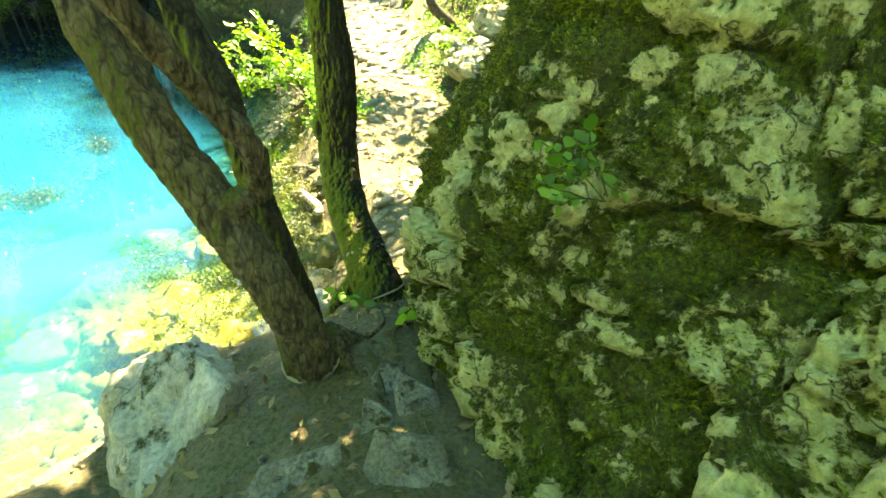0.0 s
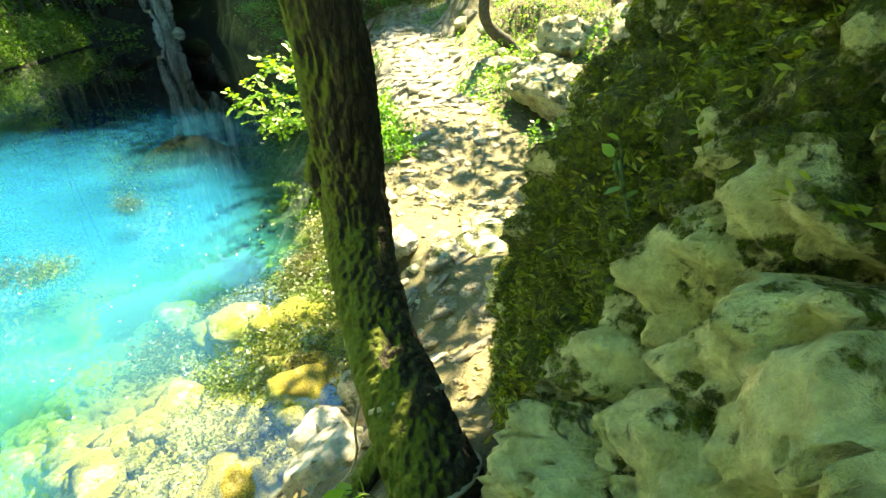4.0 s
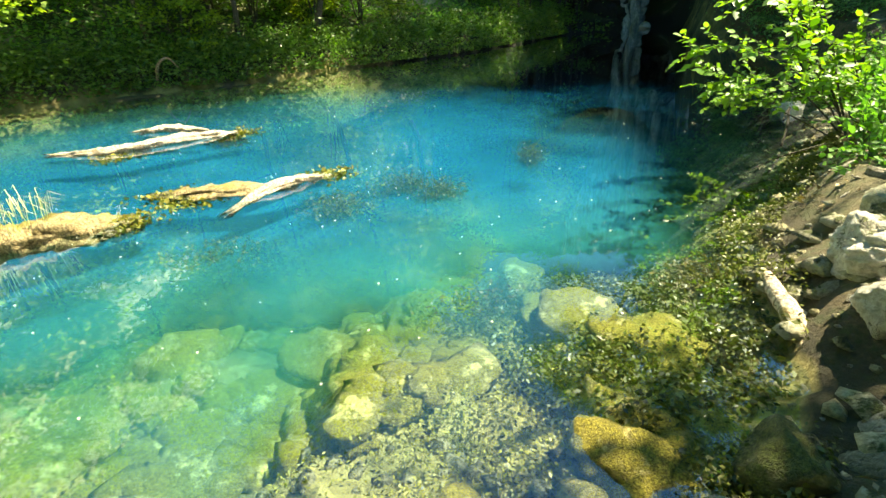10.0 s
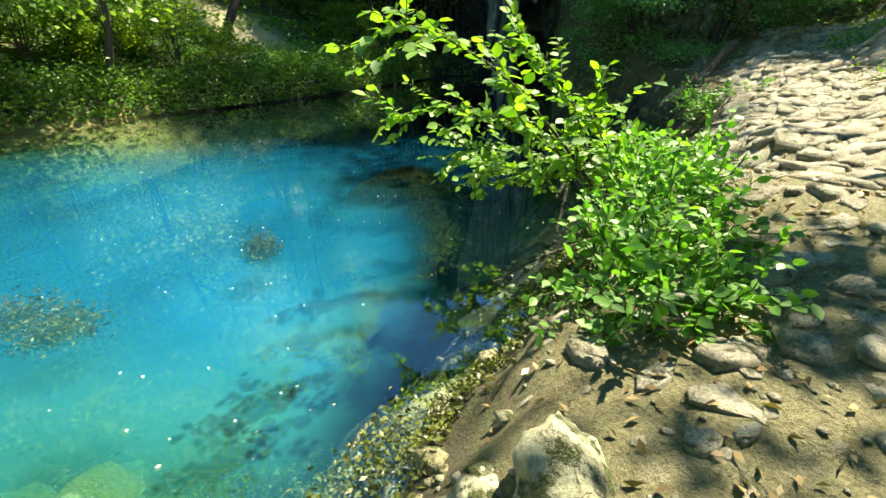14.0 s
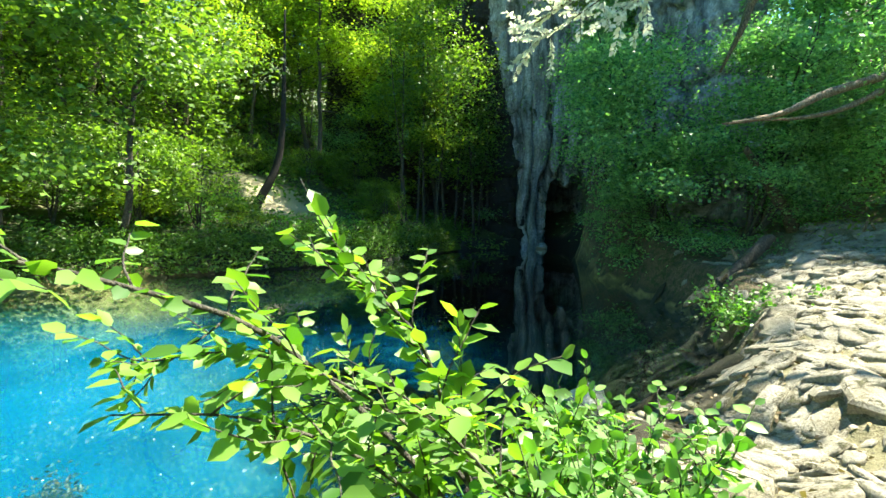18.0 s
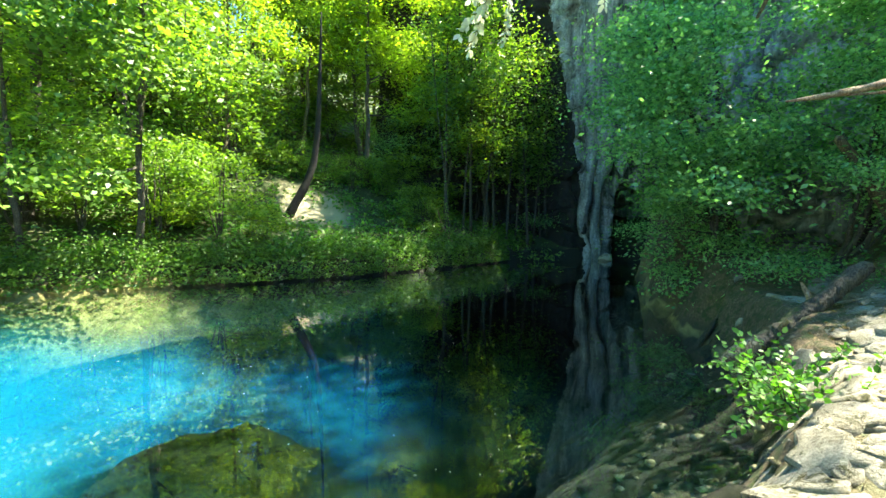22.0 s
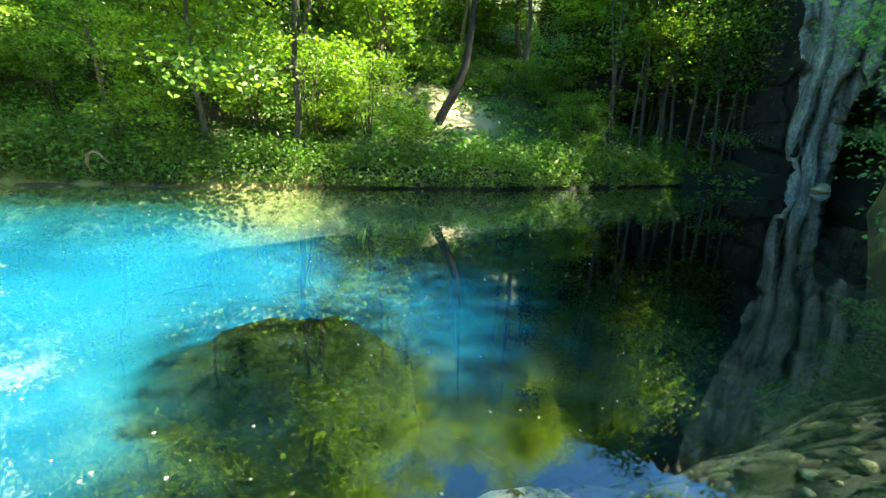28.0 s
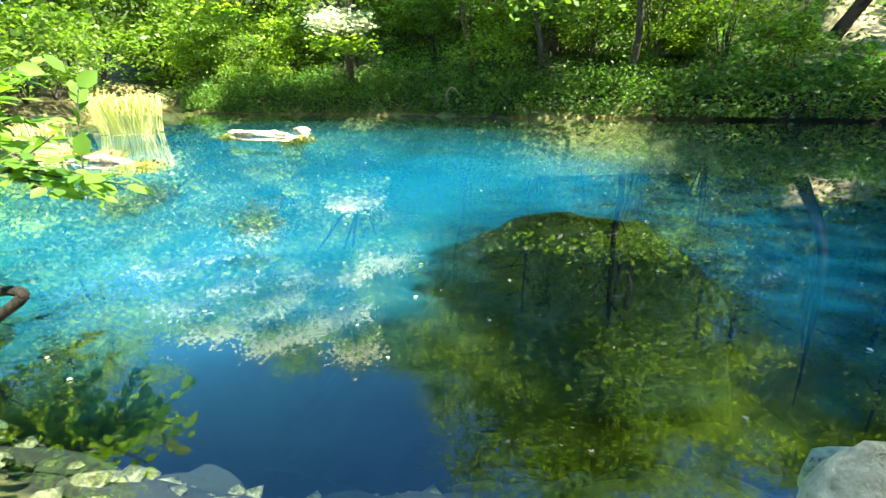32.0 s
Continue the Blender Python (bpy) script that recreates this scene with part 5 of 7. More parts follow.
stem("stem", [(-8.53, -4.21, 1.2), (-8.5, -4.19, 1.8), (-8.6, -4.17, 2.2), (-8.6, -4.06, 2.57), (-8.51, -3.9, 2.9), (-8.47, -3.695, 3.2), (-8.44, -3.49, 3.8), (-8.4, -3.2, 5.5), (-8.35, -2.9, 8.0)],
     [0.12, 0.078, 0.062, 0.064, 0.058, 0.062, 0.07, 0.05, 0.02], BARK_MOSSY, leaning, 16, 0.08, n=50)
stem("stem", [(-8.6, -4.08, 2.45), (-8.63, -4.12, 2.62), (-8.7, -4.16, 2.8), (-8.87, -4.13, 3.05), (-9.06, -4.14, 3.3), (-9.25, -4.0, 3.7), (-9.4, -3.7, 4.6), (-9.6, -3.3, 6.0)],
     [0.05, 0.05, 0.045, 0.04, 0.038, 0.036, 0.03, 0.012], BARK_BROWN, leaning, 14, 0.1, n=50)

MOSSY_LINE = [(-7.7, -4.42, 0.95), (-7.56, -4.13, 1.38), (-7.29, -3.78, 1.68), (-7.06, -3.567, 2.0), (-7.09, -3.584, 2.35), (-7.153, -3.615, 2.7), (-7.201, -3.591, 3.1), (-7.226, -3.491, 3.8), (-7.15, -3.35, 5.5), (-7.1, -3.2, 8.5)]
upright = empty("mossy_tree", 0, 0, 0, "mossy dark-barked tree with a pale strap tied round it", "tree")
stem("trunk", MOSSY_LINE, [0.23, 0.165, 0.142, 0.143, 0.14, 0.128, 0.112, 0.105, 0.08, 0.04], BARK_MOSSY, upright, 30, 0.04, n=100, furrow=0.013)

for pts in ([(-7.5, -3.98, 1.3), (-7.64, -3.9, 1.12), (-7.8, -3.85, 1.0)], [(-7.48, -4.05, 1.3), (-7.38, -4.2, 1.1), (-7.25, -4.35, 0.98)], [(-7.55, -4.08, 1.3), (-7.66, -4.25, 1.24), (-7.78, -4.4, 1.24)], [(-7.45, -3.96, 1.28), (-7.33, -3.9, 1.0), (-7.2, -3.86, 0.8)]):
    stem("root", pts, [0.07, 0.045, 0.015], BARK_MOSSY, upright, 8, 0.1, "mossy root running into the earth", 14)
stem("burl", [(-7.13, -3.5, 2.12), (-7.17, -3.475, 2.26), (-7.16, -3.5, 2.42)], [0.03, 0.055, 0.025], BARK_MOSSY, upright, 8, 0.1, "swollen burl covered in bright moss", 14)
stem("stub", [(-8.92, -4.2, 2.62), (-8.9, -4.26, 2.68), (-8.895, -4.29, 2.7)], [0.05, 0.045, 0.035], BARK_BROWN, leaning, 8, 0.12, "sawn-off stub of a branch", 10)
for pts in ([(-8.5, -4.34, 1.66), (-8.38, -4.42, 1.56), (-8.24, -4.5, 1.5)], [(-8.56, -4.38, 1.66), (-8.6, -4.52, 1.6), (-8.62, -4.66, 1.58)]):
    stem("root", pts, [0.07, 0.04, 0.012], BARK_BROWN, leaning, 8, 0.1, "bare root running into the earth", 14)

def leaf_out(tree, starts, n, seed, reach=1.7, size=0.16):
    """Limbs and a loose crown round the upper stems of a tree."""
    r = np.random.RandomState(seed)
    spots = []
    for p in starts:
        for k in range(4):
            az = r.uniform(0, 2 * np.pi)
            b = limb_line(p, (np.cos(az), np.sin(az), r.uniform(0.1, 0.8)), reach * r.uniform(0.6, 1.2), r, 7, 0.05)
            v, f = tube(b, np.linspace(0.03, 0.006, 7), 6)
            part("limb", mesh_of("limb", v, f, BARK_BROWN), tree)
            spots += list(b[2:])
    spots = np.array(spots)
    at = spots[r.randint(0, len(spots), n)] + r.normal(size=(n, 3)) * np.array((1, 1, 0.45)) * 0.28
    v, q = leaf_quads(at, size, r, 0.6)
    part("crown", quad_mesh("crown", v, q, LEAF_TREE), tree)


leaf_out(upright, ((-7.2, -3.42, 5.6), (-7.15, -3.35, 6.4), (-7.12, -3.25, 7.2), (-7.1, -3.2, 8.0), (-7.1, -3.2, 8.6)), 4600, 301)
leaf_out(leaning, ((-8.98, -3.1, 6.0), (-9.05, -2.85, 7.5), (-9.1, -2.7, 8.8), (-8.4, -3.2, 5.6), (-8.36, -2.95, 7.2), (-9.5, -3.5, 5.4)), 2600, 302)

# ---- rocks in and by the water ----
def on_ground(x, y, up=0.0):
    return float(ground_height(x, y)) + up


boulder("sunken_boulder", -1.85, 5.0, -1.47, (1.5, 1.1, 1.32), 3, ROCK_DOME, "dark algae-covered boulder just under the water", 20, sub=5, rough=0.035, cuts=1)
boulder("white_boulder", -4.42, -1.88, on_ground(-4.42, -1.88, 0.02), (0.3, 0.3, 0.23), 5, ROCK_PALE, "sunlit pale limestone boulder at the path's edge", 30, sub=5, cuts=16, rough=0.09)
boulder("white_boulder", -4.82, -2.38, on_ground(-4.82, -2.38, 0.06), (0.3, 0.26, 0.2), 21, ROCK_PALE, "blocky sunlit white boulder beside the driftwood", 15, sub=5, cuts=18, rough=0.09)
boulder("grey_stone", -3.86, -1.63, on_ground(-3.86, -1.63, 0.05), (0.27, 0.19, 0.17), 22, ROCK_STONE, "grey-green angular stone behind the white boulder", 60)
boulder("small_stone", -4.95, -1.95, 0.05, (0.1, 0.08, 0.08), 23, ROCK_PALE, "small pale stone on the wet shore", 10, sub=3)
boulder("small_stone", -4.8, -2.05, 0.06, (0.12, 0.09, 0.1), 24, ROCK_PALE, "small pale stone on the wet shore", 80, sub=3)
boulder("white_stone", -2.72, -0.42, 0.06, (0.17, 0.12, 0.13), 25, ROCK_PALE, "bright white stone below the shrub", 50)
boulder("flat_stone", -3.3, -0.78, 0.04, (0.22, 0.15, 0.08), 26, ROCK_PALE, "flat pale stone on the shore", 20)
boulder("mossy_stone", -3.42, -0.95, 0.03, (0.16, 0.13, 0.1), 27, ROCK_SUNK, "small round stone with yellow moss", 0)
boulder("shore_stone", 0.47, 2.72, 0.02, (0.19, 0.15, 0.24), 9, ROCK_PALE, "pale pointed stone in the shallow water", 10)
boulder("flat_boulder", 0.53, 2.87, -0.13, (0.36, 0.25, 0.23), 28, ROCK_PALE, "flat pale boulder at the water's edge", 25)
boulder("path_boulder", 2.35, 2.15, 0.12, (0.42, 0.3, 0.24), 29, ROCK_STONE, "pale green-tinged boulder between path and water", 35)
boulder("bank_boulder", -9.0, -3.75, 1.2, (0.66, 0.5, 0.68), 12, ROCK_PALE, "cracked pale limestone block above the pool", 40, 0, 5, 16, 0.07)
boulder("white_boulder", -7.42, -3.42, 0.55, (0.3, 0.22, 0.24), 31, ROCK_PALE, "white sunlit boulder below the mossy tree", 20)
boulder("pale_stone", -7.0, -3.0, 0.18, (0.28, 0.2, 0.16), 32, ROCK_PALE, "pale wet stone in the shallows", 70)
boulder("pale_stone", -6.5, -2.95, 0.1, (0.2, 0.16, 0.13), 33, ROCK_STONE, "pale wet stone in the shallows", 10)
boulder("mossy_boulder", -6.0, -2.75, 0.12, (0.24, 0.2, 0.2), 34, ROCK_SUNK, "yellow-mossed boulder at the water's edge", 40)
boulder("path_slab", -4.12, -3.4, on_ground(-4.12, -3.4, 0.0), (0.66, 0.5, 0.1), 35, ROCK_STONE, "broad flat limestone slab in the trodden path", -20, 3, 4, 7, 0.08)
boulder("path_slab", -4.9, -2.95, on_ground(-4.9, -2.95, 0.0), (0.22, 0.17, 0.07), 36, ROCK_STONE, "small flat limestone slab in the trodden path", 30, 3, 4, 7, 0.08)
for k, (x, y, s) in enumerate([(-13.4, 12.5, 0.42), (-12.6, 12.7, 0.2), (-7.5, 14.35, 0.38), (-11.2, 12.9, 0.2), (-4.9, 15.3, 0.24), (-9.1, 13.4, 0.22), (2.6, 19.2, 0.3), (3.7, 20.2, 0.35), (-1.5, 16.8, 0.25), (12.6, 22.9, 0.5),
                               (-17.2, 11.4, 0.6), (-16.2, 11.6, 0.5), (-18.3, 10.6, 0.45), (-2.9, 16.0, 0.2), (0.9, 18.1, 0.25)]):
    boulder("bank_stone", x, y, 0.08, (s, s * 0.7, s * 0.62), 40 + k, ROCK_PALE if k in (0, 1, 3, 9) else ROCK_STONE, "pale stone at the far water's edge" if k in (0, 1, 3, 9) else "grey stone at the far water's edge", k * 47, sub=3, group="stones along the far bank")
rng = np.random.RandomState(5)
for k in range(34):
    x, y = rng.uniform(-10.0, -5.7), rng.uniform(-2.6, 1.2)
    if k == 0:
        x, y = -6.9, -0.35
    d = float(shore_distance(np.array(x), np.array(y)))
    if d > -0.12:
        continue
    s = rng.uniform(0.1, 0.32) if k else 0.5
    boulder("sunken_stone", x, y, on_ground(x, y, 0.25 * s), (s * 1.5, s * 1.1, s * 0.5), 70 + k % 9, ROCK_BED, "algae-covered stone on the pool's bed", rng.uniform(0, 360), sub=4 if k == 0 else 3, rough=0.16, cuts=7, group="stones on the bed")

# the big rocks on the inner side of the path
boulder("overhanging_rock", 0.15, -3.2, 1.05, (1.55, 1.2, 0.5), 8, ROCK_STONE, "large flat limestone rock jutting over the path", 28, 6, 5, 5, 0.09)
boulder("layered_rock", 2.1, -2.3, 1.25, (0.75, 0.5, 0.28), 14, ROCK_STONE, "weathered limestone ledge above the path", 15, 4, 4, 6)
boulder("layered_rock", 2.8, -3.4, 1.95, (1.4, 0.8, 0.5), 15, ROCK_STONE, "high weathered limestone ledge above the path", 30, 6, 5, 5, 0.09)
boulder("layered_rock", 1.6, -4.3, 1.9, (1.2, 0.8, 0.55), 16, ROCK_STONE, "mossy limestone ledge on the slope", 10, 6, 4, 5)
boulder("layered_rock", 1.05, -2.15, 1.25, (0.6, 0.42, 0.24), 17, ROCK_STONE, "flat limestone block behind the overhanging rock", 20, 4, 4, 6)
boulder("layered_rock", 2.5, -2.5, 1.8, (0.85, 0.6, 0.42), 18, ROCK_STONE, "weathered limestone ledge above the path", 40, 8, 4, 6, 0.09)
for k, (x, y, s) in enumerate([(1.6, -1.5, 0.24), (2.3, -1.3, 0.3), (2.9, -0.9, 0.22), (3.9, -0.4, 0.35), (3.1, -1.6, 0.3), (4.8, 0.2, 0.28), (-2.1, -3.5, 0.2), (-1.6, -3.7, 0.26), (4.2, 0.9, 0.22), (6.3, 1.6, 0.4)]):
    boulder("slope_stone", x, y, on_ground(x, y, 0.3 * s), (s, s * 0.75, s * 0.6), 90 + k, ROCK_STONE, "loose grey stone on the slope", k * 61, sub=3, group="loose stones on the slope")


# ---- slabs and stones of the path ----
def slab_mesh(seed, sides, thick, material):
    r = np.random.RandomState(seed)
    a = np.sort(r.uniform(0, 2 * np.pi, sides) * 0.35 + np.linspace(0, 2 * np.pi, sides, endpoint=False) * 1.0)
    rad = r.uniform(0.75, 1.1, sides)
    xy = np.stack([np.cos(a) * rad, np.sin(a) * rad * 0.72], 1)
    z = r.uniform(-0.12, 0.12, sides) * thick
    low = np.concatenate([xy * 1.0, np.full((sides, 1), -thick)], 1)
    mid = np.concatenate([xy * 1.02, (0.55 * thick + z)[:, None]], 1)
    top = np.concatenate([xy * 0.86, (thick + z)[:, None]], 1)
    v = np.concatenate([low, mid, top, [[0, 0, thick * 1.1]]])
    n = sides
    f = [(k, (k + 1) % n, n + (k + 1) % n, n + k) for k in range(n)]
    f += [(n + k, n + (k + 1) % n, 2 * n + (k + 1) % n, 2 * n + k) for k in range(n)]
    f += [(2 * n + k, 2 * n + (k + 1) % n, 3 * n) for k in range(n)]
    return mesh_of("slab", v, f, material, False)


SLABS = [slab_mesh(s, 6 + s % 4, 0.22 + 0.05 * (s % 3), ROCK_PATH) for s in range(9)]
WAY = [(-6.3, -3.2), (-4.5, -2.9), (-3.0, -2.0), (-1.0, -0.9), (1.0, 0.2), (3.0, 1.5), (5.0, 2.7), (7.5, 3.9), (9.7, 5.1)]
way = bend([(x, y, 0) for x, y in WAY], 200)[:, :2]
rng = np.random.RandomState(8)
count = 0
while count < 330:
    k = int(rng.beta(2.2, 1.3) * 199)
    side = np.array([-(way[min(k + 1, 199)] - way[k - 1])[1], (way[min(k + 1, 199)] - way[k - 1])[0]])
    side /= np.linalg.norm(side)
    x, y = way[k] + side * rng.normal() * (0.62 + 0.006 * k)
    if float(shore_distance(np.array(x), np.array(y))) < 0.2 or (x < 0.8 and rng.uniform() < 0.55):
        continue
    s = rng.uniform(0.07, 0.2) if x < 0.8 else rng.uniform(0.1, 0.34)
    ob = part("slab", SLABS[count % 9], ground)
    e = 0.15
    nx, ny = (on_ground(x - e, y) - on_ground(x + e, y)) / (2 * e), (on_ground(x, y - e) - on_ground(x, y + e)) / (2 * e)
    m = Vector((nx + rng.normal() * 0.09, ny + rng.normal() * 0.09, 1)).to_track_quat("Z", "Y").to_matrix().to_4x4()
    ob.matrix_basis = Matrix.Translation((x, y, on_ground(x, y, -0.03 * s))) @ m @ pose(0, 0, 0, 0, 0, rng.uniform(0, 360)) @ Matrix.Diagonal((s, s, s * (rng.uniform(0.2, 0.45) if x < 0.8 else rng.uniform(0.4, 0.8)), 1))
    count += 1
for x, y, s, a, h in ((-4.1, -3.25, 0.55, 20, 0.5), (-4.75, -3.0, 0.3, 70, 0.5), (-4.45, -3.35, 0.4, 120, 0.4), (-8.75, -4.95, 0.2, 20, 0.5), (-8.95, -4.8, 0.16, 80, 0.6), (-9.15, -5.1, 0.26, 45, 0.5), (-8.6, -4.75, 0.13, 10, 0.6), (-9.3, -4.7, 0.2, 150, 0.5)):
    ob = part("slab", SLABS[int(a) % 9], ground)
    ob.matrix_basis = pose(x, y, on_ground(x, y), rng.uniform(-4, 4), rng.uniform(-4, 4), a) @ Matrix.Diagonal((s, s, s * h, 1))


def scatter_stones(name, label, n, box, lo, hi, seed, material, want):
    """Many small stones lying on the ground, one mesh."""
    r = np.random.RandomState(seed)
    x, y = r.uniform(box[0], box[2], n), r.uniform(box[1], box[3], n)
    keep = want(x, y)
    x, y = x[keep], y[keep]
    z = ground_height(x, y)
    s = r.uniform(lo, hi, len(x)) * r.uniform(0.5, 1.3, len(x))
    ico = np.array([(0, 0, 0.6), (0.9, 0, 0.1), (0.3, 0.8, 0.15), (-0.7, 0.6, 0.05), (-0.8, -0.5, 0.12), (0.25, -0.85, 0.08), (0, 0, -0.5)])
    tris = np.array([(0, 1, 2), (0, 2, 3), (0, 3, 4), (0, 4, 5), (0, 5, 1), (6, 2, 1), (6, 3, 2), (6, 4, 3), (6, 5, 4), (6, 1, 5)])
    a = r.uniform(0, 2 * np.pi, len(x))
    p = ico[None] * r.uniform(0.7, 1.3, (len(x), 7, 1)) * s[:, None, None]
    q = np.stack([p[..., 0] * np.cos(a)[:, None] - p[..., 1] * np.sin(a)[:, None], p[..., 0] * np.sin(a)[:, None] + p[..., 1] * np.cos(a)[:, None], p[..., 2]], -1) + np.stack([x, y, z], -1)[:, None]
    f = (tris[None] + 7 * np.arange(len(x))[:, None, None]).reshape(-1, 3)
    return tagged(part(name, quad_mesh(name, q.reshape(-1, 3), f, material, False)), label, "gravel", kind="stuff")


def near_way(x, y, w):
    return np.min(np.hypot(x[:, None] - way[None, ::6, 0], y[:, None] - way[None, ::6, 1]), 1) < w


def scatter_plates(name, label, n, box, lo, hi, seed, material, want, tip=0.14):
    """Many flat broken plates bedded in the ground, one mesh."""
    r = np.random.RandomState(seed)
    x, y = r.uniform(box[0], box[2], n), r.uniform(box[1], box[3], n)
    keep = want(x, y)
    x, y = x[keep], y[keep]
    m, sides, e = len(x), 6, 0.12
    s = r.uniform(0, 1, m) ** 2.2 * (hi - lo) + lo
    gx, gy = (ground_height(x + e, y) - ground_height(x - e, y)) / (2 * e) + r.normal(size=m) * tip, (ground_height(x, y + e) - ground_height(x, y - e)) / (2 * e) + r.normal(size=m) * tip
    a = np.arange(sides)[None] * 2 * np.pi / sides + r.uniform(-0.35, 0.35, (m, sides)) + r.uniform(0, 6.3, m)[:, None]
    rad = r.uniform(0.6, 1.15, (m, sides)) * s[:, None]
    px, py = np.cos(a) * rad, np.sin(a) * rad * 0.75
    thick = s * r.uniform(0.12, 0.3, m)
    rings = []
    for grow, up in ((1.0, -0.6), (1.0, 0.55), (0.86, 1.0)):
        dx, dy = px * grow, py * grow
        rings.append(np.stack([x[:, None] + dx, y[:, None] + dy, ground_height(x, y)[:, None] + dx * gx[:, None] + dy * gy[:, None] + thick[:, None] * up], -1))
    v = np.concatenate(rings, 1)
    k = np.arange(sides)
    j = (k + 1) % sides
    side = np.concatenate([np.stack([k, j, sides + j, sides + k], -1), np.stack([sides + k, sides + j, 2 * sides + j, 2 * sides + k], -1)])
    cap = np.array([(12, 13, 14, 15), (12, 15, 16, 17)])
    q = (np.concatenate([side, cap])[None] + 18 * np.arange(m)[:, None, None]).reshape(-1, 4)
    return tagged(part(name, quad_mesh(name, v.reshape(-1, 3), q, material, False)), label, "stones", kind="stuff")


scatter_plates("stone_plates", "flat broken limestone plates paving the path", 5200, (-0.6, -1.6, 10.5, 6.0), 0.04, 0.26, 12, ROCK_PATH, lambda x, y: near_way(x, y, 1.25) & (shore_distance(x, y) > 0.15))
scatter_plates("stone_plates", "small flat stones bedded in the trodden earth", 700, (-7, -4.2, 0.5, 0.5), 0.03, 0.2, 13, ROCK_PATH, lambda x, y: near_way(x, y, 1.2) & (shore_distance(x, y) > 0.25))
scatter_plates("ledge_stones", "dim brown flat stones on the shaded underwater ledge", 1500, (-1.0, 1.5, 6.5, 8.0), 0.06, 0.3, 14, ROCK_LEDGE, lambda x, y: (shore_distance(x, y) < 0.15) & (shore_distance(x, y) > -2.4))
scatter_stones("gravel", "loose limestone chips on the trodden earth", 7000, (-10, -5.6, 9.5, 5.2), 0.008, 0.035, 3, ROCK_PATH, lambda x, y: (near_way(x, y, 1.5) | ((x < -6) & (y < -3))) & (shore_distance(x, y) > 0.1))
scatter_stones("rubble", "pale pebbles and cobbles along the shore and shallows", 5000, (-10, -3.2, 5.5, 7.0), 0.03, 0.1, 4, ROCK_SHORE, lambda x, y: np.abs(shore_distance(x, y) + 0.45) < 0.75)

scatter_stones("bed_stones", "yellow algae-covered stones covering the shallow bed", 7000, (-11, -3.0, -5.8, 2.2), 0.05, 0.2, 5, ROCK_BED, lambda x, y: (shore_distance(x, y) < -0.1) & (fbm(x * 0.9, y * 0.9, 4.0, 3) > -0.12 + 0.12 * np.maximum(y, 0)))
scatter_stones("shore_stones", "broken limestone lumps along the near shore", 900, (-8, -3.3, 1.5, 2.8), 0.05, 0.16, 6, ROCK_STONE, lambda x, y: np.abs(shore_distance(x, y) - 0.25) < 0.3)

# ---- logs, driftwood and roots ----
def log(name, label, pts, radii, bark, category="log", parent=None, sides=12, n=30, rough=0.14):
    v, f = tube(bend(pts, n), np.interp(np.linspace(0, 1, n), np.linspace(0, 1, len(radii)), radii), sides, rough, len(name))
    ob = part(name, mesh_of(name, v, f, bark), parent)
    return ob if parent is not None else tagged(ob, label, category)


fallen = empty("fallen_log", 4.4, 5.0, 0.3, "fallen mossy log with a pale broken end, lying down the bank", "log")
back = Matrix.Translation((-4.4, -5.0, -0.3))
stem("trunk", [(4.6, 5.02, 0.56), (4.9, 5.0, 0.66), (5.3, 4.95, 0.92), (5.8, 4.95, 1.25), (6.4, 4.95, 1.65)], [0.09, 0.105, 0.11, 0.11, 0.1], BARK_GREY, fallen, 12, 0.15, n=24, furrow=0.012).matrix_basis = back
stem("stub", [(5.1, 4.97, 0.8), (5.06, 4.85, 0.92), (5.03, 4.76, 1.0)], [0.04, 0.03, 0.02], DEADWOOD, fallen, 6, 0.1, "broken pale branch stub", 8).matrix_basis = back
stem("stub", [(5.6, 4.95, 1.12), (5.6, 5.05, 1.3), (5.58, 5.12, 1.42)], [0.035, 0.028, 0.015], DEADWOOD, fallen, 6, 0.1, "broken pale branch stub", 8).matrix_basis = back
log("broken_end", "", [(4.3, 5.0, 0.42), (4.5, 4.98, 0.54), (4.85, 4.98, 0.68)], [0.03, 0.09, 0.115], DEADWOOD, parent=fallen).matrix_basis = back
log("driftwood", "split pale driftwood lying into the water", [(-4.8, -1.55, 0.14), (-4.9, -1.72, 0.12), (-5.02, -1.95, 0.1), (-5.15, -2.16, 0.05)], [0.035, 0.06, 0.065, 0.04], WOOD_PALE, "driftwood")
log("driftwood", "weathered stick on the wet shore", [(-2.9, 0.35, 0.1), (-2.4, 0.45, 0.15), (-1.8, 0.35, 0.28)], [0.006, 0.009, 0.01], BARK_GREY, "driftwood")
log("dead_branch", "bleached bare branch leaning out from the slope", [(8.8, 4.6, 4.9), (7.6, 4.9, 4.5), (6.7, 5.05, 4.1), (5.9, 5.15, 3.9), (5.3, 5.25, 3.8)], [0.09, 0.08, 0.06, 0.045, 0.015], DEADWOOD, "branch")
log("dead_branch", "broken bare branch below the leaning one", [(8.8, 4.6, 4.6), (7.9, 4.8, 4.2), (7.0, 5.0, 4.0), (6.3, 5.3, 3.95)], [0.07, 0.05, 0.035, 0.012], DEADWOOD, "branch")
log("dead_tree", "dark dead trunk leaning on the bank", [(9.4, 6.2, 1.0), (8.9, 6.2, 1.9), (8.2, 6.3, 2.8), (7.5, 6.4, 3.6)], [0.16, 0.14, 0.12, 0.07], BARK_BROWN, "tree")
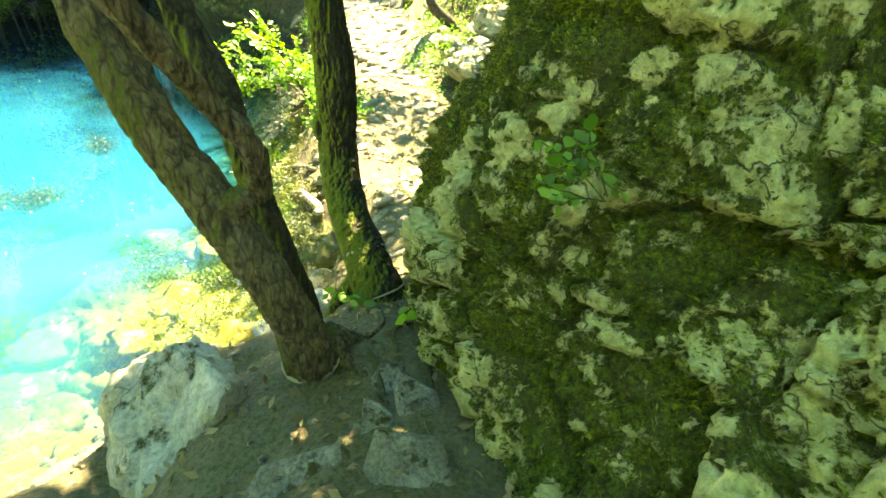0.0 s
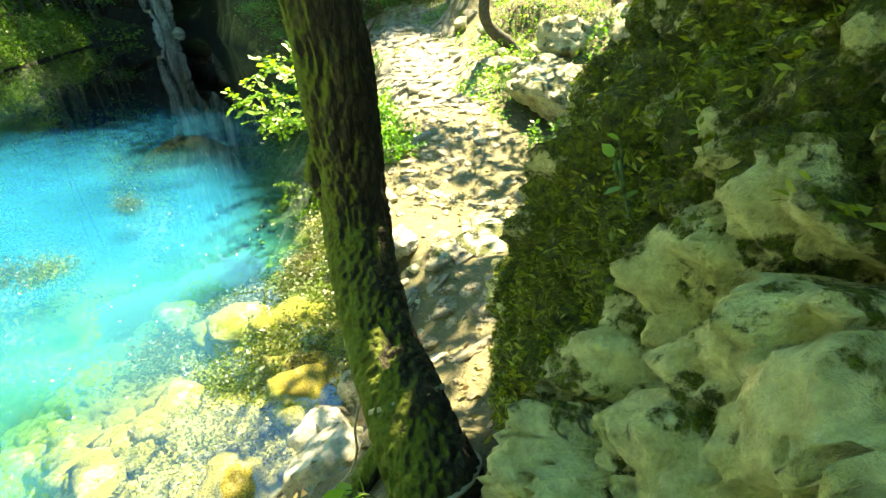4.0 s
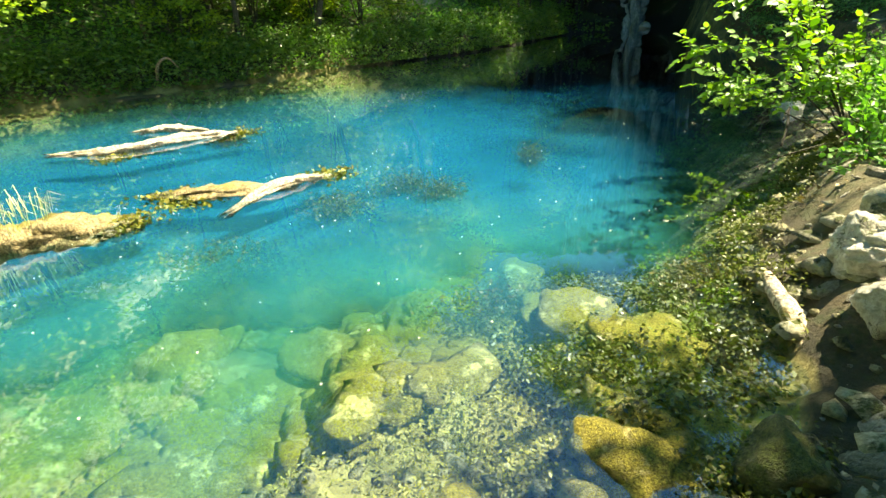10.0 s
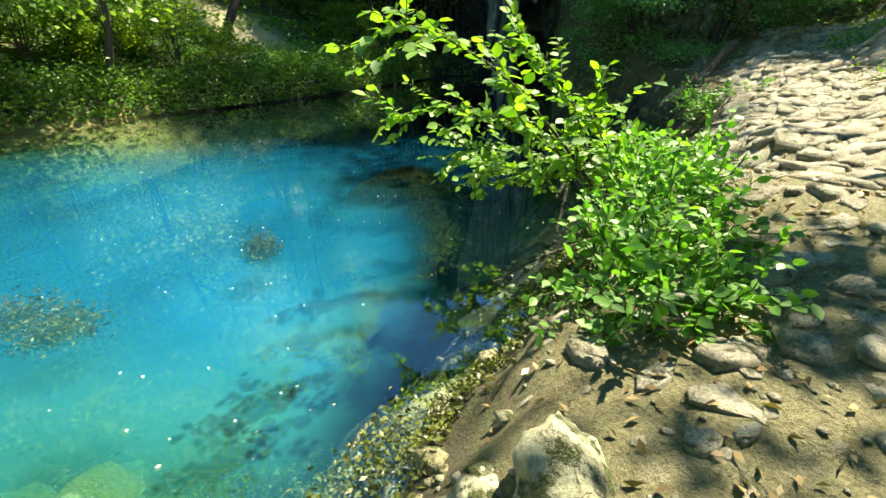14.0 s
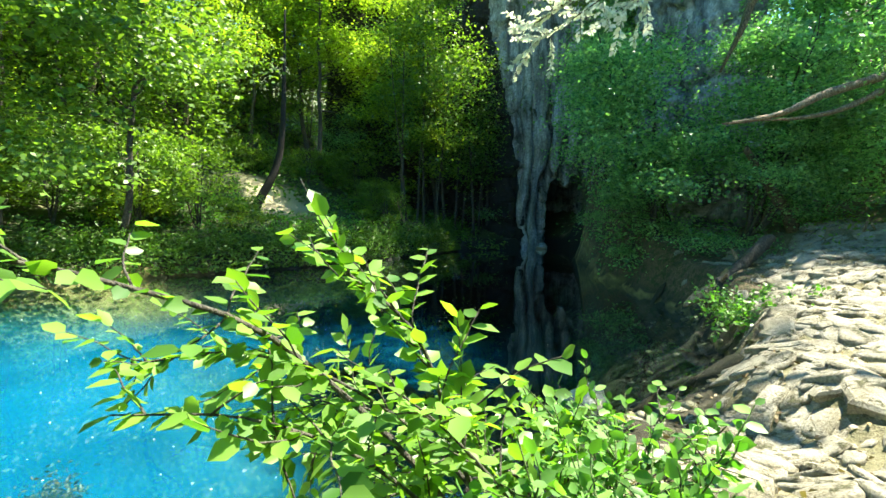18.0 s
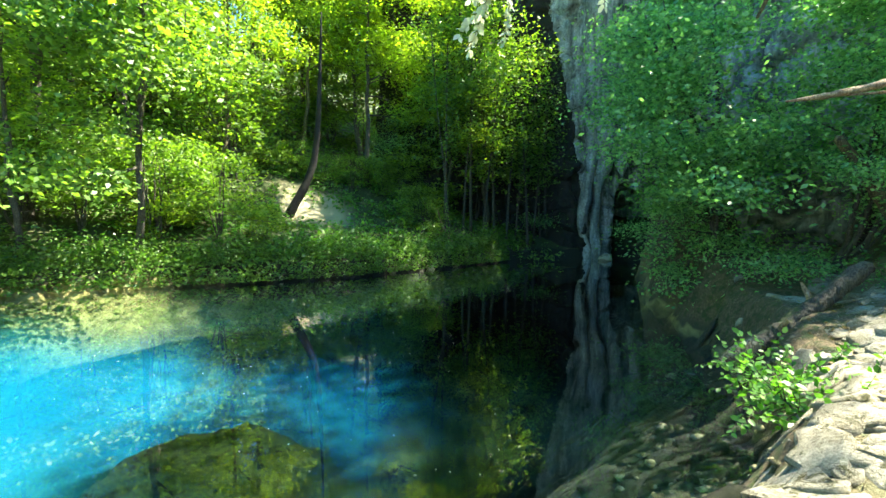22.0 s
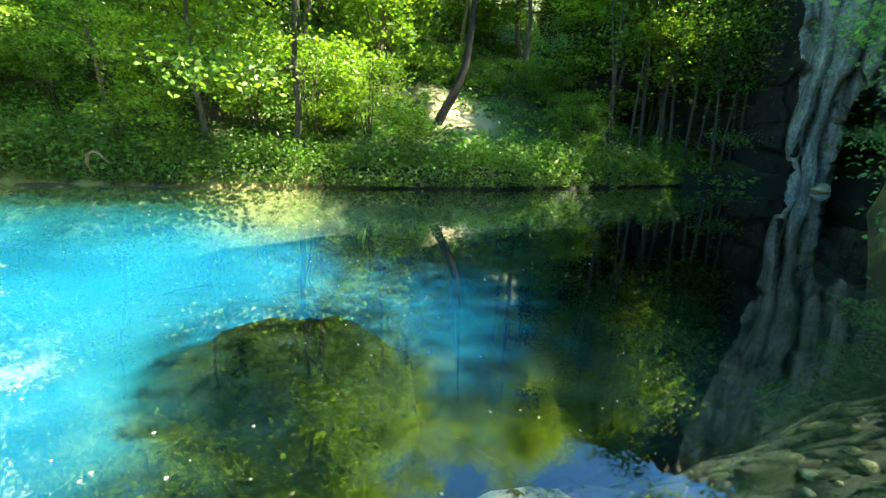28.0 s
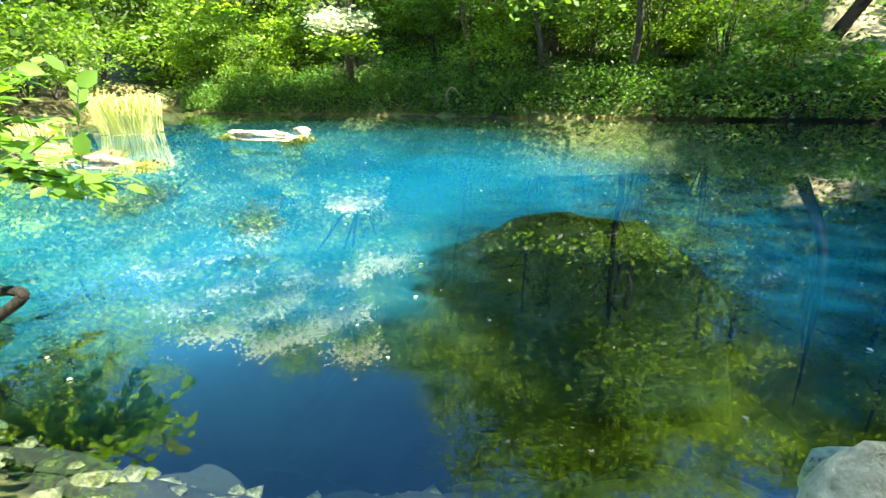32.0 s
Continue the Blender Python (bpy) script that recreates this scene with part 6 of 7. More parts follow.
log("wooden_stake", "bare wooden stake in the path's bank", [(8.7, 4.75, 0.9), (8.72, 4.7, 1.5), (8.7, 4.6, 2.0)], [0.035, 0.03, 0.025], DEADWOOD, "stake")
log("wooden_stake", "bare wooden stake in the path's bank", [(9.1, 4.3, 1.2), (8.95, 4.45, 1.6), (8.75, 4.55, 1.95)], [0.03, 0.025, 0.02], DEADWOOD, "stake")
log("broken_stick", "black forked stick over the water", [(-1.66, 1.15, 0.36), (-1.48, 1.28, 0.42), (-1.34, 1.37, 0.45), (-1.32, 1.38, 0.43), (-1.42, 1.28, 0.34), (-1.6, 1.12, 0.2), (-1.75, 1.0, 0.06)], [0.014, 0.014, 0.015, 0.016, 0.016, 0.015, 0.012], BARK_DARK, "stick")
log("white_root", "pale dead root at the far water's edge", [(4.3, 22.3, 0.05), (4.2, 21.8, 0.3), (4.0, 21.3, 0.9), (3.5, 21.2, 1.7), (3.2, 21.3, 2.6)], [0.12, 0.09, 0.07, 0.05, 0.02], DEADWOOD, "root")
log("bare_root", "bleached root hanging from the far bank", [(-11.9, 12.6, 0.2), (-11.7, 12.3, 0.7), (-11.4, 12.3, 0.9), (-11.2, 12.5, 0.6)], [0.05, 0.045, 0.03, 0.015], DEADWOOD, "root")


def afloat(label, pts, radii, bark, flat=0.55, seed=0):
    """A broken, water-worn log: flattened, split along its grain, with ragged ends."""
    n, sides = 70, 26
    line = bend(pts, n)
    u = np.linspace(0, 1, n)
    v, f = tube(line, np.interp(u, np.linspace(0, 1, len(radii)), radii), sides, 0.25, seed)
    v = np.array(v, float)
    ring = v[:n * sides].reshape(n, sides, 3)
    out = ring - line[:, None]
    along = np.cumsum(np.r_[0, np.linalg.norm(np.diff(line, axis=0), axis=1)])
    turn = np.arange(sides) * 2 * np.pi / sides
    grainy = 1 + 0.5 * fbm(np.cos(turn)[None] * 2.2 + seed, np.sin(turn)[None] * 2.2, along[:, None] * 1.6, 4) + 0.18 * fbm(np.cos(turn)[None] * 7, np.sin(turn)[None] * 7 + seed, along[:, None] * 6, 3)
    new_ring = line[:, None] + out * grainy[..., None] * np.array((1, 1, flat))
    ragged = 0.16 * fbm(np.cos(turn) * 3 + seed, np.sin(turn) * 3, turn * 0, 3)
    for end, way in ((0, line[0] - line[1]), (n - 1, line[-1] - line[-2])):
        new_ring[end] += (way / np.linalg.norm(way))[None] * (0.1 + ragged)[:, None]
    v[:n * sides] = new_ring.reshape(-1, 3)
    return tagged(part("sunken_log", mesh_of("sunken_log", v, f, bark)), label, "log", "logs lying in the pool")


afloat("bleached white log afloat in the pool", [(-11.9, 5.4, 0.0), (-10.9, 5.2, 0.03), (-10.0, 5.5, 0.04), (-9.2, 5.8, -0.02)], [0.07, 0.17, 0.2, 0.09], WOOD_PALE, 0.4, 1)
afloat("short bleached log afloat in the pool", [(-10.9, 6.65, 0.0), (-10.4, 6.5, 0.05), (-9.8, 6.25, 0.0)], [0.1, 0.17, 0.09], WOOD_PALE, 0.45, 4)
afloat("brown weed-covered log at the surface", [(-9.8, 2.7, -0.06), (-9.2, 2.45, 0.0), (-8.7, 2.3, 0.02), (-8.2, 2.35, -0.06)], [0.08, 0.2, 0.2, 0.1], LOG_MOSSY, 0.25, 7)
afloat("bleached plank-like log crossing the weed-covered one", [(-8.75, 1.85, -0.06), (-8.5, 2.02, 0.02), (-8.15, 2.3, 0.05), (-7.75, 2.6, -0.05)], [0.06, 0.12, 0.15, 0.1], WOOD_PALE, 0.3, 8)
afloat("thick mossy log with dry grass on it", [(-12.5, 0.9, 0.0), (-11.6, 1.2, 0.04), (-10.7, 1.6, 0.05), (-10.0, 1.95, -0.1)], [0.25, 0.32, 0.32, 0.22], LOG_MOSSY, 0.4, 9)
r = np.random.RandomState(63)
for x, y, n in ((-9.1, 5.85, 260), (-10.9, 4.95, 200), (-7.6, 2.65, 240), (-9.3, 2.3, 260), (-9.95, 1.9, 380), (-9.6, 2.62, 160)):
    at = np.array((x, y, -0.05)) + r.normal(size=(n, 3)) * np.array((0.2, 0.12, 0.03))
    v, q = leaf_quads(at, 0.07, r, 0.5)
    tagged(part("log_moss", quad_mesh("log_moss", v, q, LEAF_ALGAE)), "ragged yellow-brown moss trailing from a floating log", "moss", "moss on the logs", "stuff")
for k, pts in enumerate([[(-8.45, -4.75), (-8.2, -4.6), (-8.0, -4.65), (-7.8, -4.5)], [(-8.35, -4.5), (-8.15, -4.5), (-7.95, -4.4)], [(-8.5, -4.95), (-8.25, -4.85), (-8.1, -4.7)], [(-8.1, -4.75), (-7.95, -4.6), (-7.75, -4.4)], [(-8.75, -4.8), (-8.5, -4.62), (-8.3, -4.4)], [(-8.6, -5.0), (-8.4, -4.9), (-8.3, -4.98)]]):
    log("root", "bare tree root lying over the trodden earth", [(x, y, on_ground(x, y, 0.005)) for x, y in pts], [0.012, 0.018, 0.01], BARK_BROWN, "root", sides=7, n=16)["group"] = "roots on the path"

# bent tree above the path, slanted tree on the far bank
bent = empty("bent_tree", 3.4, -1.0, 1.2, "thin bent tree growing out of the stony slope", "tree")
log("trunk", "", [(3.6, -1.25, 1.0), (3.3, -0.95, 1.5), (2.95, -0.6, 1.85), (2.8, -0.45, 2.3), (2.92, -0.48, 3.0), (3.05, -0.45, 4.2), (3.0, -0.3, 6.5)], [0.2, 0.155, 0.14, 0.125, 0.115, 0.1, 0.03], BARK_GREY, parent=bent).matrix_basis = Matrix.Translation((-3.4, 1.0, -1.2))
slanted = empty("slanted_tree", -3.65, 20.0, 1.7, "dark slanted trunk on the sunlit far bank", "tree")
log("trunk", "", [(-3.75, 20.65, 1.2), (-3.42, 20.72, 2.0), (-2.95, 20.8, 2.95), (-2.5, 20.9, 3.9), (-2.25, 21.0, 5.0), (-2.1, 21.2, 7.2), (-2.0, 21.3, 11.0)], [0.3, 0.21, 0.18, 0.165, 0.14, 0.1, 0.03], BARK_DARK, parent=slanted).matrix_basis = Matrix.Translation((3.65, -20.0, -1.7))


# ---- strap and cords on the two trees ----
def band(name, label, centre, way_up, radius, width, category):
    d = np.array(way_up) / np.linalg.norm(way_up)
    c = np.array(centre)
    k = np.array([-1.0, -0.9, 0.9, 1.0]) * width / 2
    v, f = tube(c[None] + k[:, None] * d[None], [radius * 0.9, radius, radius, radius * 0.9], 40, 0.02, 1.0)
    return tagged(part(name, mesh_of(name, v, f[:120], CLOTH)), label, category)


band("strap", "pale webbing strap tied round the mossy trunk", (-7.47, -4.02, 1.48), (0.35, 0.42, 0.5), 0.172, 0.022, "strap")
band("rope", "thin grey rope tied round the foot of the leaning tree", (-8.66, -4.33, 1.64), (-0.12, 0.02, 0.5), 0.155, 0.012, "rope")
band("rope", "thin grey rope tied round the foot of the mossy tree", (-7.61, -4.22, 1.27), (0.15, 0.3, 0.5), 0.195, 0.012, "rope")
log("cord", "loose cord hanging from the strap", [(-7.55, -3.84, 1.44), (-7.57, -3.82, 1.3), (-7.56, -3.8, 1.12), (-7.6, -3.76, 0.98), (-7.7, -3.68, 0.9)], [0.006, 0.006], CLOTH, "cord", sides=6, n=20, rough=0)


# ---- plants with leaves of their own ----
LEAF = np.array([(0, 0, 0), (0.22, 0.24, 0.03), (0.62, 0.27, 0.02), (1, 0, -0.1), (0.62, -0.27, 0.02), (0.22, -0.24, 0.03), (0.28, 0, -0.03), (0.64, 0, -0.05)])
LEAF_TRIS = np.array([(0, 6, 1), (0, 5, 6), (1, 6, 7), (1, 7, 2), (6, 5, 4), (6, 4, 7), (2, 7, 3), (7, 4, 3)])


def placed_leaves(at, way_out, size, rng, flat=0.55):
    """Vertices and triangles of leaves at places, pointing along way_out."""
    n = len(at)
    up = rng.normal(size=(n, 3)) * (1 - flat) + np.array([0, 0, 1.0]) * flat
    d = way_out / (np.linalg.norm(way_out, axis=1)[:, None] + 1e-9)
    w = np.cross(up, d)
    w /= np.linalg.norm(w, axis=1)[:, None] + 1e-9
    u = np.cross(d, w)
    s = (size * rng.uniform(0.6, 1.2, n))[:, None, None]
    v = at[:, None] + s * (LEAF[None, :, 0, None] * d[:, None] + LEAF[None, :, 1, None] * w[:, None] * 1.15 + LEAF[None, :, 2, None] * u[:, None])
    return v, (LEAF_TRIS[None] + 8 * np.arange(n)[:, None, None])


def plant(name, label, branches, leaf_size, per_metre, leaf, bark, seed, category="shrub", twigs=5, twig_length=0.4, singles=0, flat=0.55, group="", top=99.0):
    """Branches given as lines; twigs and leaves grow from them. singles: how many leaves are parts of their own."""
    rng = np.random.RandomState(seed)
    base = branches[0][0][0]
    thing = empty(name, *base, label, category, group)
    back = Matrix.Translation(-Vector(base))
    ats, outs = [], []
    for pts, r in branches:
        line = bend(pts, 18)
        v, f = tube(line, np.linspace(r, max(0.003, r * 0.25), 18), 7, 0.05, seed)
        part("stem", mesh_of("stem", v, f, bark), thing, at=back)
        lines = [line[4:]]
        for k in range(twigs):
            p = rng.randint(5, 17)
            d = line[min(p + 1, 17)] - line[p - 1]
            d = d / np.linalg.norm(d) + rng.normal(size=3) * 0.7
            tw = limb_line(line[p], d, twig_length * rng.uniform(0.5, 1.2), rng, 8, 0.03, 0.14)
            v, f = tube(tw, np.linspace(0.005, 0.002, 8), 5)
            part("twig", mesh_of("twig", v, f, bark), thing, at=back)
            lines.append(tw)
        for ln in lines:
            length = np.linalg.norm(np.diff(ln, axis=0), axis=1).sum()
            m = max(2, int(length * per_metre))
            s = np.linspace(0.1, 1, m) * (len(ln) - 1)
            p = np.stack([np.interp(s, np.arange(len(ln)), ln[:, c]) for c in range(3)], 1)
            g = np.gradient(ln, axis=0)
            g = np.stack([np.interp(s, np.arange(len(ln)), g[:, c]) for c in range(3)], 1)
            g /= np.linalg.norm(g, axis=1)[:, None] + 1e-9
            side = np.cross(g, (0, 0, 1.0)) * np.where(np.arange(m) % 2, 1, -1)[:, None]
            ats.append(p)
            outs.append(g * 0.6 + side * 0.9 + rng.normal(size=(m, 3)) * 0.25 - np.array([0, 0, 0.15]))
    at, out = np.concatenate(ats), np.concatenate(outs)
    low = at[:, 2] < top
    at, out = at[low], out[low]
    v, t = placed_leaves(at, out, leaf_size, rng, flat)
    order = rng.permutation(len(at))
    own, rest = order[:singles], order[singles:]
    for k in own:
        c = at[k]
        me = quad_mesh("leaf", v[k] - c, LEAF_TRIS, leaf)
        part("leaf", me, thing, at=Matrix.Translation(Vector(c) - Vector(base)))
    if len(rest):
        me = quad_mesh("foliage", v[rest].reshape(-1, 3), (LEAF_TRIS[None] + 8 * np.arange(len(rest))[:, None, None]).reshape(-1, 3), leaf)
        part("foliage", me, thing, at=back)
    return thing


plant("hazel_shrub", "sunlit hazel shrub arching from the path's edge over the water",
      [([(-1.75, 0.15, 0.2), (-2.1, 0.35, 0.9), (-2.7, 0.45, 1.55), (-3.15, 0.33, 1.8), (-3.5, 0.2, 1.92), (-3.78, 0.1, 1.92)], 0.016),
       ([(-1.7, 0.2, 0.2), (-2.0, 0.4, 1.0), (-2.15, 0.55, 1.5), (-2.4, 0.7, 1.75), (-2.55, 0.82, 1.86)], 0.014),
       ([(-1.65, 0.2, 0.2), (-1.9, 0.6, 0.8), (-2.4, 0.9, 1.2), (-2.9, 1.1, 1.35), (-3.4, 1.2, 1.3)], 0.014),
       ([(-1.6, 0.25, 0.2), (-1.8, 0.7, 0.65), (-2.05, 1.0, 0.9), (-2.4, 1.3, 0.95), (-2.75, 1.5, 0.85)], 0.013),
       ([(-1.6, 0.2, 0.2), (-1.6, 0.5, 0.7), (-1.7, 0.7, 0.8), (-1.8, 0.85, 0.9)], 0.012),
       ([(-1.6, 0.25, 0.2), (-1.9, 0.9, 0.5), (-2.15, 1.25, 0.65), (-2.25, 1.5, 0.68), (-2.25, 1.7, 0.62)], 0.011),
       ([(-1.65, 0.15, 0.25), (-2.0, 0.3, 0.7), (-2.4, 0.35, 1.1), (-2.8, 0.3, 1.35), (-3.2, 0.35, 1.4)], 0.012),
       ([(-1.55, 0.2, 0.25), (-1.4, 0.5, 0.6), (-1.3, 0.7, 0.75), (-1.25, 0.85, 0.85)], 0.01),
       ([(-1.6, 0.1, 0.3), (-1.8, 0.2, 0.8), (-2.1, 0.2, 1.2), (-2.4, 0.1, 1.5)], 0.012),
       ([(-1.55, 0.25, 0.3), (-1.6, 0.6, 0.6), (-1.8, 0.9, 0.7), (-2.3, 1.1, 0.75), (-2.7, 1.3, 0.7)], 0.01)],
      0.098, 28, LEAF_HAZEL, BARK_GREY, 31, "shrub", 15, 0.42, 290, 0.68, top=2.05)
plant("edge_bush", "low leafy bush between path and water", [([(-0.9, 0.75, 0.35), (-0.9 + 0.35 * math.cos(a), 0.75 + 0.3 * math.sin(a), 0.65), (-0.9 + 0.6 * math.cos(a), 0.75 + 0.5 * math.sin(a), 0.85)], 0.007) for a in (0.3, 1.2, 2.1, 3.0, 4.0, 5.2, 5.9)],
      0.08, 20, LEAF_FERN, BARK_GREY, 33, "bush", 6, 0.3)
plant("nettle_clump", "fresh green herbs among the shore stones", [([(-2.75, -0.75, 0.3), (-2.75 + 0.12 * math.cos(a), -0.75 + 0.12 * math.sin(a), 0.5), (-2.75 + 0.3 * math.cos(a), -0.75 + 0.3 * math.sin(a), 0.62 + 0.2 * (k % 3))], 0.005) for k, a in enumerate((0.2, 0.9, 1.8, 2.7, 3.5, 4.3, 5.1, 5.9))],
      0.085, 30, LEAF_FERN, LEAF_STALK, 34, "plant", 5, 0.22)
plant("nettle_clump", "tall pale-green herb with thin stalks", [([(-2.4, -0.35, 0.3), (-2.4 + 0.05 * math.cos(a), -0.35 + 0.05 * math.sin(a), 0.7), (-2.4 + 0.2 * math.cos(a), -0.35 + 0.2 * math.sin(a), 1.0)], 0.004) for a in (0.5, 1.9, 3.2, 4.6)],
      0.06, 18, LEAF_FERN, LEAF_STALK, 35, "plant", 4, 0.2)
for k, (x, y, z, h, s) in enumerate(((-2.15, -0.45, 0.4, 0.45, 0.45), (-1.55, -0.02, 0.55, 0.5, 0.4), (-3.05, -0.98, 0.25, 0.28, 0.3), (-1.15, 0.42, 0.5, 0.4, 0.4), (-2.6, -1.12, 0.42, 0.32, 0.34), (-2.85, -1.05, 0.35, 0.4, 0.36), (-2.35, -0.75, 0.45, 0.45, 0.38), (-1.85, -0.25, 0.5, 0.55, 0.42))):
    plant("edge_plant", "leafy green herbs crowding the path's edge", [([(x, y, z - 0.1), (x + 0.4 * s * math.cos(a), y + 0.4 * s * math.sin(a), z + 0.6 * h), (x + s * math.cos(a), y + s * math.sin(a), z + h * (0.7 + 0.3 * (j % 3)))], 0.005) for j, a in enumerate(np.linspace(0.2, 6.0, 9))],
          0.07, 30, LEAF_FERN, LEAF_STALK, 110 + k, "plant", 6, 0.26, group="herbs along the path's edge")
plant("bank_bush", "bright low bush between log and path", [([(4.0, 3.5, 0.35), (4.0 + 0.35 * math.cos(a), 3.5 + 0.35 * math.sin(a), 0.62), (4.0 + 0.65 * math.cos(a), 3.5 + 0.7 * math.sin(a), 0.55 + 0.3 * (k % 2))], 0.006) for k, a in enumerate(np.linspace(0, 6.0, 16))],
      0.075, 26, LEAF_FERN, BARK_GREY, 36, "bush", 8, 0.4)
plant("bank_bush", "low bush on the stony shore", [([(3.7, 3.1, 0.4), (3.7 + 0.25 * math.cos(a), 3.1 + 0.25 * math.sin(a), 0.65), (3.7 + 0.5 * math.cos(a), 3.1 + 0.5 * math.sin(a), 0.6 + 0.2 * (k % 2))], 0.005) for k, a in enumerate(np.linspace(0, 6.0, 12))],
      0.07, 24, LEAF_FERN, BARK_GREY, 37, "bush", 6, 0.3)
plant("wall_vine", "fresh green creeper with heart-shaped leaves on the rock", [([(-8.7, -5.5, 2.92), (-8.69, -5.42, 2.98), (-8.67, -5.37, 3.0), (-8.63, -5.34, 2.97)], 0.003), ([(-8.7, -5.5, 2.92), (-8.72, -5.42, 2.92), (-8.74, -5.37, 2.89)], 0.003), ([(-8.7, -5.5, 2.94), (-8.71, -5.44, 3.04), (-8.72, -5.4, 3.09)], 0.003)],
      0.06, 50, LEAF_FERN, LEAF_STALK, 38, "plant", 3, 0.12)
plant("wall_vine", "few round leaves on a stalk in the mossy rock", [([(-7.75, -4.85, 2.5), (-7.7, -4.72, 2.55), (-7.6, -4.66, 2.68)], 0.003)], 0.042, 14, LEAF_FERN, LEAF_STALK, 39, "plant", 2, 0.14)
plant("ground_plant", "broad fresh leaves at the foot of the mossy tree", [([(-7.78, -4.12, 1.22), (-7.8, -4.05, 1.32), (-7.85, -3.98, 1.35)], 0.004), ([(-7.78, -4.12, 1.22), (-7.85, -4.12, 1.34), (-7.92, -4.14, 1.38)], 0.004)], 0.085, 24, LEAF_FERN, LEAF_STALK, 40, "plant", 2, 0.14)
plant("ground_plant", "small leafy sprout beside the rock wall", [([(-8.2, -4.85, 1.62), (-8.22, -4.78, 1.75), (-8.25, -4.74, 1.8)], 0.004)], 0.08, 22, LEAF_FERN, LEAF_STALK, 41, "plant", 2, 0.12)
plant("ground_plant", "dark leafy plant beside the path", [([(-1.9, -3.3, 0.7), (-1.9 + 0.25 * math.cos(a), -3.3 + 0.25 * math.sin(a), 0.95), (-1.9 + 0.4 * math.cos(a), -3.3 + 0.4 * math.sin(a), 0.95)], 0.004) for a in np.linspace(0, 6, 8)], 0.08, 24, LEAF_FERN, LEAF_STALK, 42, "plant", 4, 0.25)
plant("willow_sprout", "pale sprout with narrow leaves by the driftwood", [([(-4.85, -2.35, 0.1), (-4.85 + 0.06 * math.cos(a), -2.35 + 0.06 * math.sin(a), 0.22), (-4.85 + 0.1 * math.cos(a), -2.35 + 0.1 * math.sin(a), 0.32)], 0.003) for a in (0.4, 2.0, 3.9, 5.3)], 0.055, 40, LEAF_HAZEL, LEAF_STALK, 43, "plant", 0)
plant("hanging_branch", "sunlit branch with pale leaves hanging over the pool", [([(6.5, 0.8, 8.5), (5.0, 2.6, 7.2), (3.6, 3.6, 6.2), (2.3, 4.2, 5.55), (1.5, 4.5, 5.2), (0.9, 4.8, 4.8)], 0.045), ([(2.3, 4.2, 5.55), (2.0, 4.8, 5.3), (1.6, 5.2, 5.0), (1.25, 5.4, 4.8)], 0.014), ([(2.9, 4.0, 5.8), (2.6, 4.5, 5.4), (2.2, 4.7, 5.1)], 0.014)],
      0.11, 34, LEAF_PALE, BARK_BROWN, 44, "branch", 12, 0.7)
log("hanging_limb", "dark bare limb hanging down through the leaves", [(6.0, 1.5, 9.0), (5.0, 2.8, 7.2), (4.15, 3.75, 5.5), (3.85, 3.85, 4.8), (3.6, 3.95, 4.2)], [0.09, 0.075, 0.06, 0.045, 0.015], BARK_BROWN, "branch")


# ---- petals afloat ----
r = np.random.RandomState(91)
px, py = r.uniform(-11, 1.5, 420), r.uniform(-1.5, 9.5, 420)
ok = (shore_distance(px, py) < -0.4) & (np.hypot(px, py - 1) > 1.6)
at = np.stack([px[ok], py[ok], np.full(ok.sum(), 0.006)], 1)
v, q = leaf_quads(at, 0.022, r, 0.97, 0.8)
v[:, 2] = np.maximum(v[:, 2], 0.003)
tagged(part("petals", quad_mesh("petals", v, q, LEAF_PALE)), "white petals scattered over the still water", "petals", kind="stuff")


# ---- water plants ----
def weed(name, label, x, y, z, size, n, leaf, seed, category="plant", flat=0.75, leaf_size=0.1, group=""):
    r = np.random.RandomState(seed)
    p = r.normal(size=(n, 3)) * np.array(size) * 0.45 + np.array((x, y, z))
    p[:, 2] = np.minimum(p[:, 2], z + size[2])
    v, q = leaf_quads(p, leaf_size, r, flat, 0.4)
    return tagged(part(name, quad_mesh(name, v, q, leaf)), label, category, group)


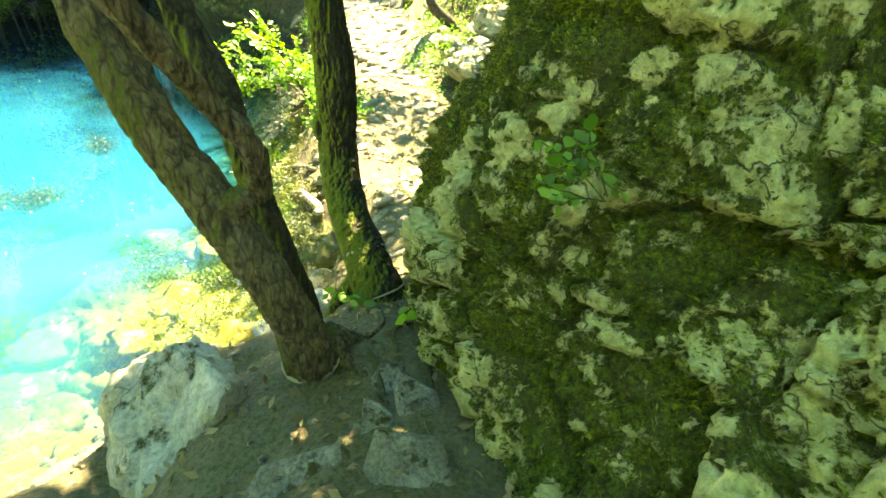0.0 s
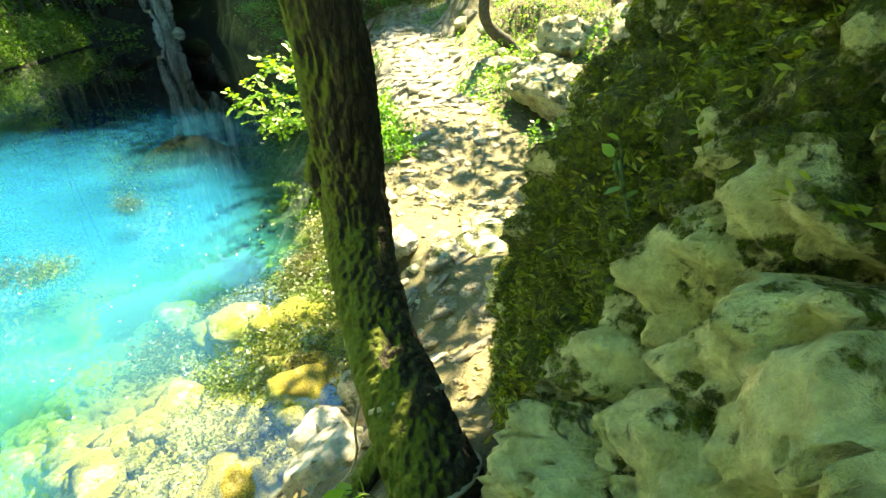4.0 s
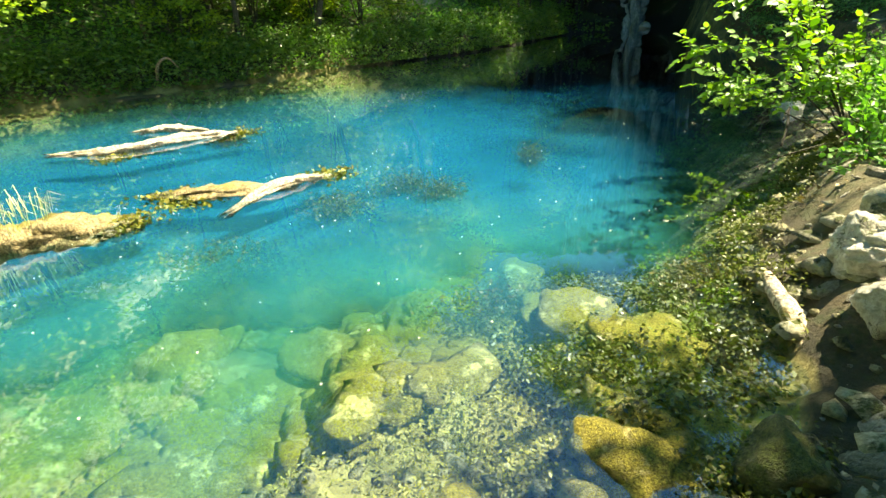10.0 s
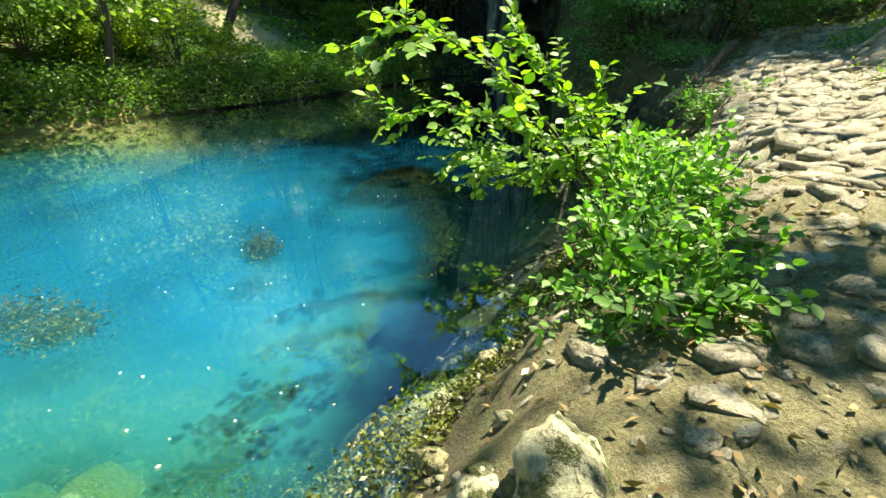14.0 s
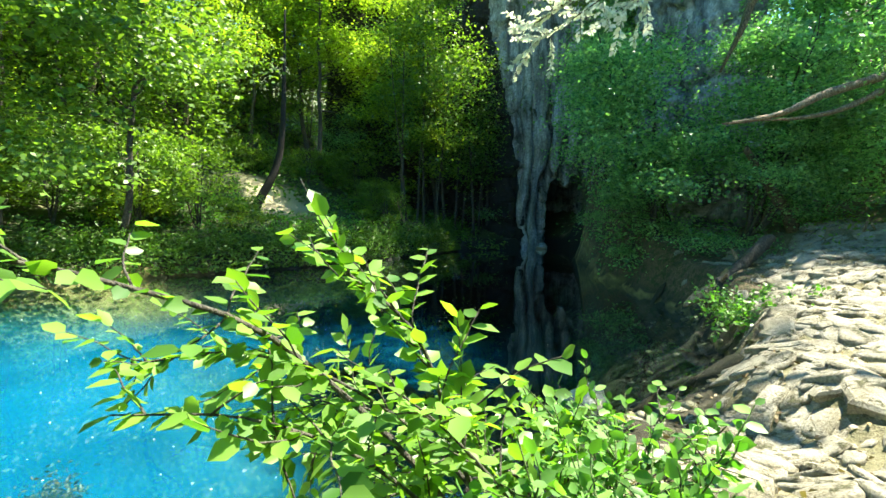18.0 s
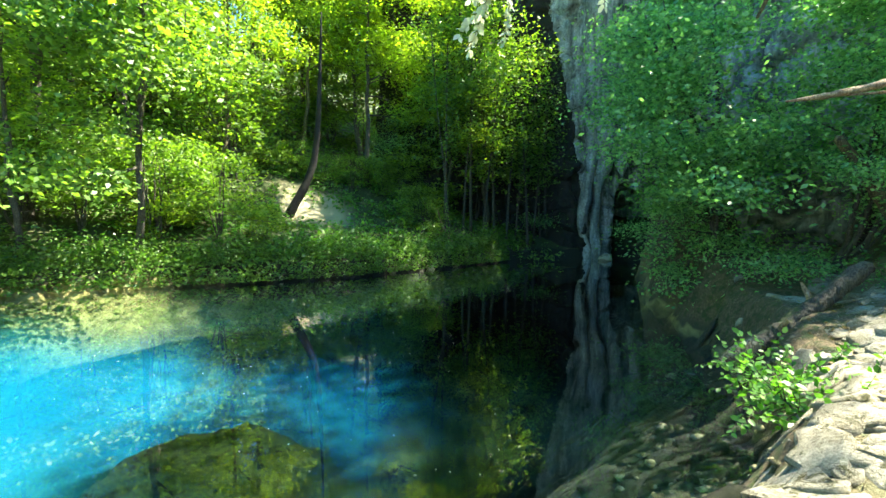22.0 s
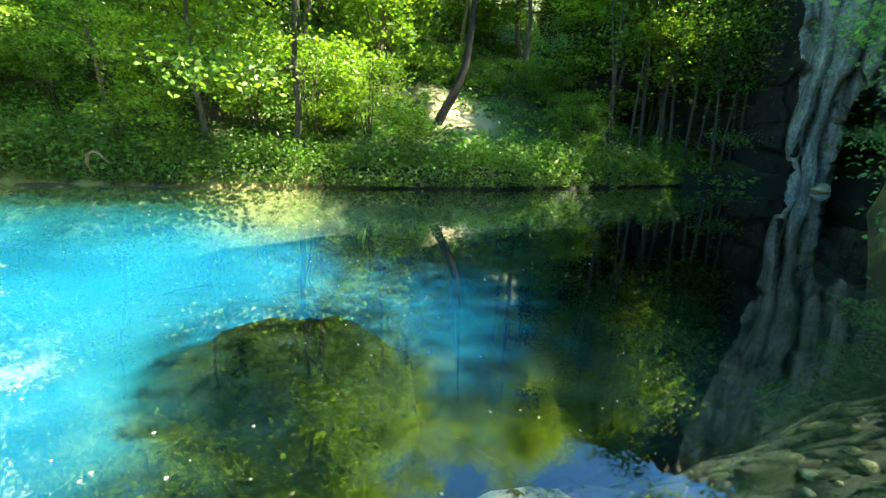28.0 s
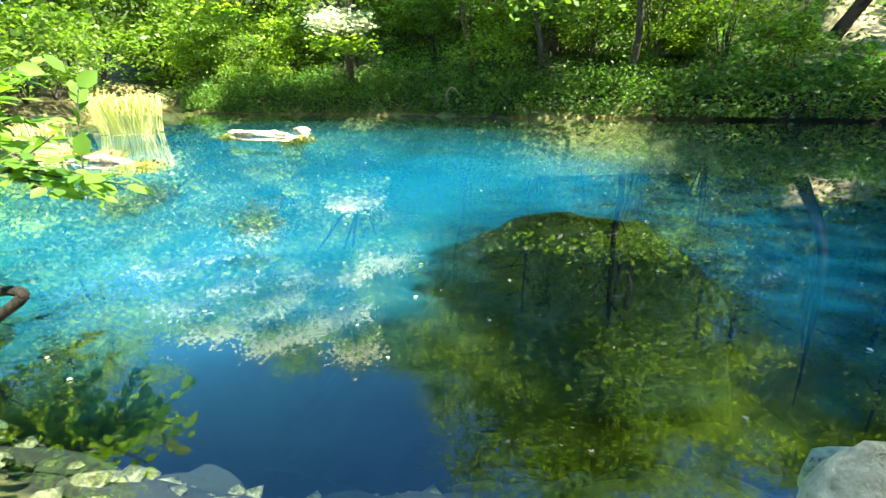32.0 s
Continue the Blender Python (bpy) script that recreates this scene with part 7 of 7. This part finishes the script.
for k, (x, y, z, s) in enumerate([(-6.66, 2.56, -0.25, (0.7, 0.4, 0.16)), (-6.2, 2.2, -0.3, (0.5, 0.4, 0.16)), (-4.4, 3.1, -0.3, (0.3, 0.4, 0.2)), (-7.6, 2.0, -0.2, (0.6, 0.4, 0.12)), (-9.0, 1.4, -0.4, (0.8, 0.5, 0.2)), (-9.3, 5.7, -0.1, (0.5, 0.3, 0.1)),
                                  (-5.3, -2.0, -0.12, (0.6, 0.4, 0.1)), (-4.8, -1.0, -0.12, (0.5, 0.4, 0.08)), (-5.6, -2.4, -0.14, (0.5, 0.3, 0.1)), (-6.6, -0.4, -0.42, (0.7, 0.5, 0.15))]):
    weed("water_weed", "brown-green water weed under the surface", x, y, z - 0.06, (s[0] * 0.75, s[1] * 0.75, s[2] * 1.2), 1300, LEAF_WEED, 60 + k, flat=0.4, leaf_size=0.05, group="water weeds")


def grass(name, label, x, y, z, spread, n, height, leaf, seed, droop=0.5, category="grass"):
    r = np.random.RandomState(seed)
    a, d = r.uniform(0, 2 * np.pi, n), np.sqrt(r.uniform(0, 1, n)) * spread
    vs, qs = [], []
    for k in range(n):
        p = np.array([x + d[k] * math.cos(a[k]), y + d[k] * math.sin(a[k]), z])
        h, b = height * r.uniform(0.6, 1.2), a[k] + r.normal() * 0.6
        o = np.array([math.cos(b), math.sin(b), 0.0])
        w = np.array([-o[1], o[0], 0]) * 0.012 * height
        m, t = p + np.array([0, 0, h * 0.75]) + o * h * 0.18, p + np.array([0, 0, h * (1.0 - 0.6 * droop)]) + o * h * 0.5 * (0.5 + droop)
        vs += [p - w, p + w, m + w, m - w, t + w * 0.2, t - w * 0.2]
        qs += [(6 * k, 6 * k + 1, 6 * k + 2, 6 * k + 3), (6 * k + 3, 6 * k + 2, 6 * k + 4, 6 * k + 5)]
    return tagged(part(name, quad_mesh(name, np.array(vs), np.array(qs), leaf)), label, category)


grass("dry_grass", "dry yellow grass standing at the pool's end", -13.4, 3.5, 0.02, 0.65, 300, 1.05, LEAF_DRY, 1, 0.6)
grass("dry_grass", "dry grass on the mossy log", -10.9, 1.6, 0.2, 0.5, 120, 0.3, LEAF_DRY, 2, 0.8)
